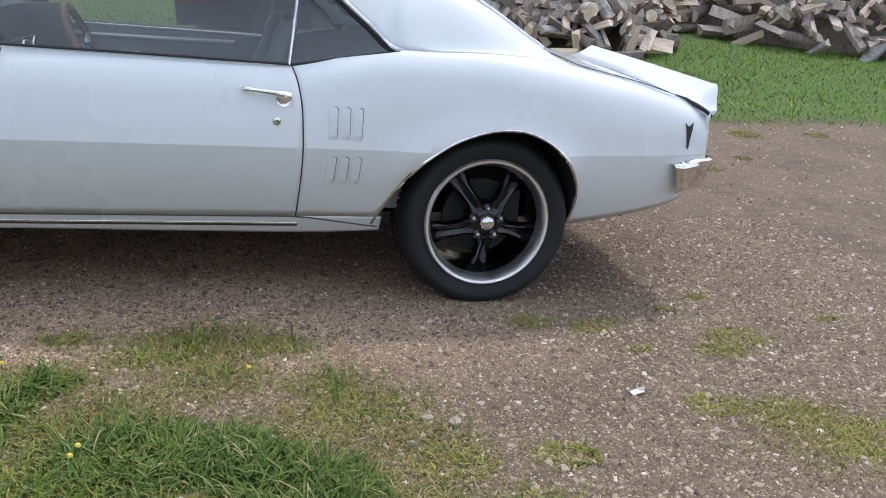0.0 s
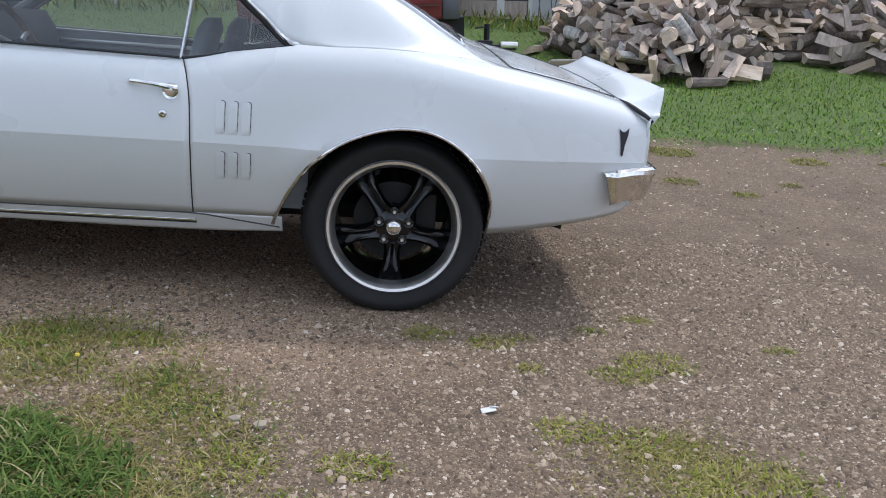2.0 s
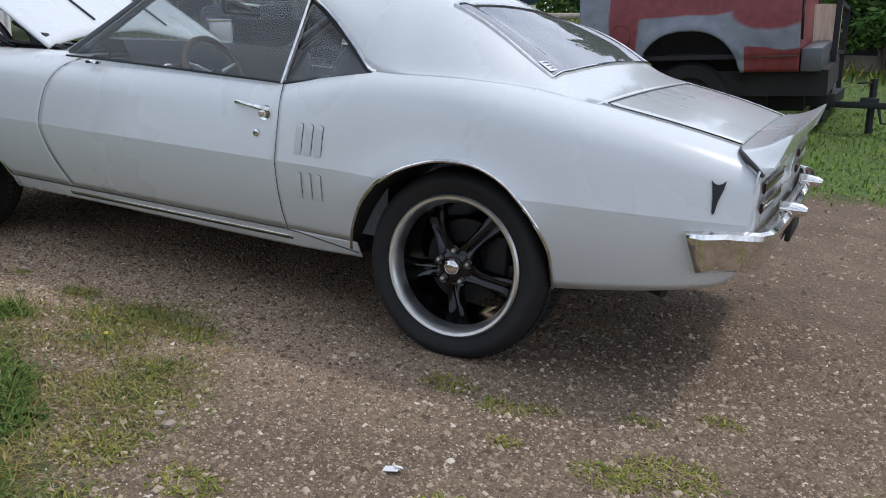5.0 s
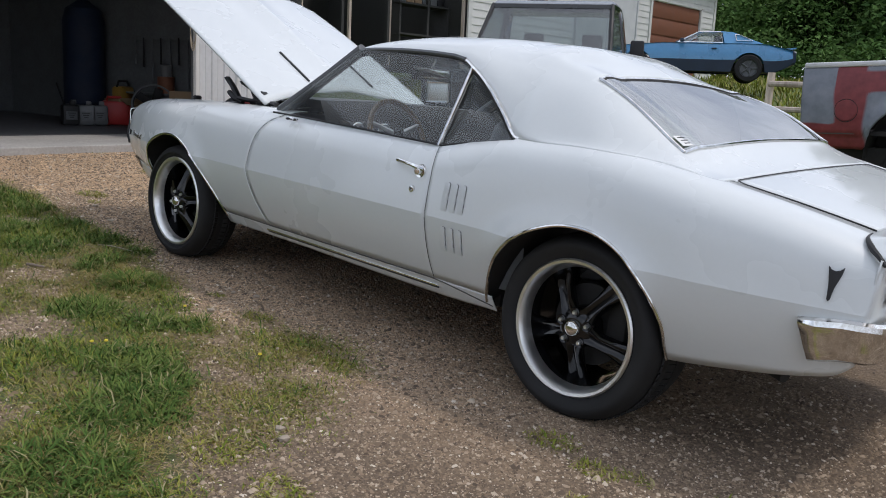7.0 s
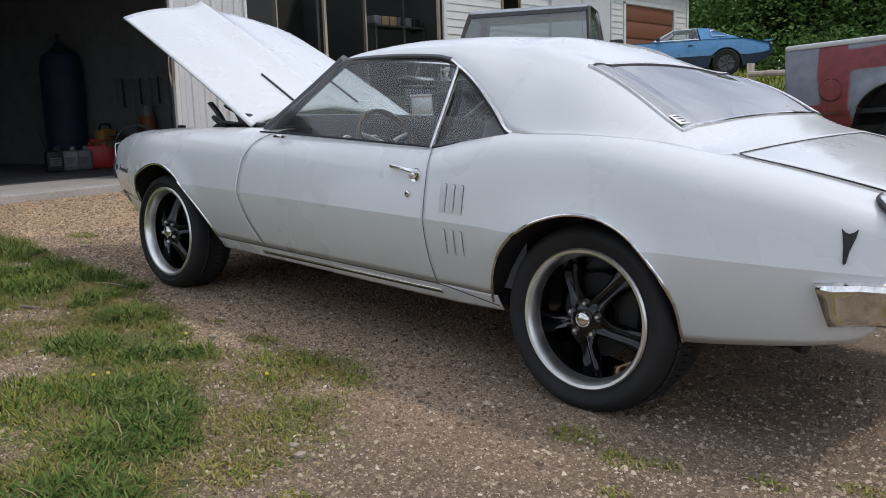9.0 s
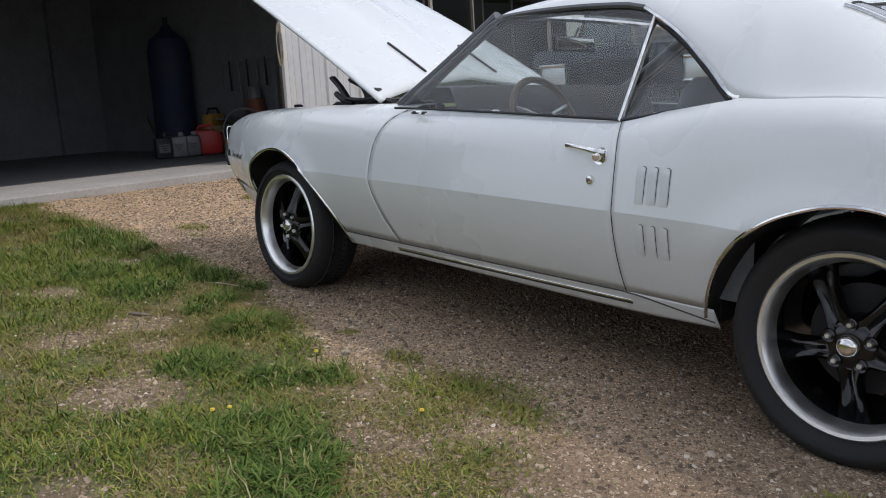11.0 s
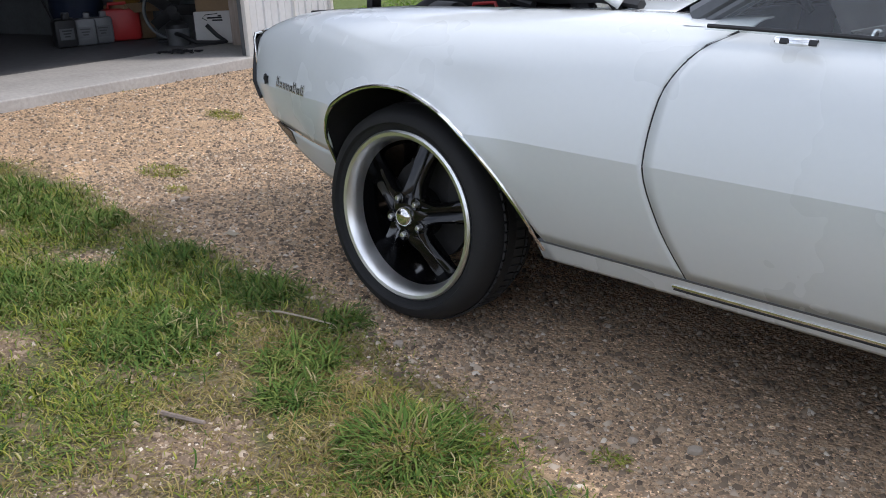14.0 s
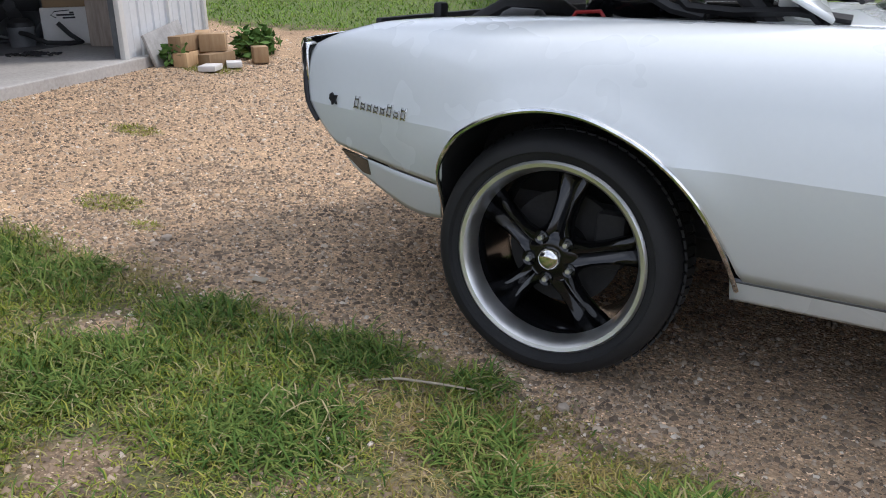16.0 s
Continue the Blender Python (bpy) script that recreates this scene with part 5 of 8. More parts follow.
# ---- trim on the left and right flank ----
for s in (-1, 1):
    d = doors[0 if s < 0 else 1]
    y = lambda x, z, o=0.0: s * (side_y(x, z) + o)
    # handle: a pull bar with a push button
    bm = tube([(0.455, y(0.455, 0.803, 0.004), 0.803), (0.462, y(0.46, 0.803, 0.020), 0.804), (0.50, y(0.5, 0.80, 0.026), 0.802), (0.55, y(0.55, 0.795, 0.026), 0.797), (0.585, y(0.585, 0.79, 0.022), 0.791), (0.612, y(0.61, 0.785, 0.010), 0.786)], [0.009, 0.009, 0.007, 0.008, 0.011, 0.012], 10)
    hd = part("door_handle", bm, M_CHROME, d, "chrome door handle with push button")
    bm = lathe([(0.0, -0.030), (0.014, -0.029), (0.016, -0.022), (0.017, 0.004)], "y", 20, (0.590, 0, 0.776))
    for v in bm.verts:
        v.co.y = s * (side_y(0.590, 0.776) - v.co.y - 0.004)
    bmesh.ops.recalc_face_normals(bm, faces=bm.faces)
    part("push_button", bm, M_CHROME, hd, "chrome push button")
    bm = lathe([(0.017, -0.006), (0.026, -0.008), (0.029, 0.0), (0.029, 0.006)], "y", 24, (0.590, 0, 0.776))
    for v in bm.verts:
        v.co.y = s * (side_y(0.590, 0.776) - v.co.y)
    bmesh.ops.recalc_face_normals(bm, faces=bm.faces)
    part("button_cup", bm, M_CHROME, hd, "chrome cup round the button")
    bm = lathe([(0.0, -0.004), (0.006, -0.004), (0.007, -0.008), (0.013, -0.007), (0.015, 0.0), (0.015, 0.004)], "y", 24, (0.567, 0, 0.701))
    for v in bm.verts:
        v.co.y = s * (side_y(0.567, 0.701) - v.co.y)
    bmesh.ops.recalc_face_normals(bm, faces=bm.faces)
    part("door_lock", bm, M_CHROME, d, "round chrome door lock")
    bm = bmesh.new()
    box(bm, (0.007, 0.004, 0.004), (0.567, y(0.567, 0.701, 0.007), 0.701))
    part("keyhole", bm, M_INK, d, "", False)
    # mirror foot left on the door top
    bm = bmesh.new()
    box(bm, (0.085, 0.016, 0.016), (-0.335, s * 0.842, 0.888), (-25 * -s, 0, 0), 0.006)
    ft = part("mirror_base", bm, M_CHROME, d, "bare mirror base on the door top")
    for x in (-0.355, -0.30):
        bm = bmesh.new()
        box(bm, (0.016, 0.006, 0.012), (x, s * 0.852, 0.889), (-25 * -s, 0, 0), 0.002)
        part("screw_hole", bm, M_INK, ft, "", False)
    # louvres: six raised blades, each with a shadowed rear edge hooked over at the top
    for top, bot, slant in ((0.757, 0.645, 0.002), (0.583, 0.482, 0.012)):
        for k in range(3):
            x0 = 0.772 + 0.044 * k - (0.004 if top < 0.6 else 0)
            rows = []
            for i, z in enumerate(span(top, bot, 13)):
                t = i / 12
                puff = math.sin(math.pi * min(1, 5 * t, 5 * (1 - t)) / 2)
                xx = x0 + slant * (1 - t) * 0.5
                rows.append([(xx - 0.030, y(xx, z, 0.0004), z), (xx - 0.020, y(xx, z, 0.001 + 0.002 * puff), z), (xx - 0.009, y(xx, z, 0.0012 + 0.0032 * puff), z), (xx, y(xx, z, 0.0014 + 0.0054 * puff), z), (xx + 0.0015, y(xx, z, 0.001 + 0.004 * puff), z), (xx + 0.001, y(xx, z, -0.001), z)])
            bm = grid(rows)
            bmesh.ops.recalc_face_normals(bm, faces=bm.faces)
            lv = part("louvre", bm, M_PAINT, car, "raised white body louvre", True, 50)
            line = [(x0 + 0.0028 + slant * (1 - t) * 0.5, y(x0, lerp(top, bot, t), 0.0024), lerp(top, bot, t)) for t in span(0.04, 0.92, 9)]
            hook = [(x0 - 0.012 + slant * 0.5, y(x0, top, 0.0018), top + 0.001), (x0 - 0.003 + slant * 0.5, y(x0, top, 0.0030), top + 0.001)]
            part("louvre_slit", tube(hook + line, [0.0006, 0.0012, 0.0015, 0.0010, 0.0006, 0.0014, 0.0005, 0.0005, 0.0014, 0.0005, 0.0004], 6), M_GREYTRIM, lv, "dark slit")
    # arrowhead emblem on the tail
    out = [(2.176, 0.748), (2.186, 0.738), (2.200, 0.734), (2.214, 0.739), (2.226, 0.750), (2.222, 0.722), (2.208, 0.680), (2.202, 0.640), (2.197, 0.634), (2.192, 0.642), (2.188, 0.690), (2.181, 0.728)]
    bm = plate([(2.199 + 0.80 * (a - 2.199), 0.636 + 0.88 * (b - 0.634)) for a, b in out], 0.004, "y", 0.0, 0.0)
    for v in bm.verts:
        v.co.y = s * (side_y(v.co.x, v.co.z) + 0.002 + v.co.y)
    bmesh.ops.recalc_face_normals(bm, faces=bm.faces)
    part("arrowhead_emblem", bm, M_INK, car, "black arrowhead side marker", False)
    # lettering and badge on the fender
    bm = bmesh.new()
    for k in range(8):
        x = -1.968 + 0.0245 * k
        h = 0.034 if k in (0, 5, 7) else 0.022
        zc = 0.620 - 0.0009 * k
        for dx, w2 in ((-0.007, 0.005), (0.006, 0.005)):
            box(bm, (w2, 0.006, h), (x + dx, 0, zc + h / 2), (0, 8, 0), 0.0012)
        box(bm, (0.016, 0.006, 0.005), (x, 0, zc + 0.005), (0, 0, 0), 0.001)
        box(bm, (0.016, 0.006, 0.005), (x, 0, zc + h * 0.75), (0, 0, 0), 0.001)
    for v in bm.verts:
        v.co.y = s * (side_y(v.co.x, v.co.z) + 0.003) + v.co.y
    part("script_badge", bm, M_CHROME, car, "small chrome script lettering on the fender")
    bm = plate([(-2.085, 0.652), (-2.072, 0.660), (-2.060, 0.650), (-2.038, 0.652), (-2.045, 0.630), (-2.036, 0.612), (-2.052, 0.618), (-2.066, 0.606), (-2.073, 0.622), (-2.088, 0.630)], 0.006, "y", 0.0)
    for v in bm.verts:
        v.co.x, v.co.z = -2.062 + 0.62 * (v.co.x + 2.062), 0.633 + 0.62 * (v.co.z - 0.633)
        v.co.y = s * (side_y(v.co.x, v.co.z) + 0.002 + v.co.y)
    bmesh.ops.recalc_face_normals(bm, faces=bm.faces)
    part("fender_emblem", bm, M_INK, car, "small dark emblem with bright rim", False)
# lettering lies on the left and right, read from the side
# ---- cabin ----
rows = [[(lerp(-0.70, -0.30, v) - 0.06 * (1 - u * u), u * 0.66, [0.905, 0.985, 0.985, 0.88, 0.62][i] + 0.01 * (1 - u * u)) for i, v in enumerate((0.0, 0.35, 0.85, 1.0, 0.95))] for u in span(-1, 1, 13)]
bm = grid(rows)
bmesh.ops.recalc_face_normals(bm, faces=bm.faces)
dash = part("dashboard", bm, M_VINYL, car, "black vinyl dashboard", True, 50)
bm = bmesh.new()
box(bm, (0.03, 0.42, 0.10), (-0.315, -0.36, 0.845), (0, -15, 0), 0.01)
cl = part("instrument_panel", bm, M_DARK, dash, "dark instrument panel")
for yy in (-0.46, -0.28):
    part("gauge", lathe([(0, 0.012), (0.045, 0.012), (0.05, 0.006), (0.05, 0)], "x", 24, (-0.30, yy, 0.845)), M_CHROME, cl, "round chrome-rimmed gauge")
sw = part("steering_wheel", lathe([(0.175 + 0.014 * math.cos(2 * math.pi * k / 10), 0.014 * math.sin(2 * math.pi * k / 10)) for k in range(11)], "x", 40), M_WOODRIM, car, "tan-rimmed steering wheel")
sw.matrix_local = pose(-0.10, -0.37, 0.855, 0, -24, 0)
for a in (20, 160, 270):
    part("wheel_spoke", tube([(0, 0, 0), (0.0, 0.17 * math.cos(radians(a)), 0.17 * math.sin(radians(a)))], [0.014, 0.010], 6), M_ALU, sw, "bare metal spoke")
part("horn_cap", lathe([(0, 0.03), (0.03, 0.025), (0.035, 0.0), (0.0, -0.01)], "x", 20), M_DARK, sw)
part("steering_column", tube([(-0.02, 0, 0), (-0.35, 0, -0.0)], 0.03, 10), M_DARK, sw)
bm = bmesh.new()
box(bm, (0.022, 0.31, 0.068), (-0.245, -0.03, 1.168), (0, -10, 6), 0.010)
mr = part("rear_view_mirror", bm, M_DARK, car, "black rear-view mirror")
bm = bmesh.new()
box(bm, (0.004, 0.28, 0.050), (-0.232, -0.03, 1.170), (0, -10, 6), 0.0015)
part("mirror_glass", bm, M_CHROME, mr, "mirror glass")
part("mirror_stem", tube([(-0.25, -0.03, 1.19), (-0.22, -0.03, 1.24)], 0.006, 6), M_CHROME, mr)


def bucket_seat(yc):
    st = part("bucket_seat", boxes(((0.50, 0.50, 0.13), (0.24, yc, 0.47), (0, -6, 0), 0.05)), M_GREYVINYL, car, "grey vinyl bucket seat", True, 60)
    rows = []
    for i, (t, w2, d) in enumerate(((0, 0.23, 0.10), (0.15, 0.25, 0.13), (0.4, 0.25, 0.12), (0.62, 0.22, 0.10), (0.78, 0.13, 0.08), (0.92, 0.12, 0.085), (1.0, 0.08, 0.05))):
        x, z = lerp(0.48, 0.64, t), lerp(0.46, 1.02, t)
        rows.append([(x + d * 0.5 * math.cos(a), yc + w2 * (abs(math.sin(a)) ** 0.6) * (1 if math.sin(a) > 0 else -1), z) for a in [2 * math.pi * k / 16 for k in range(16)]])
    bm = grid(rows, close_v=True)
    bm.faces.new([v for v in list(bm.verts)[-16:]])
    bmesh.ops.recalc_face_normals(bm, faces=bm.faces)
    part("backrest", bm, M_GREYVINYL, st, "", True, 60)
    bm = bmesh.new()
    box(bm, (0.10, 0.30, 0.02), (0.60, yc, 0.80), (0, 70, 0), 0.005)
    part("seat_back_shell", bm, M_GREYTRIM, st)


bucket_seat(-0.36)
bucket_seat(0.36)
bm = boxes(((0.45, 1.20, 0.14), (1.10, 0, 0.50), (0, -8, 0), 0.05), ((0.14, 1.20, 0.46), (1.34, 0, 0.72), (0, 18, 0), 0.05))
part("rear_bench", bm, M_GREYVINYL, car, "grey vinyl rear bench", True, 60)
# pale colour stands in for brightness reflected in the rear window
bm = grid([[(lerp(1.36, 1.57, v), u * 0.60, lerp(0.935, 0.945, v)) for v in span(0, 1, 3)] for u in span(-1, 1, 7)])
bmesh.ops.recalc_face_normals(bm, faces=bm.faces)
part("parcel_shelf", bm, M_CARD, car, "rear shelf, paled to add to the rear window's brightness")
for s in (-1, 1):
    rows = [[(x, s * lerp(0.735, 0.76, v), lerp(0.36, sill_z(x) - 0.012, v)) for v in span(0, 1, 5)] for x in span(-0.55, 1.05, 14)]
    bm = grid(rows)
    bmesh.ops.recalc_face_normals(bm, faces=bm.faces)
    dc = part("door_card", bm, M_GREYVINYL, car, "grey vinyl inner door panel")
    bm = boxes(((0.9, 0.012, 0.018), (0.0, s * 0.742, 0.845), (0, 0, 0), 0.004), ((0.10, 0.02, 0.07), (-0.05, s * 0.728, 0.74), (0, 0, 0), 0.008))
    part("card_trim", bm, M_ALU, dc, "bright trim strip")
    part("window_crank", tube([(0.25, s * 0.735, 0.70), (0.25, s * 0.71, 0.70), (0.35, s * 0.705, 0.705), (0.35, s * 0.68, 0.705)], 0.009, 6), M_CHROME, dc, "chrome window crank")
# headlining
bm = grid([[roof_point(x, sv) - Vector((0, 0, 0.03)) for sv in span(0.12, 1, 8)] + [Vector((p.x, -p.y, p.z)) for p in reversed([roof_point(x, sv) - Vector((0, 0, 0.03)) for sv in span(0.12, 0.9, 7)])] for x in span(-0.06, 1.15, 10)])
bmesh.ops.recalc_face_normals(bm, faces=bm.faces)
part("headlining", bm, M_VINYL, car, "black headlining")

# the car leans: towards the tail its right side stands a little higher
for ob in car.children_recursive:
    if ob.type == "MESH" and ob.name.split(".")[0] not in ("wheel_well", "rear_axle", "exhaust_pipe", "exhaust_tip", "floor_pan", "hood", "steering_wheel") and (ob.parent is car or ob.parent.parent is car) and ob.parent.name.split(".")[0] not in ("wheel", "hood", "steering_wheel"):
        for v in ob.data.vertices:
            if v.co.x > 1.05 and v.co.y > -0.62:
                k = min((v.co.x - 1.05) / 0.5, 1)
                v.co.z += 0.05 * k * k * (3 - 2 * k) * (v.co.y + 0.62)

# ---- shed with the wide dark opening, ahead of the car ----
# local axes: x out of the shed towards the yard, y along its front, away from the drive
SHED = pose(-5.71, 1.87, 0.40, 0, 0, 13.0) @ Matrix.Scale(0.83, 4)
FALL = 0.019  # the slab falls towards the yard


def ribbed(y0, y1, z0, z1, x=0.0, pitch=0.23, depth=0.018):
    """Vertical ribbed sheet metal in the plane x."""
    pts, y = [], y0
    while y < y1 - 1e-6:
        for dy, dx in ((0.0, 0.0), (0.02, 0.0), (0.03, depth), (0.055, depth), (0.065, 0.0), (0.14, 0.0), (0.148, depth * 0.35), (0.156, 0.0)):
            if y + dy < y1:
                pts.append((y + dy, dx))
        y += pitch
    pts.append((y1, 0.0))
    return grid([[(x + dx, yy, z0), (x + dx, yy, z1)] for yy, dx in pts])


def build_shed():
    h = 3.1
    st = "structure"
    wall = tagged(new("wall_shed_front", finish("wall_shed_front", ribbed(0.03, 1.42, 0.0, h), M_SIDING, False)), "white ribbed metal shed wall, weathered", "wall", kind=st)
    wall.matrix_world = SHED
    m = wall.modifiers.new("thickness", "SOLIDIFY")
    m.thickness = 0.01
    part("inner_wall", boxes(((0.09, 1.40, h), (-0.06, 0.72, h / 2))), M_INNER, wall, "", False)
    for y, w in ((0.0, 0.07), (1.43, 0.05), (0.76, 0.025)):
        part("corner_trim", boxes(((0.05, w, h), (0.014, y, h / 2), (0, 0, 0), 0.004)), M_WHITEWOOD, wall, "white corner trim")
    part("door_knob", lathe([(0, 0.06), (0.02, 0.058), (0.028, 0.045), (0.02, 0.03), (0.012, 0.02), (0.012, 0.0)], "x", 16, (0.02, 0.98, 0.95)), M_IRON, wall, "dark door knob")
    # side towards the grass
    sw = part("wall_shed_side", boxes(((6.2, 0.06, h), (-3.1, 1.46, h / 2))), M_SIDING, None, "", False, matrix=SHED)
    tagged(sw, "white metal shed side wall", "wall", kind=st)
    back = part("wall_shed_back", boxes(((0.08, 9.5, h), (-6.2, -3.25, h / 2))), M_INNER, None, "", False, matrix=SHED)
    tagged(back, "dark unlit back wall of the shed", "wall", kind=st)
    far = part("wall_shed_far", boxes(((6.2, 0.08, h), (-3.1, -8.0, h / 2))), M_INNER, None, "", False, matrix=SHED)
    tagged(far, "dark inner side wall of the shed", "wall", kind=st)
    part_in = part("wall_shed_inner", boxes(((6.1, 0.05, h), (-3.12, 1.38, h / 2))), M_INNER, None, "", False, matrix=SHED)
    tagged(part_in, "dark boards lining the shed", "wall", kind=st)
    lin = part("lintel", boxes(((0.15, 8.1, 0.55), (-0.05, -4.0, h - 0.27)), ((0.03, 8.1, 0.55), (0.045, -4.0, h - 0.27))), M_SIDING, None, "", False, matrix=SHED)
    tagged(lin, "white metal band over the shed opening", "wall", kind=st)
    rf = part("shed_roof", boxes(((6.7, 10.2, 0.08), (-3.15, -3.3, h + 0.12), (0, -3, 0))), M_ROOFTIN, None, "", False, matrix=SHED)
    tagged(rf, "grey metal shed roof", "roof", kind=st)
    sl = part("shed_floor", boxes(((6.4, 9.6, 0.30), (-3.10, -3.25, -0.056), (0, 1.09, 0), 0.012)), M_CONC, None, "", False, matrix=SHED)
    tagged(sl, "worn pale concrete slab with a rough edge", "floor", kind=st)
    # thin dark sheet: the roofed floor's shade painted as a darker concrete
    inner = part("floor_shed_inside", boxes(((4.9, 9.3, 0.02), (-3.68, -3.3, 0.098), (0, 1.09, 0))), M_SHADECONC, None, "", False, matrix=SHED)
    tagged(inner, "concrete inside the shed, its shade put into a darker colour", "floor", kind=st)
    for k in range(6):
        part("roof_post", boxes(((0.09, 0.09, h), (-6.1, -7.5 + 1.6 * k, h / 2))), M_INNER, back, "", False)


build_shed()


def in_shed(x, y, rz=0.0):
    return SHED @ pose(x, y, 0.040 - FALL * x, 0, 0, rz)


def jerry_can(m):
    t = thing("fuel_can", m, "red plastic fuel can on the shed floor", "fuel can")
    part("tank", boxes(((0.19, 0.36, 0.30), (0, 0, 0.15), (0, 0, 0), 0.045)), M_REDPLASTIC, t, "", True)
    part("grip", tube([(0, -0.10, 0.29), (0, -0.09, 0.345), (0, 0.06, 0.345), (0, 0.09, 0.29)], 0.017, 8), M_REDPLASTIC, t)
    part("spout", tube([(0, 0.12, 0.29), (0, 0.13, 0.33)], 0.028, 10), M_DARK, t, "black spout cap")


jerry_can(in_shed(-2.78, 0.92, -38) @ Matrix.Scale(1.28, 4))


def jug(m, mat, label):
    t = thing("plastic_jug", m, label, "jug", "jugs on the shed floor")
    part("bottle", boxes(((0.14, 0.20, 0.25), (0, 0, 0.125), (0, 0, 0), 0.03), ((0.06, 0.06, 0.06), (0, 0.03, 0.27), (0, 0, 0), 0.012)), mat, t)
    part("label_patch", boxes(((0.004, 0.13, 0.10), (0.071, 0, 0.12))), M_GREYTRIM, t, "faded paper label", False)
    for k in range(3):
        part("label_bar", boxes(((0.003, 0.09 - 0.02 * k, 0.012), (0.0735, 0, 0.15 - 0.025 * k))), M_INK, t, "", False)


jug(in_shed(-2.74, 0.58, -30) @ Matrix.Scale(1.25, 4), M_GREYPLASTIC, "grey plastic oil jug with a faded label")
jug(in_shed(-2.76, 0.36, -38) @ Matrix.Scale(1.25, 4), M_GREYPLASTIC, "grey plastic oil jug with a faded label")
jug(in_shed(-2.80, 0.10, -20) @ Matrix.Scale(1.25, 4), M_DARK, "black plastic jug on the shed floor")
jug(in_shed(-3.05, 0.32, 20) @ Matrix.Scale(1.25, 4), M_GREYPLASTIC, "pale grey jug beside the others")

t = thing("shop_box", in_shed(-1.26, 1.02, -64), "white cardboard box with dark print", "box")
part("carton", boxes(((0.30, 0.52, 0.36), (0, 0, 0.18), (0, 0, 0), 0.006)), M_CARD, t)
for k, (w, z) in enumerate(((0.17, 0.29), (0.12, 0.262), (0.04, 0.31))):
    part("print_bar", boxes(((0.004, w, 0.018), (0.152, -0.02 + 0.03 * k, z))), M_INK, t, "", False)
part("print_bar", tube([(0.153, 0.02, 0.335), (0.153, -0.12, 0.325), (0.153, -0.16, 0.29), (0.153, -0.11, 0.262)], 0.005, 6), M_INK, t)

t = thing("cardboard_box", in_shed(-1.27, 1.03, -62), "brown cardboard box stacked on the white one", "box")
t.matrix_world = t.matrix_world @ pose(0, 0, 0.362)
part("carton", boxes(((0.28, 0.46, 0.26), (0, 0, 0.13), (0, 0, 0), 0.006)), M_BROWNCARD, t)

t = thing("round_fan", in_shed(-1.95, 0.98, -50), "round floor fan with a dull grey ring and dark blades", "fan")
part("fan_ring", lathe([(0.31, -0.06), (0.335, -0.06), (0.335, 0.06), (0.31, 0.06), (0.31, -0.06)], "x", 40, (0, 0, 0.36)), M_INNER, t, "dull grey ring")
for k in range(5):
    a = 2 * math.pi * k / 5
    part("fan_blade", boxes(((0.015, 0.26, 0.13), (0, 0.16 * math.cos(a), 0.36 + 0.16 * math.sin(a)), (math.degrees(a), 20, 0), 0.005)), M_DARK, t)
part("fan_hub", lathe([(0, 0.05), (0.06, 0.045), (0.07, 0.0), (0.07, -0.08), (0, -0.08)], "x", 20, (0, 0, 0.36)), M_DARK, t)
part("fan_foot", boxes(((0.26, 0.40, 0.03), (0, 0, 0.018), (0, 0, 0), 0.008)), M_IRON, t)

t = thing("cardboard_box", in_shed(-2.85, 1.13, -4), "brown cardboard box in the shed corner", "box")
part("carton", boxes(((0.4, 0.42, 0.42), (0, 0, 0.21), (0, 0, 0), 0.006)), M_BROWNCARD, t)
part("flap", boxes(((0.2, 0.38, 0.006), (0.27, 0, 0.38), (0, 30, 0))), M_BROWNCARD, t, "", False)

t = thing("floor_jack", in_shed(-3.4, 0.75, 60), "dark trolley jack on the shed floor", "jack")
part("frame", boxes(((0.50, 0.10, 0.09), (0, 0, 0.07), (0, 0, 0), 0.02), ((0.12, 0.22, 0.05), (-0.2, 0, 0.05), (0, 0, 0), 0.015)), M_IRON, t)
part("lift_arm", tube([(0, 0, 0.10), (0.15, 0, 0.16), (0.22, 0, 0.17)], 0.03, 8), M_IRON, t)
part("handle", tube([(-0.2, 0, 0.12), (-0.34, 0.02, 0.55), (-0.36, 0.02, 0.62)], 0.014, 8), M_IRON, t)
for x in (-0.2, 0.2):
    for y in (-0.09, 0.09):
        part("caster", lathe([(0, -0.02), (0.045, -0.02), (0.045, 0.02), (0, 0.02)], "y", 16, (x, y, 0.045)), M_IRON, t)

t = thing("shop_vacuum", in_shed(-1.55, 0.62, -60), "small blue-grey shop vacuum with a black hose", "vacuum cleaner")
part("tub", lathe([(0, 0), (0.11, 0), (0.12, 0.03), (0.125, 0.16), (0.13, 0.17), (0.13, 0.19), (0, 0.19)], "z", 24), M_GREYPLASTIC, t)
part("motor_head", lathe([(0.125, 0.19), (0.12, 0.23), (0.07, 0.27), (0, 0.275)], "z", 24), M_DARK, t)
part("hose", tube([(0.10, 0, 0.14), (0.20, 0.10, 0.12), (0.26, 0.26, 0.045), (0.22, 0.46, 0.03), (0.12, 0.56, 0.03), (0.10, 0.46, 0.10), (0.12, 0.36, 0.22)], 0.024, 8), M_DARK, t, "black ribbed hose")

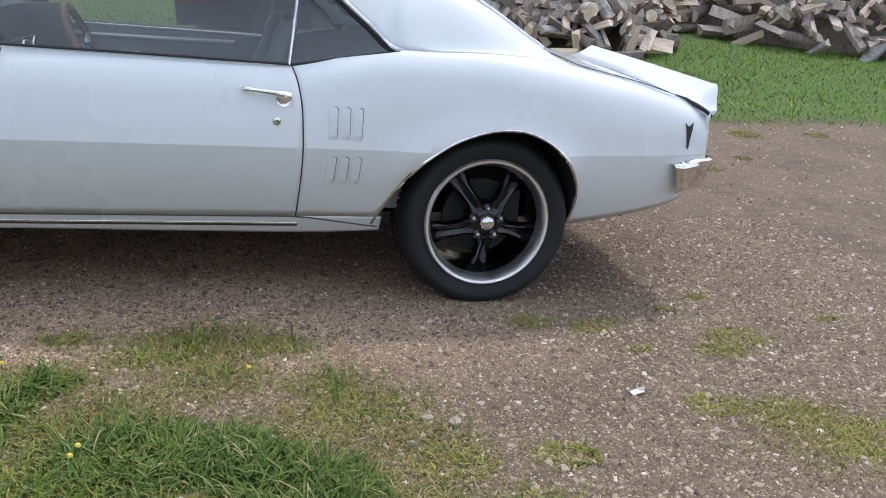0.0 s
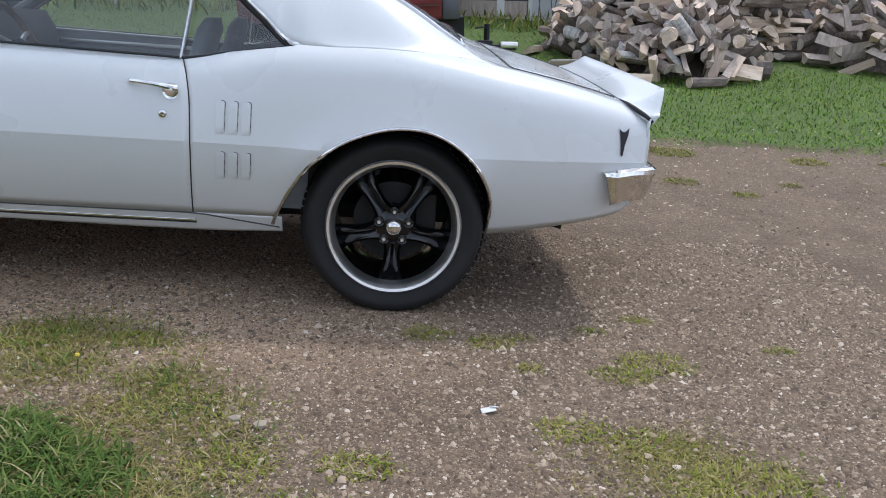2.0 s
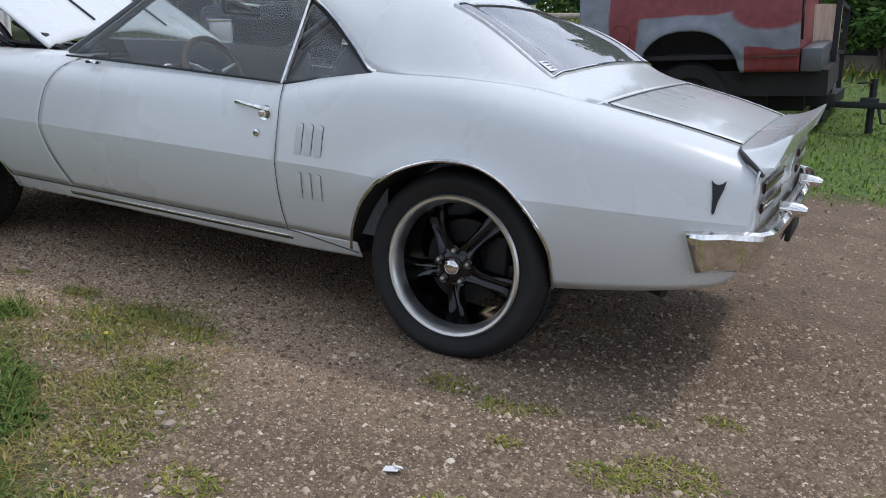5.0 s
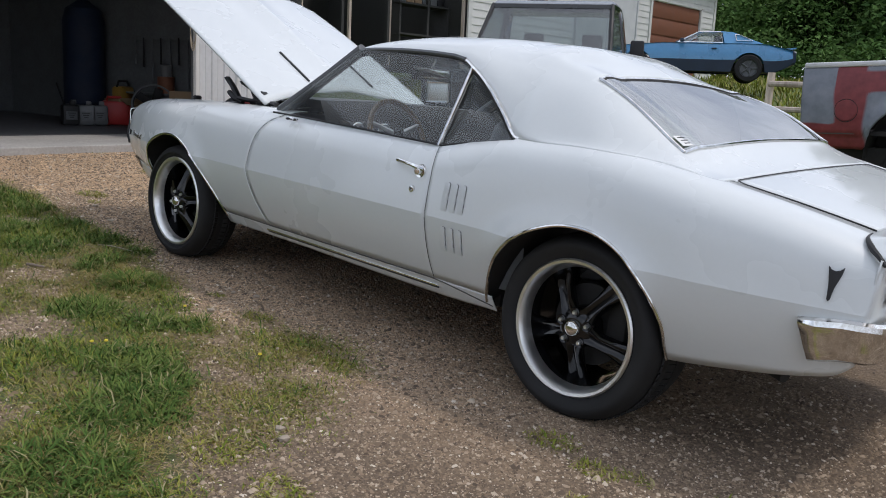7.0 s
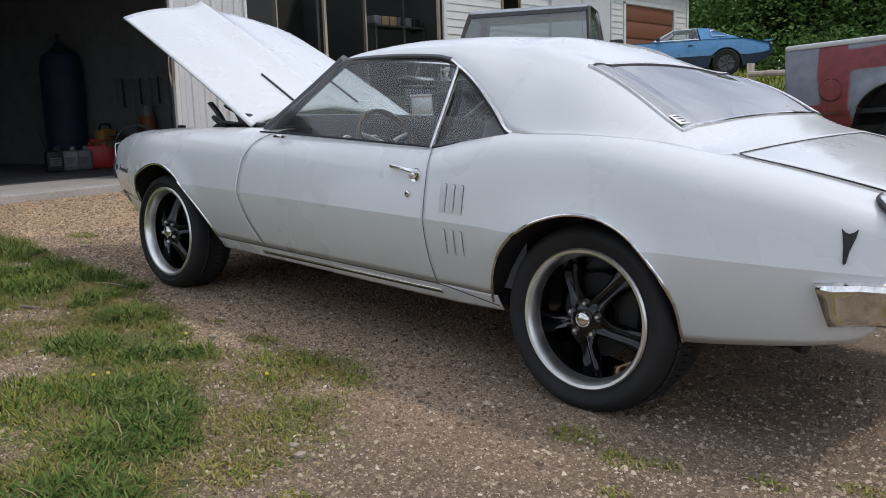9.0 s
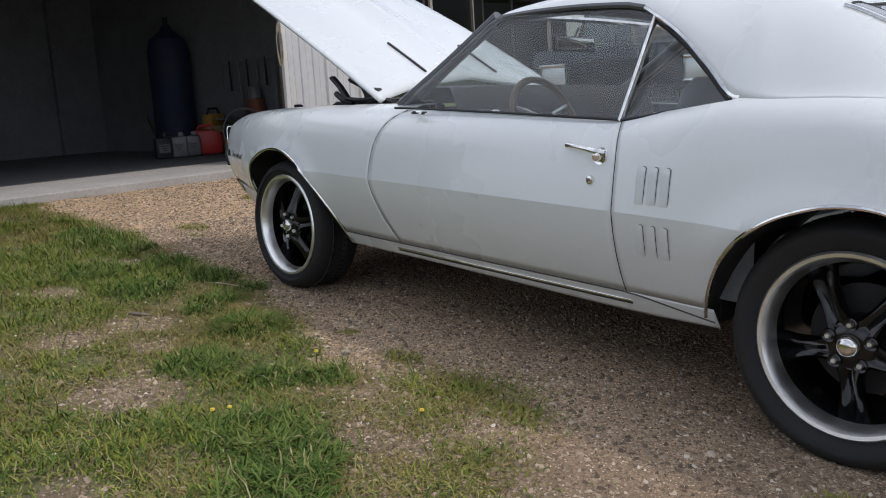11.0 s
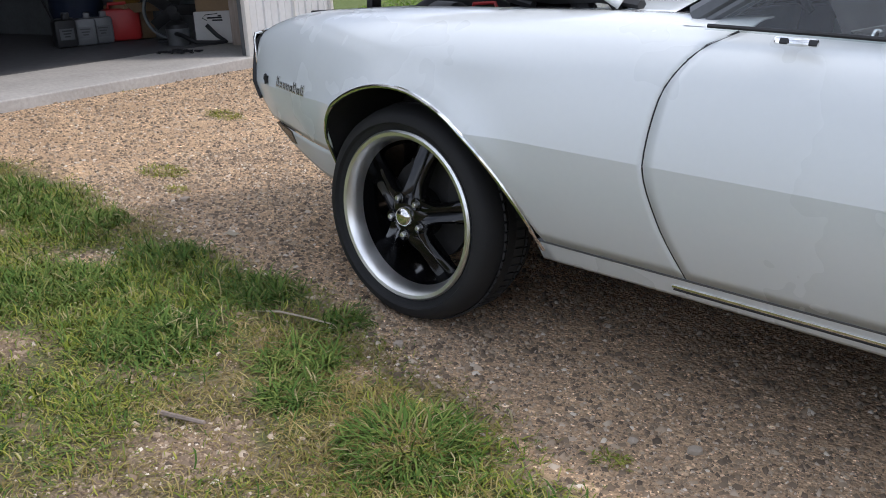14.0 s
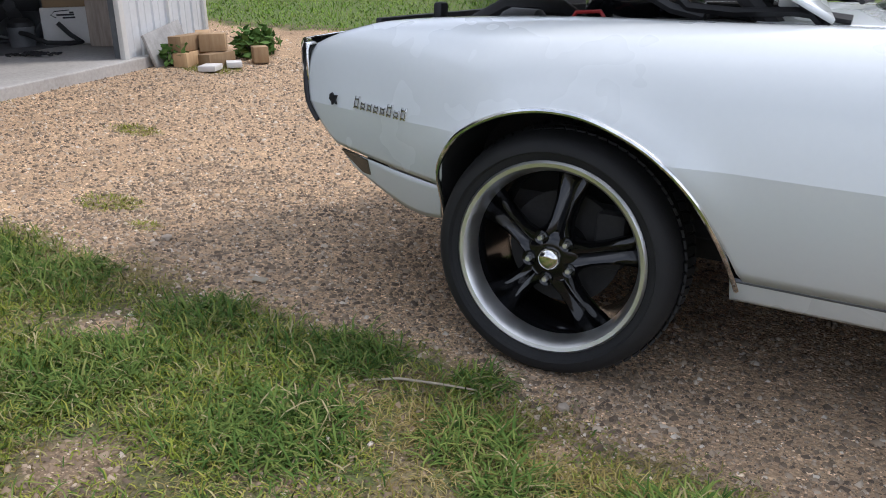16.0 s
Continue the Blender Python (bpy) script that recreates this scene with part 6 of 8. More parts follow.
t = thing("chain_heap", in_shed(-0.92, -0.02, 15), "heap of rusty chain on the slab", "chain")
r = random.Random(12)
bm = bmesh.new()
for k in range(60):
    a, d = r.uniform(0, 6.3), r.uniform(0, 0.16)
    pts = [(1.6 * d * math.cos(a) + 0.022 * math.cos(q), d * math.sin(a) + 0.013 * math.sin(q), 0.012 + 0.03 * r.random() * (1 - d / 0.16) + 0.006 * math.sin(q + a)) for q in span(0, 2 * math.pi, 8)]
    tube(pts, 0.005, 5, bm=bm, cap=False)
tagged(part("chain_links", bm, M_IRON, t), "tangled rusty links", kind="stuff")

t = thing("gas_cylinder", in_shed(-3.6, 0.98) @ Matrix.Scale(1.25, 4), "tall blue painted steel cylinder in the shed", "gas cylinder")
part("cylinder_body", lathe([(0, 0), (0.25, 0), (0.26, 0.03), (0.26, 1.30), (0.22, 1.45), (0.08, 1.55), (0.05, 1.62), (0, 1.62)], "z", 28), M_BLUEDRUM, t)
part("valve", tube([(0, 0, 1.60), (0, 0, 1.72)], 0.03, 8), M_IRON, t, "dull metal valve")
t = thing("chainsaw", in_shed(-2.85, 1.13, 12), "yellow and black chainsaw on a brown carton", "chainsaw")
part("motor_case", boxes(((0.20, 0.34, 0.20), (0, 0, 0.52), (0, 0, 0), 0.05)), M_YELLOW, t)
part("top_grip", tube([(0, -0.15, 0.60), (0, -0.10, 0.70), (0, 0.10, 0.70), (0, 0.15, 0.62)], 0.018, 8), M_DARK, t)
part("guide_bar", boxes(((0.012, 0.35, 0.07), (0.06, 0.32, 0.52), (0, 0, 0), 0.004)), M_IRON, t)
t = thing("wall_shelf", SHED @ pose(-2.0, 1.22, 0.62), "dark wooden shelf on the shed wall", "shelf")
part("shelf_board", boxes(((1.6, 0.24, 0.03), (0, 0, 0), (0, 0, 0), 0.004)), M_INNER, t)
for x in (-0.7, 0.7):
    part("shelf_leg", boxes(((0.05, 0.05, 0.60), (x, 0.06, -0.29))), M_INNER, t, "", False)
t = thing("paint_tin", SHED @ pose(-1.90, 1.18, 0.637), "dark red tin standing on the shelf", "tin")
part("tin_body", lathe([(0, 0), (0.13, 0), (0.13, 0.24), (0.135, 0.25), (0.12, 0.26), (0, 0.26)], "z", 24), M_RUST, t)
t = thing("glass_jar", in_shed(-1.9, -0.55), "clear jar standing on the tin", "jar")
t.matrix_world = SHED @ pose(-1.90, 1.18, 0.899)
part("tin_body", lathe([(0, 0), (0.09, 0), (0.09, 0.16), (0.095, 0.17), (0.08, 0.18), (0, 0.18)], "z", 24), M_GREYPLASTIC, t)
t = thing("wooden_crate", in_shed(-0.72, 1.05), "rough wooden crate in the shed corner", "crate")
part("crate_body", boxes(((0.4, 0.5, 0.62), (0, 0, 0.31), (0, 0, 0), 0.01)), M_GREYWOOD, t)
jug(SHED @ pose(-0.70, 1.05, 0.672, 0, 0, 15), M_BLUEDRUM, "blue plastic jug on the crate")
t = thing("tool_rack", SHED @ pose(-1.3, 1.30, 1.2), "tools and coiled cords hung on dark boards", "tool rack")
part("rail", boxes(((1.8, 0.03, 0.06), (-0.6, 0, 0.3))), M_INNER, t, "", False)
for k in range(9):
    x = 0.2 - 0.2 * k
    r2 = random.Random(k)
    l = r2.uniform(0.3, 0.8)
    part("hung_tool", tube([(x, -0.04, 0.3), (x + 0.02, -0.05, 0.3 - l)], [0.012, 0.02], 6), M_IRON if k % 2 else M_INNER, t)
t = thing("rope_coil", SHED @ pose(0.03, -0.07, 1.55), "pale cord hung in loops by the opening", "rope")
bm = bmesh.new()
for k in range(4):
    tube([(0.02 * k, 0.05 * math.cos(a) - 0.02 * k, 0.22 * math.sin(a) - 0.03 * k) for a in span(0, 2 * math.pi, 22)], 0.006, 6, bm=bm, cap=False)
part("cord", bm, M_ROPE, t)
t = thing("work_bench", in_shed(-5.3, -3.5), "dark cluttered bench at the back of the shed", "bench")
part("bench_top", boxes(((0.7, 3.0, 0.06), (0, 0, 0.9), (0, 0, 0), 0.01)), M_INNER, t)
for x in (-0.3, 0.3):
    for y in (-1.4, 1.4):
        part("leg", boxes(((0.08, 0.08, 0.88), (x, y, 0.44))), M_INNER, t, "", False)
r = random.Random(3)
for k in range(7):
    b = thing("storage_bin", SHED @ pose(-5.3 + r.uniform(-0.2, 0.2), -4.8 + 0.4 * k, 0.966), "dim plastic bin on the bench", "bin", "bins on the bench")
    part("bin_body", boxes(((0.3, 0.28, r.uniform(0.15, 0.4)), (0, 0, 0.1), (0, 0, r.uniform(-10, 10)), 0.02)), r.choice([M_IRON, M_GREYPLASTIC, M_RUST, M_BLUEDRUM]), b)
# ---- sawn blocks by the shed corner ----


def block(name, size, x, y, z, rot, mat, label, group=""):
    t = part(name, boxes((size, (0, 0, 0), (0, 0, 0), 0.006)), mat, None, "", True, 30, matrix=SHED @ pose(x, y, z, *rot))
    return tagged(t, label, "timber", group)


LOW = -0.085  # the yard lies a little below the slab
for size, x, y, z, rot, label in (
    ((0.14, 0.42, 0.14), 0.36, 0.50, 0.07, (0, 0, 4), "short sawn timber beam beside the shed"),
    ((0.14, 0.36, 0.12), 0.60, 0.56, 0.06, (0, 0, -12), "short sawn timber block on gravel"),
    ((0.14, 0.40, 0.14), 0.34, 0.52, 0.215, (0, 0, -6), "sawn timber beam stacked on another"),
    ((0.24, 0.16, 0.16), 0.52, 0.66, 0.205, (0, 0, 22), "orange-brown timber block on top of the heap"),
    ((0.14, 0.28, 0.14), 0.28, 0.90, 0.19, (12, 0, 30), "sawn timber block leaning on the heap"),
    ((0.14, 0.30, 0.12), 0.24, 0.92, 0.06, (0, 0, -20), "sawn timber block under the heap"),
    ((0.14, 0.17, 0.15), 0.90, 0.84, 0.075, (0, 0, 35), "small timber offcut apart in the weeds"),
):
    block("timber_block", size, x, y, z + LOW, rot, M_LUMBER, label, "timber blocks")
block("paving_slab", (0.16, 0.22, 0.05), 0.68, 0.28, 0.02 + LOW, (0, 0, 10), M_CARD, "small pale concrete slab on gravel", "pale slabs")
block("paving_slab", (0.14, 0.20, 0.05), 0.78, 0.54, 0.02 + LOW, (0, 0, 30), M_CARD, "small pale concrete slab on gravel", "pale slabs")
block("leaning_board", (0.03, 0.66, 0.36), 0.13, 0.52, 0.18 + LOW, (8, -16, 0), M_BOARD, "weathered grey board leaning on the shed")

# ---- long white outbuilding with the open bay ----
BARN = pose(-10.2, 6.6, land(-10.2, 12.0) + 0.40, 0, 0, 0)


def clapboard(y0, y1, z0, z1, holes=(), pitch=0.17, x=0.0):
    """Lapped boards, one after another up the wall, broken by openings (y0, y1, z0, z1)."""
    bm = bmesh.new()
    z = z0
    while z < z1 - 0.01:
        top = min(z + pitch, z1)
        cuts = sorted((a, b) for a, b, c, d in holes if c < z + pitch * 0.5 < d)
        y = y0
        for a, b in cuts + [(y1, y1)]:
            if a > y:
                grid([[(x + 0.022, y, z), (x + 0.004, y, top), ], [(x + 0.022, a, z), (x + 0.004, a, top)]], bm=bm)
                grid([[(x, y, z), (x + 0.022, y, z)], [(x, a, z), (x + 0.022, a, z)]], bm=bm)
            y = max(y, b)
        z += pitch
    bmesh.ops.recalc_face_normals(bm, faces=bm.faces)
    return bm


def build_barn():
    st = "structure"
    h = 3.1
    holes = [(12.4, 15.3, 0.0, 2.4), (8.7, 11.6, 0.0, 2.75), (6.75, 7.45, 1.6, 2.45)]
    w = part("wall_barn", clapboard(4.7, 16.2, 0.0, h, holes), M_WHITEWOOD, None, "", False, matrix=BARN)
    tagged(w, "white lapped wooden siding on the outbuilding", "wall", kind=st)
    part("corner_board", boxes(((0.05, 0.12, h), (0.02, 4.7, h / 2)), ((0.05, 0.12, h), (0.02, 16.2, h / 2))), M_WHITEWOOD, w, "", False)
    g = part("garage_door", boxes(((0.04, 2.9, 2.4), (-0.05, 13.85, 1.2))), M_RUST, w, "rust-brown panelled garage door", False)
    for k in range(5):
        part("door_panel", boxes(((0.03, 2.84, 0.43), (-0.02, 13.85, 0.24 + 0.48 * k), (0, 0, 0), 0.01)), M_RUST, g)
    part("door_frame", boxes(((0.06, 0.10, 2.45), (0.02, 12.36, 1.22)), ((0.06, 0.10, 2.45), (0.02, 15.34, 1.22)), ((0.06, 3.08, 0.10), (0.02, 13.85, 2.45))), M_WHITEWOOD, w, "", False)
    d = part("sliding_door", boxes(((0.05, 2.9, 2.75), (0.03, 10.15, 1.375))), M_SIDING, w, "white sheet metal sliding door", False)
    for y in (8.72, 10.15, 11.58):
        part("door_batten", boxes(((0.03, 0.05, 2.75), (0.07, y, 1.375))), M_SIDING, d, "", False)
    wn = part("window_frame", boxes(((0.05, 0.06, 0.9), (0.02, 6.75, 2.02)), ((0.05, 0.06, 0.9), (0.02, 7.45, 2.02)), ((0.05, 0.76, 0.06), (0.02, 7.1, 2.47)), ((0.05, 0.76, 0.06), (0.02, 7.1, 1.6))), M_BROWNCARD, w, "brown window frame", False)
    part("pane", boxes(((0.01, 0.66, 0.86), (-0.02, 7.1, 2.03))), M_BLACK, wn, "dark window pane", False)
    inn = part("wall_barn_back", boxes(((0.1, 16.2, h), (-5.0, 8.1, h / 2)), ((5.0, 0.1, h), (-2.5, 16.15, h / 2)), ((5.0, 0.1, h), (-2.5, 0.05, h / 2))), M_BAYDARK, None, "", False, matrix=BARN)
    tagged(inn, "dark inner walls of the outbuilding", "wall", kind=st)
    part("partition", boxes(((4.9, 0.08, h), (-2.5, 4.74, h / 2))), M_BAYDARK, inn, "", False)
    for k, y in enumerate((0.15, 1.35, 1.75, 2.35, 2.62, 4.0, 4.62)):
        part("post", boxes(((0.06, 0.06, h), (-0.1 - 0.25 * (k % 3), y, h / 2))), M_BAYDARK if k % 2 else M_GREYWOOD, inn, "", False)
    part("header_beam", boxes(((0.1, 4.7, 0.16), (-0.05, 2.35, h - 0.25)), ((0.08, 4.7, 0.10), (-0.3, 2.35, h - 0.75))), M_GREYWOOD, inn, "", False)
    rf = part("barn_roof", boxes(((4.0, 17.2, 0.06), (-1.55, 8.1, h + 0.70), (0, 22, 0)), ((0.03, 17.2, 0.16), (0.32, 8.1, h + 0.02))), M_ROOFTIN, None, "", False, matrix=BARN)
    tagged(rf, "grey sheet metal roof with a thin fascia", "roof", kind=st)
    for k in range(28):
        part("roof_rib", boxes(((4.0, 0.03, 0.03), (-1.55, -0.3 + 0.62 * k, h + 0.745), (0, 22, 0))), M_ROOFTIN, rf, "", False)
    sh = thing("cluttered_shelf", BARN @ pose(-0.8, 3.9, 0.0), "grey shelf with odds and ends in the open bay", "shelf")
    part("board", boxes(((0.5, 1.6, 0.04), (0, 0, 0.7)), ((0.5, 1.6, 0.04), (0, 0, 1.35))), M_BAYDARK, sh, "", False)
    for y in (-0.75, 0.75):
        part("upright", boxes(((0.45, 0.05, 1.4), (0, y, 0.7))), M_BAYDARK, sh, "", False)
    r = random.Random(8)
    for k in range(6):
        bx = part("small_box", boxes(((0.25, 0.2, 0.2), (0, 0, 0.1), (0, 0, 0), 0.01)), r.choice([M_GREYPLASTIC, M_BROWNCARD, M_IRON]), None, matrix=BARN @ pose(-0.8, 3.3 + 0.24 * k, 1.372))
        tagged(bx, "dusty box on the shelf in the bay", "box", "boxes on the shelf")


build_barn()

# ---- dark shed behind the firewood ----
HUT = pose(1.45, 11.2, land(4.2, 11.0) - 0.12, 0, 0, 0)


def build_hut():
    st = "structure"
    h = 3.0
    bm = bmesh.new()
    z = 0.45
    k = 0
    w = thing("wall_hut", HUT, "dark blue-grey lapped siding of the small shed", "wall", kind=st)
    part("core", boxes(((6.6, 0.10, h), (3.3, 0.08, h / 2))), M_NAVY, w, "", False)
    while z < h:
        for a, b in ((0.0, 1.90), (2.02, 2.44), (3.46, 3.86), (3.98, 6.6)):
            bm = grid([[(a, -0.006, z + 0.19), (a, 0.02, z + 0.19)], [(b, -0.006, z + 0.19), (b, 0.02, z + 0.19)]])
            grid([[(a, -0.032, z), (a, -0.006, z + 0.19)], [(b, -0.032, z), (b, -0.006, z + 0.19)]], bm=bm)
            grid([[(a, 0.02, z), (a, -0.032, z)], [(b, 0.02, z), (b, -0.032, z)]], bm=bm)
            bmesh.ops.recalc_face_normals(bm, faces=bm.faces)
            part("siding_board", bm, M_NAVY, w, "", False)
        z += 0.19
    for x, wd in ((1.96, 0.13), (2.47, 0.07), (3.43, 0.07), (3.92, 0.13)):
        part("trim_board", boxes(((wd, 0.05, h - 0.2 if wd > 0.1 else h), (x, -0.03, h / 2 + 0.1))), M_WHITEWOOD, w, "white trim board", False)
    d = part("hut_door", boxes(((0.90, 0.05, 2.45), (2.95, -0.02, 1.27), (0, 0, 0), 0.006)), M_SIDING, w, "plain pale blue-white door")
    part("door_handle", tube([(2.60, -0.05, 1.72), (2.60, -0.08, 1.74), (2.60, -0.08, 1.86), (2.60, -0.05, 1.88)], 0.008, 6), M_IRON, d, "dark pull handle")
    part("footing", boxes(((2.4, 0.06, 0.42), (1.22, -0.02, 0.25)), ((3.1, 0.06, 0.42), (5.02, -0.02, 0.25))), M_GREYWOOD, w, "weathered boards at the foot", False)
    part("small_window", boxes(((0.07, 0.04, 0.42), (0.9, -0.04, 1.75))), M_WHITEWOOD, w, "", False)
    ends = part("wall_hut_side", boxes(((0.1, 4.0, h), (0.05, 2.1, h / 2)), ((0.1, 4.0, h), (6.55, 2.1, h / 2)), ((6.6, 0.1, h), (3.3, 4.1, h / 2))), M_NAVY, None, "", False, matrix=HUT)
    tagged(ends, "dark side walls of the small shed", "wall", kind=st)
    rf = part("hut_roof", boxes(((7.2, 2.6, 0.08), (3.3, 0.85, h + 0.35), (16, 0, 0)), ((7.2, 2.6, 0.08), (3.3, 3.3, h + 0.35), (-16, 0, 0))), M_ROOFTIN, None, "", False, matrix=HUT)
    tagged(rf, "grey roof of the small shed", "roof", kind=st)


build_hut()

# ---- firewood ----


def log_mesh(kind, seed):
    r = random.Random(seed)
    L = r.uniform(0.40, 0.54)
    bm = bmesh.new()
    n = 10
    if kind == "round":
        R = r.uniform(0.055, 0.085)
        ring = [(R * r.uniform(0.92, 1.06) * math.cos(2 * math.pi * k / n), R * r.uniform(0.92, 1.06) * math.sin(2 * math.pi * k / n), 1) for k in range(n)]
    else:
        R = r.uniform(0.075, 0.125)
        a0, a1 = 0.0, radians(r.choice([75, 95, 120, 170]))
        m = 5
        ring = [(R * math.cos(lerp(a0, a1, k / m)), R * math.sin(lerp(a0, a1, k / m)), 1) for k in range(m + 1)] + [(r.uniform(-0.01, 0.02), r.uniform(-0.01, 0.02), 0)]
        cx, cy = sum(p[0] for p in ring) / len(ring), sum(p[1] for p in ring) / len(ring)
        ring = [(p[0] - cx, p[1] - cy, p[2]) for p in ring]
    rows = []
    for t in (-0.5, 0.0, 0.5):
        j = r.uniform(0.92, 1.05)
        rows.append([bm.verts.new((p[0] * j + 0.006 * r.uniform(-1, 1), p[1] * j + 0.006 * r.uniform(-1, 1), t * L + (0.015 * r.uniform(-1, 1) if t else 0))) for p in ring])
    N = len(ring)
    for i in range(2):
        for k in range(N):
            f = bm.faces.new([rows[i][k], rows[i][(k + 1) % N], rows[i + 1][(k + 1) % N], rows[i + 1][k]])
            f.material_index = 0 if ring[k][2] and ring[(k + 1) % N][2] else 1
    for q in (rows[0], rows[2]):
        bm.faces.new(q).material_index = 1
    bmesh.ops.recalc_face_normals(bm, faces=bm.faces)
    bark, cut = r.choice([(M_BARK, M_SPLIT), (M_BARK, M_GREYWOOD), (M_BIRCH, M_SPLIT), (M_BARK, M_SPLIT)])
    return finish("log", bm, [bark, cut], False)


LOGS = [log_mesh("round" if k % 8 == 0 else "split", 40 + k) for k in range(16)]


def firewood_pile(name, x, y, rx, ry, height, count, seed, label, lean=1.0):
    base = thing(name, site(x, y), label, "firewood")
    r = random.Random(seed)
    inv = base.matrix_world.inverted()
    for k in range(count):
        while True:
            a, b = r.uniform(-1, 1), r.uniform(-1, 1)
            if a * a + b * b < 1:
                break
        px, py = x + a * rx, y + b * ry
        dome = (1 - (a * a + b * b)) ** 0.75 * height
        z = land(px, py) + 0.04 + dome * (1 - 0.10 * r.random())
        tilt = r.gauss(90, 34)
        m = Matrix.Translation((px, py, z)) @ Euler((radians(tilt), radians(r.uniform(-25, 25)), radians(r.uniform(0, 360)))).to_matrix().to_4x4() @ Matrix.Rotation(r.uniform(0, 6.28), 4, "Z")
        ob = new("log", LOGS[r.randrange(len(LOGS))])
        ob.parent = base
        ob.matrix_local = inv @ m
    # logs deeper in the heap, seen only through the gaps
    bm = bmesh.new()
    for k in range(int(count * 2.0)):
        a, b = r.uniform(-1, 1), r.uniform(-1, 1)
        if a * a + b * b > 0.98:
            continue
        px, py = x + a * rx, y + b * ry
        z = land(px, py) + 0.02 + (1 - (a * a + b * b)) ** 0.75 * height * r.uniform(0.72, 0.93)
        m = Matrix.Translation((px, py, z)) @ Euler((radians(r.gauss(90, 20)), 0, radians(r.uniform(0, 360)))).to_matrix().to_4x4() @ Matrix.Rotation(r.uniform(0, 6.28), 4, "Z")
        n0 = len(bm.verts)
        bm.from_mesh(LOGS[r.randrange(len(LOGS))])
        bm.verts.ensure_lookup_table()
        bmesh.ops.transform(bm, matrix=inv @ m, verts=bm.verts[n0:])
    tagged(part("heap_filling", bm, [M_BARK, M_GREYWOOD], base, "", False), "split logs deeper in the heap", kind="stuff")
    # added solid core, so that no light shows through the heap
    rows = []
    for i in range(7):
        q = i / 6
        rows.append([inv @ Vector((x + rx * 0.80 * (1 - q) * math.cos(t), y + ry * 0.80 * (1 - q) * math.sin(t), land(x + rx * 0.9 * (1 - q) * math.cos(t), y + ry * 0.9 * (1 - q) * math.sin(t)) - 0.08 + (1 - (1 - q) ** 2) ** 0.75 * (height - 0.42))) for t in [2 * math.pi * k / 24 for k in range(24)]])
    bm = grid(rows, close_v=True)
    bmesh.ops.recalc_face_normals(bm, faces=bm.faces)
    part("heap_core", bm, M_BARK, base, "solid dark core added inside the heap")
    return base


def log_row(x, y, length, height, seed, label):
    """Stacked cord: logs lie side by side with their ends to the yard."""
    base = thing("firewood_stack", site(x, y), label, "firewood", "stacked cords")
    r = random.Random(seed)
    z = 0.06
    while z < height:
        px = -length / 2 + r.uniform(0, 0.06)
        while px < length / 2:
            ob = new("log", LOGS[r.randrange(len(LOGS))])
            ob.parent = base
            ob.matrix_local = pose(px, r.uniform(-0.05, 0.05), z, 90 + r.uniform(-5, 5), r.uniform(0, 360), r.uniform(-6, 6) + (90 if r.random() < 0.55 else 0))
            px += r.uniform(0.13, 0.19)
        z += 0.115
    part("stack_core", boxes(((length - 0.08, 0.16, height - 0.08), (0, 0.10, height / 2 - 0.04))), M_BARK, base, "", False)


firewood_pile("firewood_heap", 4.86, 7.45, 1.2, 1.85, 1.12, 230, 5, "loose heap of split and round firewood on grass")
firewood_pile("firewood_heap", 9.6, 8.5, 2.5, 2.15, 1.6, 300, 6, "wide loose heap of split birch firewood on grass")
log_row(6.14, 8.15, 0.52, 1.6, 7, "tall stacked cord of split firewood")
log_row(6.82, 8.05, 0.55, 1.6, 8, "tall stacked cord of round and split firewood")
for k, (x, y, rz, ry) in enumerate(((3.55, 6.3, 20, 4), (4.1, 5.5, -10, 0), (4.95, 5.5, 20, 3), (3.3, 7.2, 60, 0), (5.35, 5.95, -15, 5), (5.6, 6.1, 5, 2))):
    ob = new("stray_log", LOGS[(3 * k + 2) % 16])
    ob.matrix_world = site(x, y, 0, 0.07) @ pose(0, 0, 0, 90, 0, 90 + rz)
    tagged(ob, "stray piece of firewood lying in the grass", "log", "stray logs")

bm = boxes(((0.72, 0.02, 0.46), (0, 0, 0), (25, 8, 0), 0.004))
ob = part("plywood_sheet", bm, M_SPLIT, None, "", matrix=pose(4.70, 9.05, 1.13, 0, 0, 5))
tagged(ob, "old brown plywood sheet leaning in the firewood", "plywood")

# ---- dark pickup behind the coupe, its front towards the yard ----


def loft(sections, close=True):
    """A closed body over rings of points."""
    bm = grid(sections, close_v=True)
    bm.verts.ensure_lookup_table()
    n = len(sections[0])
    if close:
        bm.faces.new([bm.verts[i] for i in range(n)])
        bm.faces.new([bm.verts[len(bm.verts) - n + i] for i in range(n)])
    bmesh.ops.recalc_face_normals(bm, faces=bm.faces)
    return bm


def rounded(x, w, z0, z1, r=0.06, top=1.0):
    """A ring across a vehicle at x: half width w, from z0 to z1, narrower at the top by the factor."""
    wt = w * top
    return [(x, -w + r, z0), (x, w - r, z0), (x, w, z0 + r), (x, w, lerp(z0, z1, 0.55)), (x, wt, z1 - r), (x, wt - r, z1), (x, -wt + r, z1), (x, -wt, z1 - r), (x, -w, lerp(z0, z1, 0.55)), (x, -w, z0 + r)]


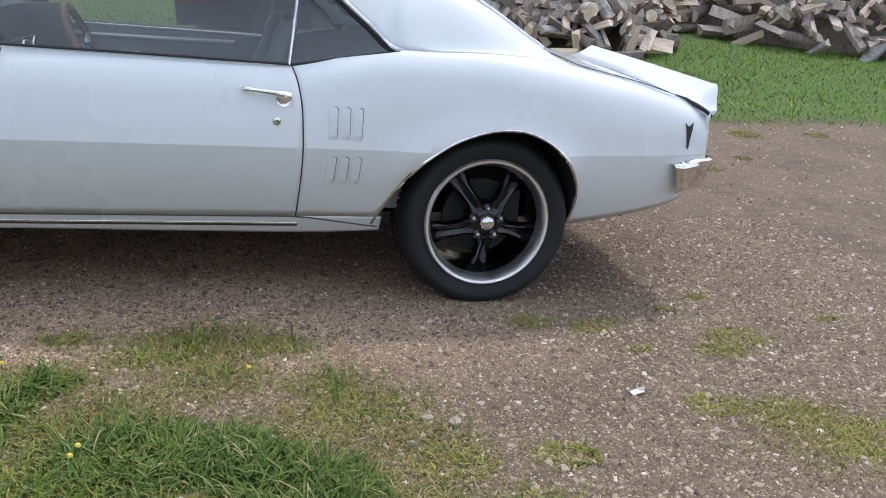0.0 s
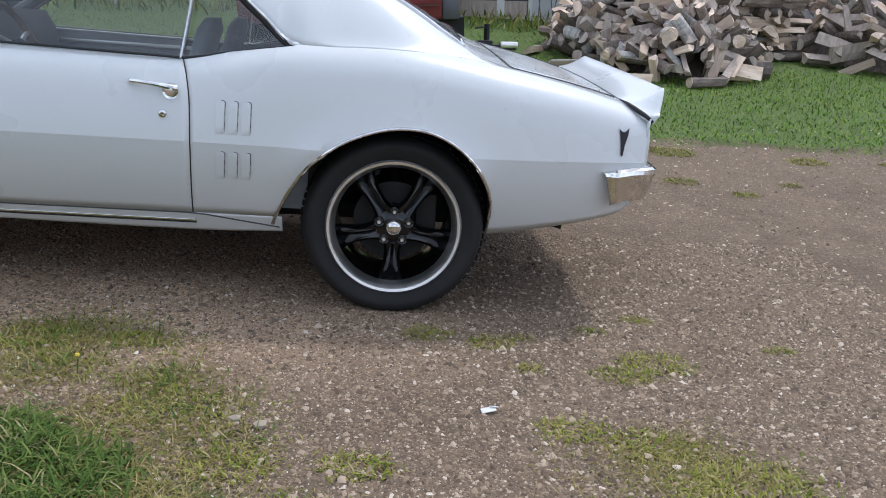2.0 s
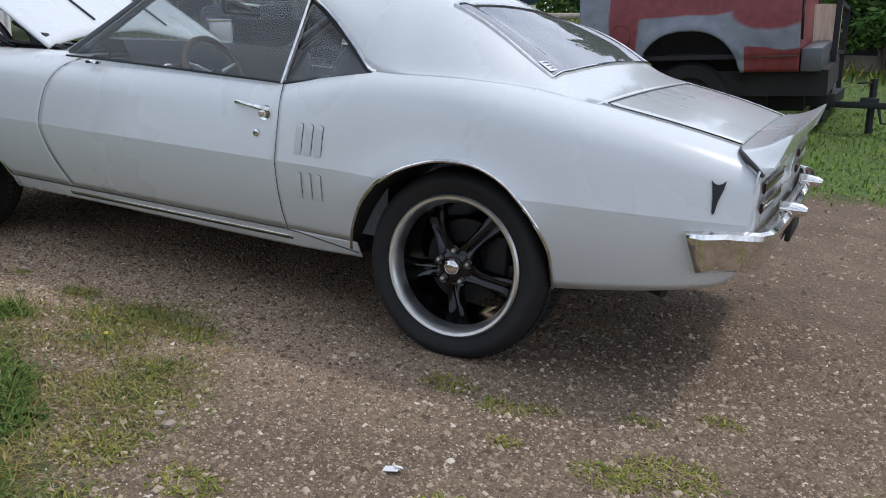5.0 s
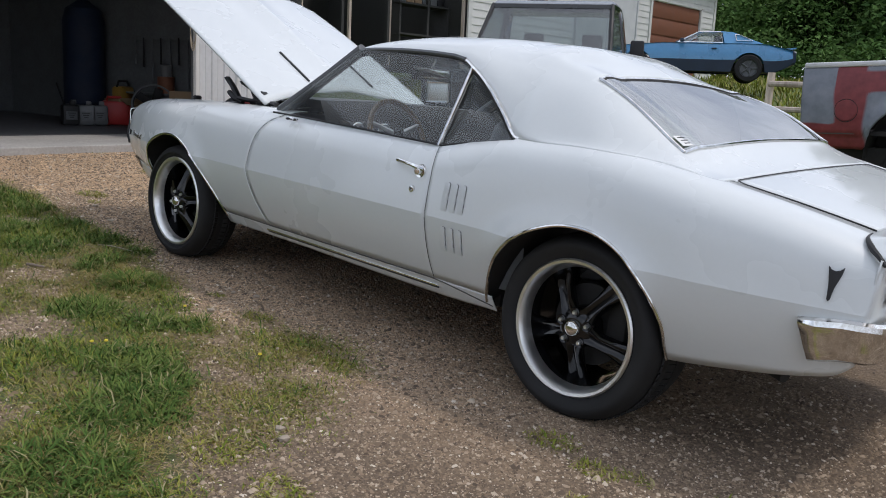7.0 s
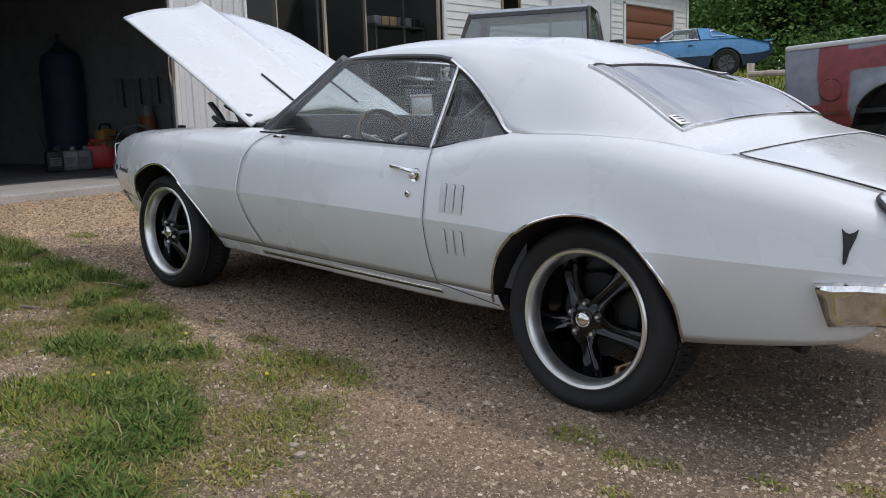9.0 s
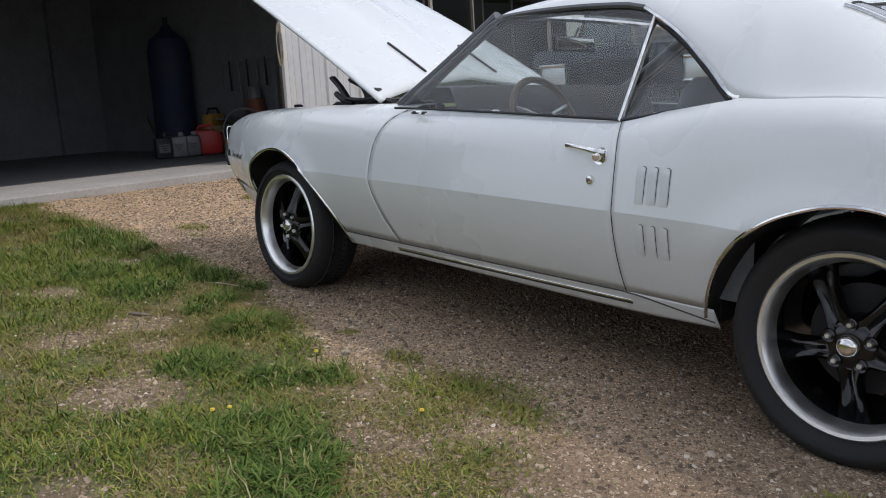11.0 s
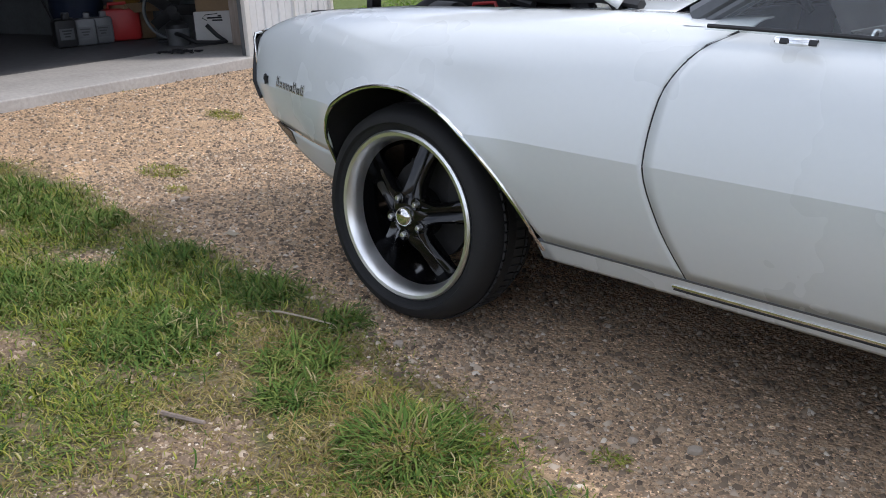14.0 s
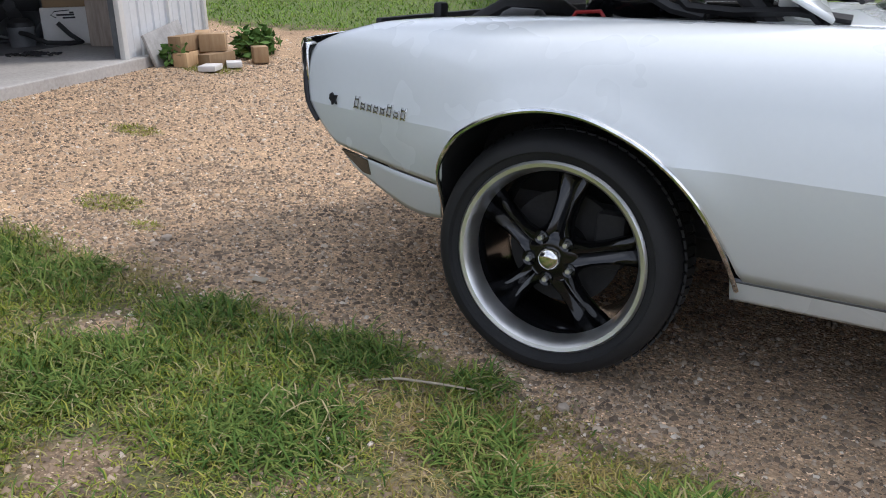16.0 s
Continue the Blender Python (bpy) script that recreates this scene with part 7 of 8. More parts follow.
def simple_wheel(parent, x, y, z, R, width, rim_mat, hub=0.62):
    s = 1 if y > 0 else -1
    w = part("wheel", lathe([(R * hub, -width / 2), (R * 0.93, -width / 2), (R, -width / 2 + 0.03), (R, width / 2 - 0.03), (R * 0.93, width / 2), (R * hub, width / 2)], "y", 36, (x, y, z)), M_RUBBER, parent, "black tyre")
    part("rim", lathe([(0, s * width * 0.30), (R * 0.2, s * width * 0.32), (R * 0.25, s * width * 0.2), (R * hub * 0.85, s * width * 0.25), (R * hub, s * width * 0.48), (R * hub, -s * width * 0.4)], "y", 30, (x, y, z)), rim_mat, w, "dull metal rim")
    bm = bmesh.new()
    for k in range(5):
        a = 2 * math.pi * k / 5
        tube([(x + 0.1 * R * math.cos(a), y + s * width * 0.34, z + 0.1 * R * math.sin(a)), (x + R * hub * 0.92 * math.cos(a), y + s * width * 0.34, z + R * hub * 0.92 * math.sin(a))], 0.022, 6, bm=bm)
    part("rim_spokes", bm, rim_mat, w)
    return w


def build_pickup():
    # local x runs to its tail; the front is at x = 0
    t = thing("pickup_truck", site(-1.78, 2.46, 115.0, 0.04) @ Matrix.Diagonal((0.96, 0.84, 1.04, 1)), "black pickup truck with dark grille and chrome-rimmed headlights", "pickup truck")
    secs = [rounded(0.05, 0.86, 0.55, 0.98), rounded(0.0 + 0.12, 0.90, 0.50, 1.06), rounded(0.8, 0.93, 0.45, 1.12), rounded(1.45, 0.94, 0.45, 1.16)]
    part("front_body", loft(secs), M_TRUCK, t, "black hood and fenders", True, 35)
    secs = [rounded(1.45, 0.94, 0.42, 1.16), rounded(3.05, 0.94, 0.42, 1.18)]
    part("cab_body", loft(secs), M_TRUCK, t, "black cab doors", True, 35)
    part("roof", loft([rounded(2.02, 0.76, 1.76, 1.80, 0.02), rounded(2.15, 0.77, 1.74, 1.845, 0.03), rounded(2.75, 0.77, 1.74, 1.85, 0.03), rounded(2.92, 0.75, 1.75, 1.82, 0.02)]), M_TRUCK, t, "black cab roof", True, 35)
    for s in (-1, 1):
        part("pillar", tube([(1.50, s * 0.86, 1.16), (2.06, s * 0.755, 1.79)], 0.03, 8), M_DARK, t)
        cab = grid([[(lerp(2.62, 2.60, v), s * lerp(0.90, 0.77, v), lerp(1.16, 1.80, v)), (lerp(3.05, 2.90, v), s * lerp(0.89, 0.765, v), lerp(1.16, 1.80, v))] for v in span(0, 1, 6)])
        bmesh.ops.recalc_face_normals(cab, faces=cab.faces)
        shell(part("cab_corner", cab, M_TRUCK, t, "black rear corner of the cab"), 0.03)
        part("door_window", grid([[(lerp(1.56, 2.08, v), s * lerp(0.89, 0.765, v), lerp(1.17, 1.77, v)), (2.61, s * lerp(0.89, 0.765, v), lerp(1.17, 1.77, v))] for v in span(0, 1, 5)]), M_TRUCKGLASS, t, "tinted door window")
        part("door_top_seal", tube([(1.55, s * 0.865, 1.17), (2.95, s * 0.865, 1.18)], 0.014, 6), M_DARK, t)
        part("mirror_arm", tube([(1.75, s * 0.94, 1.22), (1.72, s * 1.08, 1.25)], 0.012, 6), M_CHROME, t)
        part("mirror", boxes(((0.06, 0.16, 0.24), (1.72, s * 1.14, 1.32), (0, 0, 0), 0.02)), M_DARK, t, "side mirror")
        b = part("headlight", boxes(((0.06, 0.24, 0.17), (0.04, s * 0.66, 0.86), (0, 0, 0), 0.02)), M_ALU, t, "square headlight in a chrome frame")
        part("headlight_rim", tube([(0.005, s * 0.54, 0.775), (0.005, s * 0.78, 0.775), (0.005, s * 0.78, 0.945), (0.005, s * 0.54, 0.945), (0.005, s * 0.54, 0.775)], 0.014, 6), M_CHROME, b)
        simple_wheel(t, 0.80, s * 0.80, 0.38, 0.38, 0.24, M_ALU)
        simple_wheel(t, 4.20, s * 0.80, 0.38, 0.38, 0.24, M_ALU)
    g = part("windscreen", grid([[(1.46, u * 0.84, 1.165), (2.05, u * 0.745, 1.785)] for u in span(-1, 1, 7)]), M_TRUCKGLASS, t, "tinted windscreen")
    g = part("back_window", grid([[(3.02, u * 0.84, 1.185), (2.88, u * 0.745, 1.785)] for u in span(-1, 1, 5)]), M_GLASS, t, "cab back window")
    gr = part("grille", boxes(((0.05, 1.04, 0.20), (0.03, 0, 0.86), (0, 0, 0), 0.015)), M_DARK, t, "dark grille")
    for k in range(5):
        part("grille_bar", boxes(((0.02, 1.0, 0.014), (-0.005, 0, 0.785 + 0.038 * k))), M_INK, gr, "", False)
    part("front_bumper", boxes(((0.12, 1.80, 0.18), (-0.05, 0, 0.58), (0, 0, 0), 0.03)), M_DARK, t, "dark front bumper")
    part("seat", boxes(((0.25, 1.45, 0.55), (2.72, 0, 1.10), (0, -12, 0), 0.06)), M_VINYL, t, "dark bench seat")
    for y in (-0.40, 0.40):
        part("headrest", boxes(((0.10, 0.28, 0.18), (2.80, y, 1.47), (0, 0, 0), 0.04)), M_VINYL, t)
    part("steering_wheel", lathe([(0.18 + 0.014 * math.cos(a), 0.014 * math.sin(a)) for a in span(0, 2 * math.pi, 8)], "x", 24, (1.98, 0.38, 1.20)), M_VINYL, t)
    part("dashboard", boxes(((0.35, 1.6, 0.12), (1.66, 0, 1.14), (0, 0, 0), 0.03)), M_VINYL, t)
    bed = boxes(((2.2, 0.06, 0.62), (4.2, 0.91, 0.86), (0, 0, 0), 0.02), ((2.2, 0.06, 0.62), (4.2, -0.91, 0.86), (0, 0, 0), 0.02), ((0.05, 1.8, 0.62), (5.28, 0, 0.86), (0, 0, 0), 0.02), ((0.05, 1.8, 0.62), (3.12, 0, 0.86), (0, 0, 0), 0.02), ((2.2, 1.8, 0.05), (4.2, 0, 0.62)))
    part("cargo_bed", bed, M_TRUCK, t, "black cargo bed")
    part("chassis", boxes(((5.0, 0.9, 0.16), (2.7, 0, 0.42))), M_UNDER, t, "", False)


build_pickup()

# ---- pickup bed made into a trailer, red and primer grey ----
BED_Y, BED_X0, BED_X1 = 4.62, 0.05, 1.96


def primer(x, z):
    """Share of grey primer on the bed's side, 0 to 1; local x and height."""
    wob = 0.06 * noise.noise((x * 3, z * 3, 4.0))
    red = max(1 - abs(x + 0.54 + wob) / 0.17, 1 - abs(z - 1.06 - 0.04 * x + wob) / 0.13 if x > -0.66 else 0, 1 - math.hypot((x - 0.72) / 0.42, (z - 0.98) / 0.2), (0.70 - z + wob) / 0.08 if abs(x) > 0.5 else 0)
    return 1 - min(max(red * 2.2, 0.0), 1.0)


def build_bed():
    mx = (BED_X0 + BED_X1) / 2
    t = thing("pickup_bed_trailer", pose(mx, BED_Y + 0.86, 0.40, 3.6, -2.5, 0), "red pickup bed with grey primer patches on a trailer frame", "trailer")
    h0, h1, w = 0.47, 1.18, 0.90
    L = (BED_X1 - BED_X0) / 2
    ac, ar = 0.03, 0.45
    for s in (-1, 1):
        rows = []
        for x in span(-L, L, 110):
            zb = h0
            if abs(x - ac) < ar:
                zb = max(h0, 0.38 + 0.455 * math.sqrt(max(0, 1 - abs((x - ac) / ar) ** 2.3)) ** 0.9)
            row = []
            for v in span(0, 1, 26):
                z = lerp(zb, h1, v)
                bulge = 0.05 * math.sin(math.pi * min(1, (z - h0) / (h1 - h0))) ** 0.7 - 0.02 * (1 if z < 0.605 else 0)
                fl = 0.035 * math.exp(-((math.hypot(x - ac, z - 0.40) - 0.46) / 0.07) ** 2)
                row.append((x, s * (w - 0.05 + bulge + fl), z))
            rows.append(row)
        bm = grid(rows)
        bmesh.ops.remove_doubles(bm, verts=bm.verts, dist=1e-4)
        bmesh.ops.recalc_face_normals(bm, faces=bm.faces)
        sd = part("bed_side", bm, M_RED, t, "red bed side with grey primer patches", True, 40)
        sd.data.attributes.new("primer", "FLOAT", "POINT").data.foreach_set("value", [primer(v.co.x, v.co.z) for v in sd.data.vertices])
        m = sd.modifiers.new("thickness", "SOLIDIFY")
        m.thickness, m.offset = 0.03, 0
        part("bed_rail", boxes(((2 * L, 0.09, 0.045), (0, s * (w - 0.06), h1 + 0.01), (0, 0, 0), 0.015)), M_SIDING if s < 0 else M_RED, t, "pale worn top rail" if s < 0 else "red top rail")
        for x0, x1 in ((-L + 0.02, ac - ar - 0.02), (ac + ar + 0.02, L - 0.02)):
            part("body_moulding", boxes(((x1 - x0, 0.02, 0.022), ((x0 + x1) / 2, s * (w - 0.012), 0.607), (0, 0, 0), 0.006)), M_GREYTRIM, t, "pale body line moulding")
        rows = [[(ac + 0.46 * math.cos(radians(a)), s * yy, 0.38 + 0.47 * math.sin(radians(a))) for yy in (0.86, 0.60)] for a in span(0, 180, 20)]
        part("wheel_house", grid(rows), M_UNDER, t, "dark wheel house")
        # added sheet that stops daylight showing through the wheel arch
        part("inner_panel", boxes(((1.3, 0.03, 0.72), (ac, s * 0.56, 0.46))), M_UNDER, t, "dark panel added behind the wheel to keep light out", False)
        simple_wheel(t, ac, s * 0.68, 0.20, 0.36, 0.22, M_UNDER)
        for x in (-L + 0.06, L - 0.06):
            part("stake_post", boxes(((0.06, 0.05, 0.62), (x, s * (w - 0.09), 0.86), (0, 0, 0), 0.01)), M_RED, t)
    fd = part("fuel_door", lathe([(0, -0.012), (0.085, -0.010), (0.095, 0.0), (0.095, 0.01)], "y", 28, (-L + 0.385, -w - 0.008, 0.80)), M_RED, t, "round red fuel door")
    part("fuel_door_joint", lathe([(0.094, -0.002), (0.099, -0.004), (0.102, 0.004)], "y", 28, (-L + 0.385, -w - 0.012, 0.80)), M_UNDER, t)
    part("front_panel", boxes(((0.05, 2 * w - 0.1, 0.66), (-L + 0.02, 0, 0.87), (0, 0, 0), 0.012)), M_RED, t)
    part("tailgate", boxes(((0.06, 2 * w - 0.14, 0.56), (L - 0.03, 0, 0.88), (0, 0, 0), 0.015)), M_RED, t, "red tailgate")
    part("bed_floor", boxes(((2 * L, 2 * w - 0.12, 0.04), (0, 0, 0.60))), M_IRON, t, "", False)
    for s in (-1, 1):
        part("tail_light", boxes(((0.02, 0.05, 0.34), (L + 0.012, s * (w - 0.06), 0.90), (0, 0, 0), 0.006)), M_REDLENS, t, "dark red tail light")
    part("rear_bumper", boxes(((0.17, 2 * w - 0.1, 0.20), (L + 0.09, 0, 0.56), (0, 0, 0), 0.02)), M_GREYTRIM, t, "grey primer bumper")
    part("skirt", boxes(((2 * L + 0.25, 1.5, 0.22), (0.1, 0, 0.36)), ((1.2, 0.08, 0.2), (-0.2, -0.5, 0.2)), ((0.5, 0.3, 0.3), (0.7, 0, 0.2))), M_UNDER, t, "dark trailer frame", False)
    return t


build_bed()

# black utility trailer with ramp frame and tongue beside it
UT = 0.06 + land(2.15, 5.6)
t = thing("utility_trailer", site(2.15, 5.6), "black steel utility trailer with tongue and jack", "trailer")
part("deck", boxes(((0.30, 1.7, 0.12), (-0.10, 0.75, 0.64 - UT), (0, 0, 0), 0.008), ((0.12, 1.6, 0.14), (-0.1, 0.75, 0.50 - UT))), M_IRON, t)
for y in (0.0, 1.45):
    part("post", boxes(((0.05, 0.05, 1.02), (-0.01, y, 1.05 - UT))), M_IRON, t, "", False)
part("cross_rail", boxes(((0.04, 1.5, 0.04), (-0.01, 0.72, 1.53 - UT)), ((0.04, 1.5, 0.04), (-0.01, 0.72, 1.08 - UT))), M_IRON, t, "", False)
part("load_board", boxes(((0.30, 0.03, 0.50), (-0.14, 0.20, 1.27 - UT), (0, 0, 4))), M_SPLIT, t, "brown board in the frame", False)
part("load_crate", boxes(((0.24, 0.25, 0.25), (-0.14, 0.45, 1.2 - UT), (0, 0, 0), 0.01)), M_LUMBER, t, "wooden crate behind the frame")
part("tongue", boxes(((0.72, 0.07, 0.06), (0.32, 0.02, 0.60 - UT), (0, 0, 0), 0.008)), M_IRON, t, "black tongue")
part("coupler", boxes(((0.20, 0.09, 0.07), (0.60, 0.02, 0.625 - UT), (0, 0, 0), 0.02)), M_ALU, t, "bare metal coupler")
part("jack_post", tube([(0.36, 0.06, 0.0), (0.36, 0.06, 0.84 - UT)], 0.032, 8), M_IRON, t, "black tongue jack")
part("jack_bracket", boxes(((0.16, 0.10, 0.10), (0.34, 0.04, 0.62 - UT), (0, 0, 0), 0.01)), M_IRON, t)
part("jack_crank", tube([(0.36, 0.06, 0.80 - UT), (0.30, -0.02, 0.81 - UT), (0.22, -0.04, 0.80 - UT)], 0.010, 6), M_IRON, t)
part("safety_chain", tube([(0.42, 0.0, 0.58 - UT), (0.46, -0.02, 0.44 - UT), (0.53, -0.02, 0.44 - UT), (0.57, 0.0, 0.58 - UT)], 0.012, 6), M_IRON, t, "sagging safety chain")

# ---- blue coupe up on the field ----


def build_blue_car():
    # local x to its tail, seen from its left side
    # its place: nose towards the outbuildings
    t = thing("blue_coupe", site(-6.69, 15.09, 27.0, 0.30) @ Matrix.Scale(0.88, 4), "blue two-door coupe with dark lower body on the grass", "car")
    half = 0.90
    top = curve((-2.3, 0.62), (-2.1, 0.74), (-1.2, 0.86), (-0.6, 0.90), (0.4, 0.90), (1.0, 0.92), (1.6, 0.92), (2.1, 0.84), (2.35, 0.78))
    bot = curve((-2.3, 0.42), (-2.0, 0.26), (-1.0, 0.22), (1.8, 0.24), (2.2, 0.36), (2.35, 0.46))
    for nm, lo, hi, mat in (("upper_body", 0.36, 1.0, M_BLUECAR), ("lower_body", 0.0, 0.36, M_BLUEDARK)):
        for s in (-1, 1):
            rows = []
            for x in span(-2.3, 2.35, 70):
                a, b = bot(x), top(x)
                m = lerp(a, b, 0.42)
                z0, z1 = (m, b) if hi > 0.9 else (a, m)
                row = []
                for v in span(0, 1, 8):
                    z = lerp(z0, z1, v)
                    for cx in (-1.35, 1.35):
                        if abs(x - cx) < 0.37:
                            z = max(z, 0.33 + math.sqrt(0.37**2 - (x - cx) ** 2))
                    f = (z - a) / (b - a)
                    row.append((x, s * (half * (1 - 0.06 * (x / 2.35) ** 4) - 0.14 * max(0, f - 0.45) ** 2 * 2 - 0.05 * max(0, 0.4 - f)), z))
                rows.append(row)
            bm = grid(rows)
            bmesh.ops.remove_doubles(bm, verts=bm.verts, dist=1e-4)
            bmesh.ops.recalc_face_normals(bm, faces=bm.faces)
            part(nm, bm, mat, t, "blue painted flank" if mat is M_BLUECAR else "dark blue lower flank", True, 40)
    rows = [[(x, u * (half - 0.06), top(x) + 0.02 * (1 - u * u)) for u in span(-1, 1, 9)] for x in span(-2.3, 2.35, 40)]
    bm = grid(rows)
    bmesh.ops.recalc_face_normals(bm, faces=bm.faces)
    part("hood_and_deck", bm, M_BLUECAR, t)
    part("nose", loft([rounded(-2.3, 0.84, 0.40, 0.64, 0.04), rounded(-2.42, 0.74, 0.42, 0.58, 0.04)]), M_BLUEDARK, t)
    part("tail", loft([rounded(2.34, 0.84, 0.44, 0.80, 0.04), rounded(2.42, 0.82, 0.46, 0.76, 0.04)]), M_BLUEDARK, t)
    sp = loft([[(2.18, y, 0.83), (2.36, y, 0.850), (2.42, y, 0.855), (2.41, y, 0.825), (2.30, y, 0.80)] for y in span(-0.82, 0.82, 7)])
    part("spoiler", sp, M_BLUECAR, t, "blue rear spoiler")
    rz = curve((-0.45, 0.92), (-0.05, 1.14), (0.15, 1.22), (0.6, 1.24), (0.9, 1.20), (1.5, 0.98), (1.7, 0.92))
    rows = [[(x, u * lerp(0.80, 0.58, (rz(x) - 0.9) / 0.34), rz(x) - 0.03 * u**4) for u in span(-1, 1, 9)] for x in span(0.05, 1.0, 16)]
    bm = grid(rows)
    bmesh.ops.recalc_face_normals(bm, faces=bm.faces)
    shell(part("roof", bm, M_BLUECAR, t), 0.02)
    for s in (-1, 1):
        edge = lambda z: s * lerp(0.80, 0.585, (z - 0.9) / 0.34)
        a = [(-0.38, 0.92), (0.10, 1.19), (0.62, 1.20), (0.70, 0.93)]
        g = grid([[(-0.38, edge(0.92), 0.92), (0.08, edge(1.19), 1.19)], [(0.70, edge(0.93), 0.93), (0.62, edge(1.2), 1.20)]])
        part("door_window", g, M_GLASS, t, "side window glass")
        pts = [(x, edge(z) * 1.004, z) for x, z in a + a[:1]]
        part("window_moulding", tube(pts, 0.016, 6), M_CHROME, t, "bright window moulding")
        rows = [[(lerp(0.66, 0.74, v), edge(lerp(1.22, 0.92, v)) * 1.002, lerp(1.22, 0.92, v)), (lerp(0.92, 1.66, v), edge(lerp(1.20, 0.92, v)), lerp(1.20, 0.92, v))] for v in span(0, 1, 8)]
        bm = grid(rows)
        bmesh.ops.recalc_face_normals(bm, faces=bm.faces)
        part("rear_pillar", bm, M_BLUECAR, t)
        pts = [(x, edge(z) * 1.0, z) for x, z in ((0.98, 1.14), (1.08, 1.14), (1.40, 0.99), (1.02, 0.99), (0.98, 1.14))]
        part("quarter_window_moulding", tube([(x, y * 1.03, z) for x, y, z in pts], 0.016, 6), M_CHROME, t, "bright quarter window moulding")
        for x in (-1.35, 1.35):
            simple_wheel(t, x, s * 0.80, 0.33, 0.33, 0.22, M_GREYTRIM, 0.66)
        part("door_handle", boxes(((0.12, 0.03, 0.03), (0.50, s * 0.895, 0.78), (0, 0, 0), 0.008)), M_DARK, t)
        part("door_mirror", boxes(((0.10, 0.14, 0.09), (-0.28, s * 0.95, 0.96), (0, 0, 0), 0.02)), M_BLUEDARK, t)
    part("windscreen", grid([[(-0.45, u * 0.80, 0.92), (0.07, u * 0.60, 1.20)] for u in span(-1, 1, 5)]), M_GLASS, t, "windscreen")
    part("rear_window", grid([[(0.98, u * 0.58, 1.19), (1.66, u * 0.72, 0.93)] for u in span(-1, 1, 5)]), M_BACKGLASS, t, "rear window")
    part("chassis", boxes(((4.0, 1.3, 0.2), (0, 0, 0.36))), M_UNDER, t, "", False)
    part("seats", boxes(((0.2, 1.2, 0.5), (0.55, 0, 0.85), (0, 12, 0), 0.05)), M_VINYL, t)


build_blue_car()

# ---- fence rails ----
FENCE = [(-2.6, 9.9), (-1.5, 10.15), (-0.4, 10.4), (0.7, 10.7)]
t = thing("rail_fence", Matrix.Identity(4), "weathered grey wooden rail fence", "fence")
for k, (x, y) in enumerate(FENCE):
    z = land(x, y)
    part("fence_post", tube([(x, y, z - 0.1), (x + 0.01, y, z + 0.85)], 0.06, 8), M_GREYWOOD, t)
    if k:
        x0, y0 = FENCE[k - 1]
        for h in (0.30, 0.68):
            part("fence_rail", tube([(x0, y0 - 0.06, land(x0, y0) + h), (x, y - 0.06, z + h)], 0.045, 8), M_GREYWOOD, t)

# ---- trees ----


def leaf_cloud(rnd, centre, radius, count, size, verts, faces, squash=0.8):
    for _ in range(count):
        d = Vector((rnd.gauss(0, 1), rnd.gauss(0, 1), rnd.gauss(0, 1))).normalized() * radius * rnd.uniform(0.45, 1.0) ** 0.6
        p = Vector(centre) + Vector((d.x, d.y, d.z * squash))
        a = Vector((rnd.gauss(0, 1), rnd.gauss(0, 1), rnd.gauss(0, 0.6))).normalized()
        b = a.orthogonal().normalized()
        b.rotate(Matrix.Rotation(rnd.uniform(0, 6.28), 3, a))
        s = size * rnd.uniform(0.6, 1.3)
        i = len(verts)
        verts.extend([p - a * s, p - b * s * 0.45, p + a * s, p + b * s * 0.45])
        faces.append((i, i + 1, i + 2, i + 3))


def tree_meshes(seed, height, spread, leaf=0.17, n=26):
    rnd = random.Random(seed)
    bm = bmesh.new()
    top = height * 0.78
    trunk = [(0.25 * math.sin(2.1 * t + seed), 0.2 * math.cos(1.7 * t + seed), top * t) for t in span(0, 1, 8)]
    tube(trunk, [lerp(0.22, 0.05, t) for t in span(0, 1, 8)], 9, bm=bm)
    verts, faces = [], []
    for k in range(n):
        t = rnd.uniform(0.18, 1.0)
        z = top * t
        a = rnd.uniform(0, 6.28)
        reach = spread * (0.45 + 0.75 * math.sin(math.pi * min(1, 0.25 + 0.75 * t)) * rnd.uniform(0.5, 1))
        tip = Vector((reach * math.cos(a), reach * math.sin(a), z + rnd.uniform(0.3, 1.4)))
        base = Vector(trunk[min(7, int(t * 7))])
        mid = base.lerp(tip, 0.5) + Vector((0, 0, -0.25))
        tube([base, mid, tip], [0.07, 0.045, 0.02], 6, bm=bm)
        leaf_cloud(rnd, tip, rnd.uniform(0.7, 1.3) * spread * 0.36, 150, leaf, verts, faces)
        leaf_cloud(rnd, mid, spread * 0.26, 60, leaf, verts, faces)
    bmesh.ops.recalc_face_normals(bm, faces=bm.faces)
    return finish("trunk", bm, M_BARK, True), raw_mesh("crown", verts, faces, M_LEAF)


TREES = [tree_meshes(1, 10, 3.2, 0.24, 34), tree_meshes(2, 12, 3.6, 0.26, 36), tree_meshes(3, 8.5, 3.0, 0.23, 32)]


def plant_tree(k, x, y, rz, scale=1.0):
    tr, cr = TREES[k]
    t = thing("tree", site(x, y, rz, -0.15) @ Matrix.Diagonal((scale, scale, scale, 1)), "tall leafy green deciduous tree", "tree", "trees behind the yard")
    for nm, me in (("trunk", tr), ("crown", cr)):
        ob = new(nm, me)
        ob.parent = t


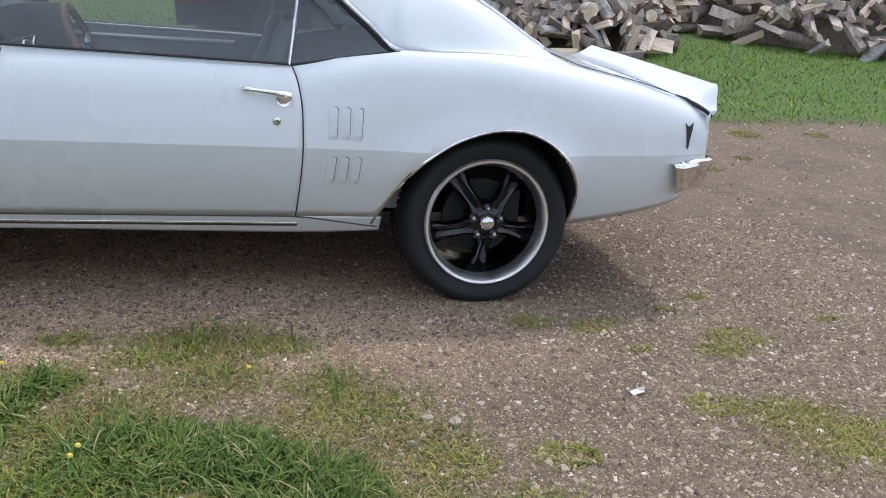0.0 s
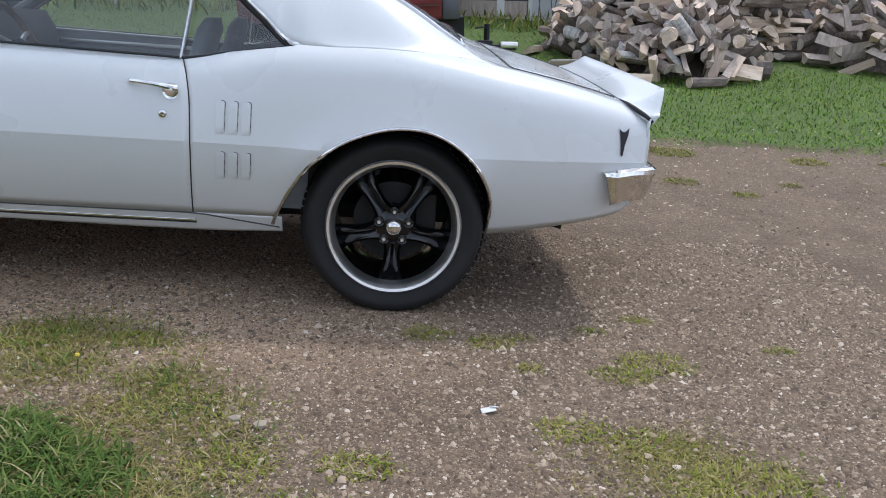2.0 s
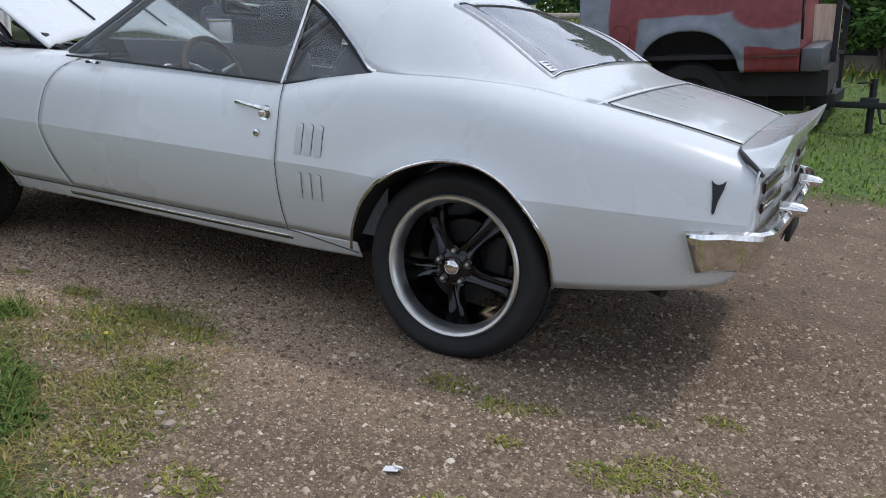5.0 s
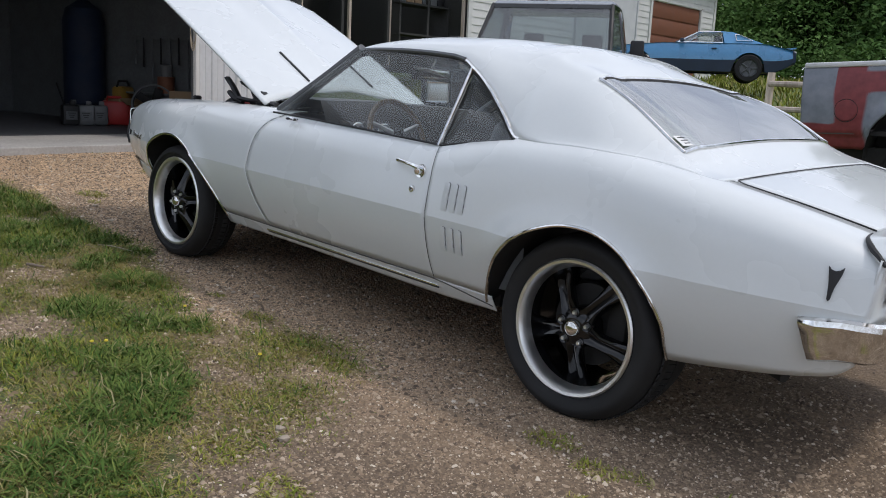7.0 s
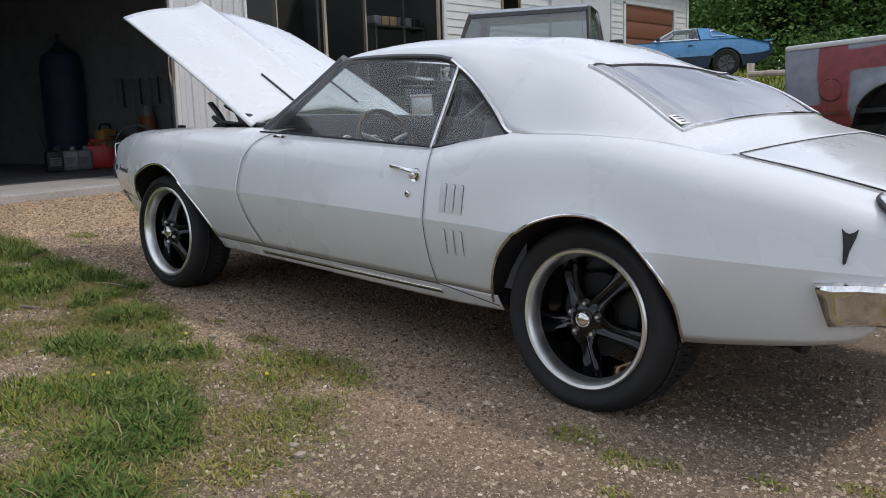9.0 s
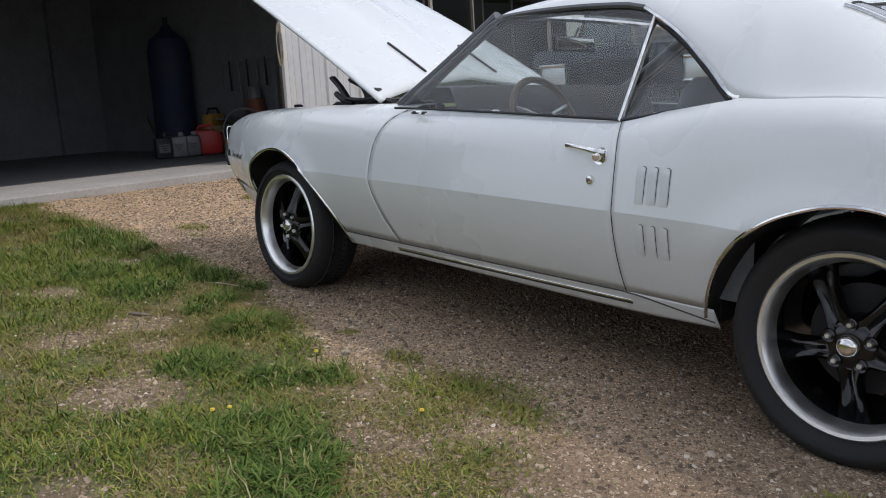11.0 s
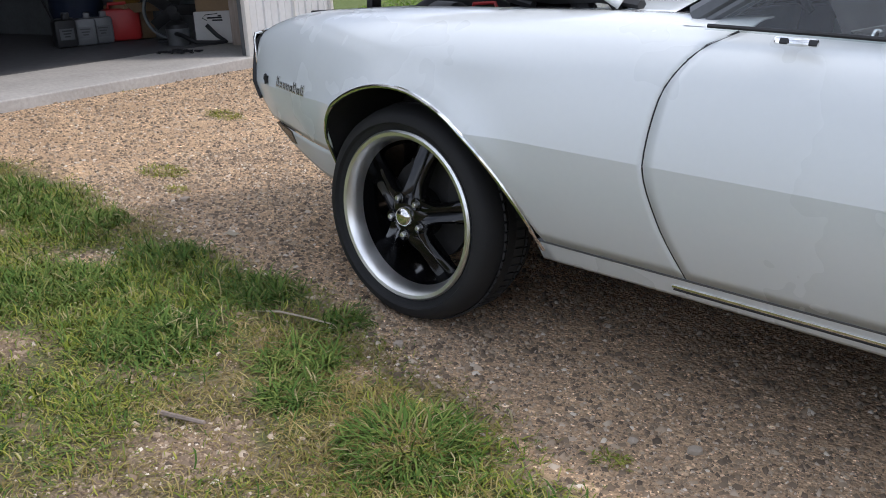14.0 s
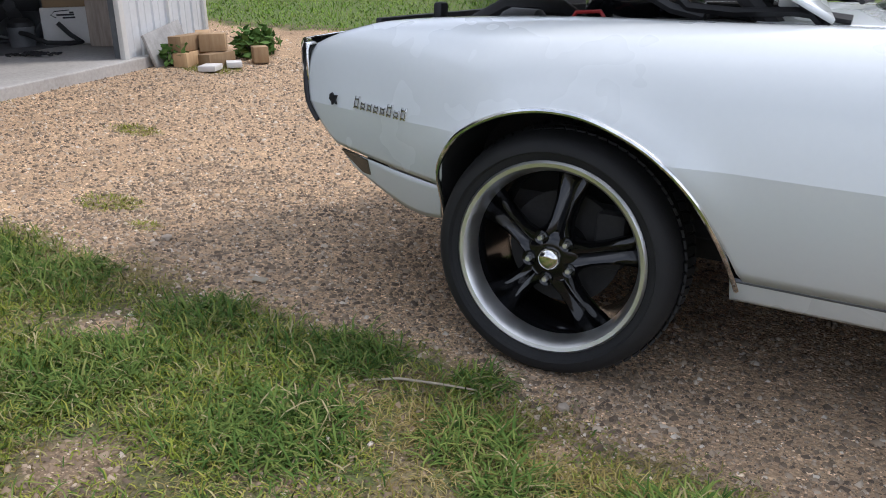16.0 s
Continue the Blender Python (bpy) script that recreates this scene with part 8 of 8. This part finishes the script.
r = random.Random(21)
for k in range(15):
    x = -15 + 3.0 * k + r.uniform(-0.8, 0.8)
    y = 31 + 0.20 * abs(x) + r.uniform(-2, 2)
    plant_tree(k % 3, x, y, r.uniform(0, 360), r.uniform(0.62, 0.8))
for k in range(12):
    x = -17 + 4.4 * k + r.uniform(-1, 1)
    plant_tree((k + 1) % 3, x, 38 + r.uniform(-2, 3), r.uniform(0, 360), r.uniform(0.75, 0.9))
for x, y, s in ((9.5, 19, 0.62), (13.0, 21, 0.7), (6.5, 20, 0.6), (16.0, 17, 0.62), (19, 22, 0.7)):
    plant_tree(r.randrange(3), x, y, r.uniform(0, 360), s)


def bush(x, y, radius, height, count, seed, label, mat=M_BUSH, leaf=0.07):
    rnd = random.Random(seed)
    t = thing("bush", site(x, y), label, "bush", "bushes by the sheds")
    bm = bmesh.new()
    verts, faces = [], []
    for k in range(14):
        a, d = rnd.uniform(0, 6.28), radius * rnd.uniform(0.1, 0.8)
        tip = Vector((d * math.cos(a), d * math.sin(a), height * rnd.uniform(0.4, 1.0)))
        tube([(0.2 * tip.x, 0.2 * tip.y, 0), tip * 0.6, tip], [0.018, 0.012, 0.005], 5, bm=bm)
        leaf_cloud(rnd, tip * 0.85, radius * 0.45, count // 14, leaf, verts, faces, 1.1)
    bmesh.ops.recalc_face_normals(bm, faces=bm.faces)
    part("stems", bm, M_BARK, t)
    ob = new("leaves", raw_mesh("leaves", verts, faces, mat))
    ob.parent = t


bush(2.55, 10.9, 0.55, 1.6, 1500, 1, "tall green bush against the dark siding")
bush(1.75, 10.8, 0.55, 1.5, 1200, 2, "green bush by the dark shed")
bush(5.9, 10.9, 0.6, 1.6, 1100, 3, "green bush behind the firewood")
bush(8.6, 12.2, 1.2, 2.2, 1600, 4, "tall green bush behind the stacked firewood")
bush(11.0, 12.5, 1.3, 2.3, 1600, 5, "tall green bush behind the firewood heap")
bush(-5.35, 2.95, 0.24, 0.17, 420, 6, "low weeds at the shed corner", M_BUSH, 0.045)
bush(-5.55, 2.25, 0.14, 0.14, 220, 7, "low weeds beside the timber", M_BUSH, 0.04)

# undergrowth at the edge of the wood
rnd = random.Random(31)
verts, faces = [], []
for k in range(210):
    x = rnd.uniform(-22, 20)
    y = 27.5 + 0.2 * abs(x) + rnd.uniform(-1.5, 2.5)
    leaf_cloud(rnd, (x, y, land(x, y) + rnd.uniform(0.3, 3.6)), rnd.uniform(0.8, 1.7), 300, 0.11, verts, faces, 0.9)
for k in range(170):
    x = rnd.uniform(-24, 14)
    y = 25.5 + 0.2 * abs(x) + rnd.uniform(-1.0, 1.0)
    leaf_cloud(rnd, (x, y, land(x, y) + rnd.uniform(0.2, 1.1)), rnd.uniform(0.7, 1.2), 220, 0.11, verts, faces, 0.8)
tagged(new("undergrowth", raw_mesh("undergrowth", verts, faces, M_BUSH)), "thick green undergrowth at the edge of the wood", "bushes", kind="stuff")

# tall bare stalks in front of the pale door
rnd = random.Random(77)
t = thing("tall_weeds", site(4.5, 10.95), "tall dry weed stalks in front of the door", "weeds")
bm = bmesh.new()
for k in range(16):
    x = rnd.uniform(-0.5, 0.55)
    h = rnd.uniform(0.5, 1.15)
    lean = rnd.uniform(-0.3, 0.3)
    tube([(x, 0, 0), (x + lean * 0.4, -0.03, h * 0.6), (x + lean, -0.05, h)], [0.010, 0.008, 0.004], 5, bm=bm)
    for j in range(4):
        z = h * rnd.uniform(0.5, 1)
        tube([(x + lean * z / h * 0.8, -0.04, z), (x + lean * z / h + rnd.uniform(-0.15, 0.15), -0.05, z + 0.1)], [0.007, 0.003], 4, bm=bm)
part("stalks", bm, M_BARK, t)

# ---- turf, weeds, stones: things nobody could count ----


def quick_mesh(name, verts, quads, tris, mat):
    """A mesh from arrays of points, four-sided and three-sided faces."""
    me = bpy.data.meshes.new(name)
    nq, nt = len(quads), len(tris)
    loops = np.concatenate([quads.ravel(), tris.ravel()]).astype(np.int32)
    starts = np.concatenate([np.arange(nq) * 4, nq * 4 + np.arange(nt) * 3]).astype(np.int32)
    me.vertices.add(len(verts))
    me.vertices.foreach_set("co", verts.astype(np.float32).ravel())
    me.loops.add(len(loops))
    me.loops.foreach_set("vertex_index", loops)
    me.polygons.add(nq + nt)
    me.polygons.foreach_set("loop_start", starts)
    me.update(calc_edges=True)
    me.validate()
    me.materials.append(mat)
    return me


def blades(name, label, spots, mat, tall, wide, droop=60.0, upright=70.0, category="grass", seed=1):
    """Bent blades at the rows (x, y, scale): they start steep and arch over by droop degrees."""
    rs = np.random.RandomState(seed)
    n = len(spots)
    x, y, sc = spots.T
    z = on_land("z", x, y) - 0.004
    a = rs.uniform(0, 2 * math.pi, n)
    length = tall * sc * rs.uniform(0.45, 1.3, n)
    w = wide * rs.uniform(0.6, 1.35, n)
    lift = np.radians(np.clip(upright + rs.normal(0, 16, n), 8, 88))
    bend = np.radians(droop * rs.uniform(0.3, 1.5, n))
    twist = rs.normal(0, 1.1, n)
    p = np.stack([x, y, z], 1)
    rows = []
    for k, (step, width) in enumerate(((0.0, 0.7), (0.36, 1.0), (0.36, 0.8), (0.28, 0.0))):
        e = lift - bend * (0.0, 0.25, 0.65, 1.0)[k]
        h = a + twist * k * 0.3
        p = p + (length * step)[:, None] * np.stack([np.cos(e) * np.cos(h), np.cos(e) * np.sin(h), np.sin(e)], 1)
        p[:, 2] = np.maximum(p[:, 2], z + 0.001)
        side = (w * width)[:, None] * np.stack([-np.sin(h), np.cos(h), 0 * h], 1)
        rows.append((p - side, p + side) if width else (p,))
    verts = np.stack([rows[0][0], rows[0][1], rows[1][1], rows[1][0], rows[2][1], rows[2][0], rows[3][0]], 1).reshape(-1, 3)
    o = np.arange(n)[:, None] * 7
    quads = np.concatenate([o + np.array([[0, 1, 2, 3]]), o + np.array([[3, 2, 4, 5]])])
    tris = o + np.array([[5, 4, 6]])
    return tagged(new(name, quick_mesh(name, verts, quads, tris, mat)), label, category, kind="stuff")


def scatter(n, x0, x1, y0, y1, seed, keep):
    """n places in the rectangle, kept by chance as the field keep(x, y) says; rows of x, y, scale."""
    rs = np.random.RandomState(seed)
    got, total = [], 0
    for _ in range(60):
        x, y = rs.uniform(x0, x1, 2 * n), rs.uniform(y0, y1, 2 * n)
        k = np.clip(keep(x, y), 0, 1)
        ok = rs.uniform(size=2 * n) < k
        got.append(np.stack([x, y, 0.6 + 0.6 * k], 1)[ok])
        total += len(got[-1])
        if total >= n:
            break
    return np.concatenate(got)[:n]


def heaps(rows, each, seed, stretch=1.0):
    """Places gathered round the rows (x, y, radius), each: how many on a square metre of a patch."""
    rs = np.random.RandomState(seed)
    out = []
    for x, y, r in rows:
        n = int(each * r * r * 3.14)
        a, d = rs.uniform(0, 2 * math.pi, n), r * (0.7 * np.sqrt(rs.uniform(size=n)) + 0.3 * np.abs(rs.normal(0, 0.7, n)))
        out.append(np.stack([x + stretch * d * np.cos(a), y + d * np.sin(a) / stretch, 1 - 0.45 * np.minimum(1, d / r)], 1))
    return np.concatenate(out)


def grown(x, y):
    return on_land("lawn", x, y)


def tuft(x, y):
    """Where the turf is thick."""
    return grown(x, y) ** 1.5 * np.clip(0.58 + 0.62 * drift(x, y, 2.4, 3) + 0.5 * drift(x, y, 7.0, 4), 0.06, 1)


def worn(x, y):
    return grown(x, y) * np.clip(0.45 - 0.75 * drift(x, y, 2.4, 3) + 0.4 * drift(x, y, 5.0, 6), 0.05, 1)


blades("turf", "short worn green grass along the drive", scatter(170000, -6.2, 3.4, -3.6, -0.6, 1, tuft), M_GRASS, 0.046, 0.0017, 85, 58, seed=1)
blades("long_turf", "longer grass blades lying over in the turf", scatter(34000, -5.0, 2.0, -3.2, -0.7, 12, lambda x, y: tuft(x, y) ** 1.6), M_LUSH, 0.085, 0.0019, 95, 55, seed=2)
blades("dry_turf", "dry straw-coloured grass among the turf", scatter(150000, -6.2, 3.4, -3.6, -0.6, 2, worn), M_DRYGRASS, 0.055, 0.0012, 70, 34, seed=3)
blades("moss", "low yellow-green growth on worn ground", scatter(110000, -5.5, 2.4, -3.4, -0.7, 7, worn), M_MOSS, 0.030, 0.0014, 70, 45, seed=4)
blades("grass_clump", "dense clumps of longer green grass", heaps(CLUMPS, 20000, 5), M_LUSH, 0.115, 0.0022, 115, 52, seed=5)
blades("lawn", "green lawn behind the drive", scatter(130000, -8.0, 13.0, 2.2, 11.0, 3, lambda x, y: grown(x, y) * np.where(y < 7, 1.0, 0.5)), M_LAWN, 0.048, 0.0042, 70, 60, seed=6)
blades("field_grass", "taller grass on the field", scatter(20000, -12.0, 16.0, 9.0, 26.0, 4, lambda x, y: 0.8 + 0 * x), M_GRASS, 0.22, 0.014, 40, 75, seed=7)


def clover(name, label, spots, mat, size):
    """Low leaves of three rounded leaflets on short stems."""
    rs = np.random.RandomState(len(spots))
    verts, faces = [], []
    for x, y, sc in spots.tolist():
        z = float(on_land("z", np.array([x]), np.array([y]))[0]) + rs.uniform(0.004, 0.022) * sc
        a0, s = rs.uniform(0, 6.28), size * sc * rs.uniform(0.6, 1.3)
        tx, ty = rs.uniform(-0.4, 0.4, 2)
        for k in range(3):
            a = a0 + 2.09 * k
            i = len(verts)
            for r_, da in ((0.1, 0), (0.7, -0.55), (1.0, -0.2), (1.0, 0.2), (0.7, 0.55)):
                dx, dy = s * r_ * math.cos(a + da), s * r_ * math.sin(a + da)
                verts.append((x + dx, y + dy, z + tx * dx + ty * dy + 0.15 * s * r_))
            faces.append((i, i + 1, i + 2, i + 3, i + 4))
    return tagged(new(name, raw_mesh(name, verts, faces, mat)), label, "weeds", kind="stuff")


clover("clover", "low broad-leaved clover in the turf", scatter(9000, -4.5, 2.2, -3.2, -0.8, 8, lambda x, y: tuft(x, y) * np.clip(0.2 + drift(x, y, 1.7, 30), 0, 1)), M_LUSH, 0.0075)

# weeds that stand by themselves in the gravel, and thin yellowish growth at the lawn's edge
WEEDS_DRIVE = [(1.51, -1.06, 0.09), (1.72, -1.12, 0.08), (1.83, -1.06, 0.05), (2.26, -1.26, 0.13), (2.12, -1.37, 0.10), (2.08, -1.84, 0.13), (1.87, -1.76, 0.10), (1.28, -2.00, 0.10), (2.27, -2.04, 0.18), (2.11, -0.98, 0.05), (2.32, -0.83, 0.06), (2.77, -1.10, 0.06), (1.82, -1.34, 0.05), (0.56, -1.20, 0.08), (0.97, -2.0, 0.12), (-0.10, -1.12, 0.07), (-0.52, -1.08, 0.05)]
WEEDS_YARD = [(-3.45, -0.36, 0.14), (-3.1, -0.5, 0.07), (-4.3, 0.6, 0.14), (-5.55, 0.55, 0.22), (-5.45, 0.0, 0.16), (-5.3, -0.6, 0.26), (-5.72, 1.5, 0.14), (-5.3, 2.3, 0.25), (-1.5, -0.95, 0.06), (4.67, 2.51, 0.16), (4.20, 1.80, 0.08), (3.75, 1.5, 0.09), (3.4, 1.76, 0.12), (3.1, 2.2, 0.12), (3.6, 2.6, 0.2), (5.4, 2.55, 0.12)]
blades("weed_patches", "small green weed patches in the gravel", heaps(WEEDS_DRIVE + WEEDS_YARD, 11500, 6, 1.2), M_GRASS, 0.042, 0.0023, 70, 45, "weeds", 8)
blades("dry_weed_patches", "dry weeds in the gravel", heaps(WEEDS_DRIVE + WEEDS_YARD + THIN, 9000, 7, 1.15), M_DRYGRASS, 0.036, 0.0014, 60, 35, "weeds", 9)
blades("thin_moss", "thin yellow-green moss in the gravel", heaps(THIN, 15000, 8, 1.2), M_MOSS, 0.024, 0.0018, 60, 40, "weeds", 10)


def stones(name, n, box_, lo, hi, seed, label, power=2.5):
    """Angular stones, half sunk: a four-cornered foot and a crooked ridge."""
    rs = np.random.RandomState(seed)
    x0, x1, y0, y1 = box_
    x, y = rs.uniform(x0, x1, 2 * n), rs.uniform(y0, y1, 2 * n)
    ok = rs.uniform(size=2 * n) > 0.85 * np.clip((grown(x, y) - 0.35) / 0.4, 0, 1)
    x, y = x[ok][:n], y[ok][:n]
    n = len(x)
    s = lo + (hi - lo) * rs.uniform(size=n) ** power
    a = rs.uniform(0, 6.28, n)
    pts = np.array([(-1, -0.8, -0.35), (1, -0.7, -0.35), (0.9, 0.8, -0.35), (-0.9, 0.7, -0.35), (-0.45, 0.05, 0.55), (0.4, -0.1, 0.6)])
    p = pts[None] * rs.uniform(0.6, 1.3, (n, 1, 3)) + rs.uniform(-0.28, 0.28, (n, 6, 3)) * np.array([1, 1, 0.6])
    p = p * s[:, None, None]
    c, q = np.cos(a)[:, None], np.sin(a)[:, None]
    v = np.stack([x[:, None] + c * p[..., 0] - q * p[..., 1], y[:, None] + q * p[..., 0] + c * p[..., 1], (on_land("z", x, y) + 0.12 * s)[:, None] + p[..., 2]], 2)
    o = np.arange(n)[:, None] * 6
    quads = np.concatenate([o + np.array([[0, 1, 5, 4]]), o + np.array([[2, 3, 4, 5]])])
    tris = np.concatenate([o + np.array([[1, 2, 5]]), o + np.array([[3, 0, 4]])])
    return tagged(new(name, quick_mesh(name, v.reshape(-1, 3), quads, tris, M_STONE)), label, "gravel", kind="stuff")


stones("gravel", 70000, (-3.6, 3.6, -2.4, 0.4), 0.003, 0.010, 1, "loose brown and grey gravel on the drive", 3.0)
stones("gravel_coarse", 2600, (-3.8, 3.6, -2.4, 0.2), 0.007, 0.015, 5, "larger pale stones lying on the drive", 2.0)
stones("gravel_far", 16000, (-7.0, 7.5, -2.7, 4.0), 0.006, 0.015, 2, "coarser gravel farther along the drive")
stones("gravel_yard", 46000, (-6.2, -1.0, -1.4, 3.0), 0.004, 0.012, 4, "loose gravel of the yard towards the shed")
stones("gravel_fine", 45000, (-1.5, 3.2, -2.6, -0.7), 0.0025, 0.006, 3, "fine gravel between the larger stones")

# single things on the ground
ob = part("paper_scrap", boxes(((0.042, 0.024, 0.003), (0, 0, 0.010), (6, -8, 0), 0.001), ((0.02, 0.02, 0.003), (0.018, 0.008, 0.014), (-14, 20, 30), 0.001)), M_PAPER, None, matrix=site(1.645, -1.665, 8))
tagged(ob, "crumpled white paper scrap on gravel", "litter")
ob = part("stick", tube([(-0.14, 0, 0.012), (-0.05, 0.012, 0.016), (0.06, 0.0, 0.014), (0.15, -0.012, 0.01)], [0.003, 0.0035, 0.003, 0.002], 6), M_ROPE, None, matrix=site(-1.60, -1.07, 18))
tagged(ob, "dry pale stick lying in the grass", "stick")
ob = part("stick", tube([(-0.07, 0, 0.012), (0.07, 0.01, 0.016)], [0.007, 0.005], 6), M_BARK, None, matrix=site(-1.33, -1.62, 10))
tagged(ob, "short dark stick in the grass", "stick")
ob = part("dry_leaf", boxes(((0.05, 0.025, 0.003), (0, 0, 0.012), (10, 5, 0), 0.001)), M_ROPE, None, matrix=site(-2.375, -0.725, 10))
tagged(ob, "pale dry leaf on gravel", "leaf")
STONE_ROWS = [(0.95, -1.757, 0.020), (1.02, -1.795, 0.022), (-0.273, -1.256, 0.022), (-0.39, -0.936, 0.02), (-0.513, -0.986, 0.014), (-0.888, -1.176, 0.012), (-2.92, -0.576, 0.024), (0.30, -1.30, 0.012), (-1.25, -0.98, 0.018)]
rs = random.Random(9)
for x, y, s in STONE_ROWS:
    bm = bmesh.new()
    bmesh.ops.create_icosphere(bm, subdivisions=1, radius=s)
    for v in bm.verts:
        v.co *= rs.uniform(0.8, 1.15)
        v.co.z *= 0.65
    ob = part("pebble", bm, M_PEBBLE, None, "", True, 30, matrix=site(x, y, rs.uniform(0, 360), 0.3 * s))
    tagged(ob, "pale pebble lying on the gravel", "stone", "pale pebbles")
for x, y in ((0.05, -1.90), (0.04, -1.95), (-0.22, -1.42), (0.46, -1.50)):
    t = thing("dandelion", site(x, y), "small yellow wildflower in the grass", "flower", "yellow flowers")
    part("stem", tube([(0, 0, 0), (0.004, 0, 0.06)], 0.0012, 5), M_BUSH, t)
    part("petals", lathe([(0, 0.068), (0.006, 0.066), (0.008, 0.061), (0.003, 0.058), (0, 0.057)], "z", 9, (0.004, 0, 0)), M_FLOWER, t)
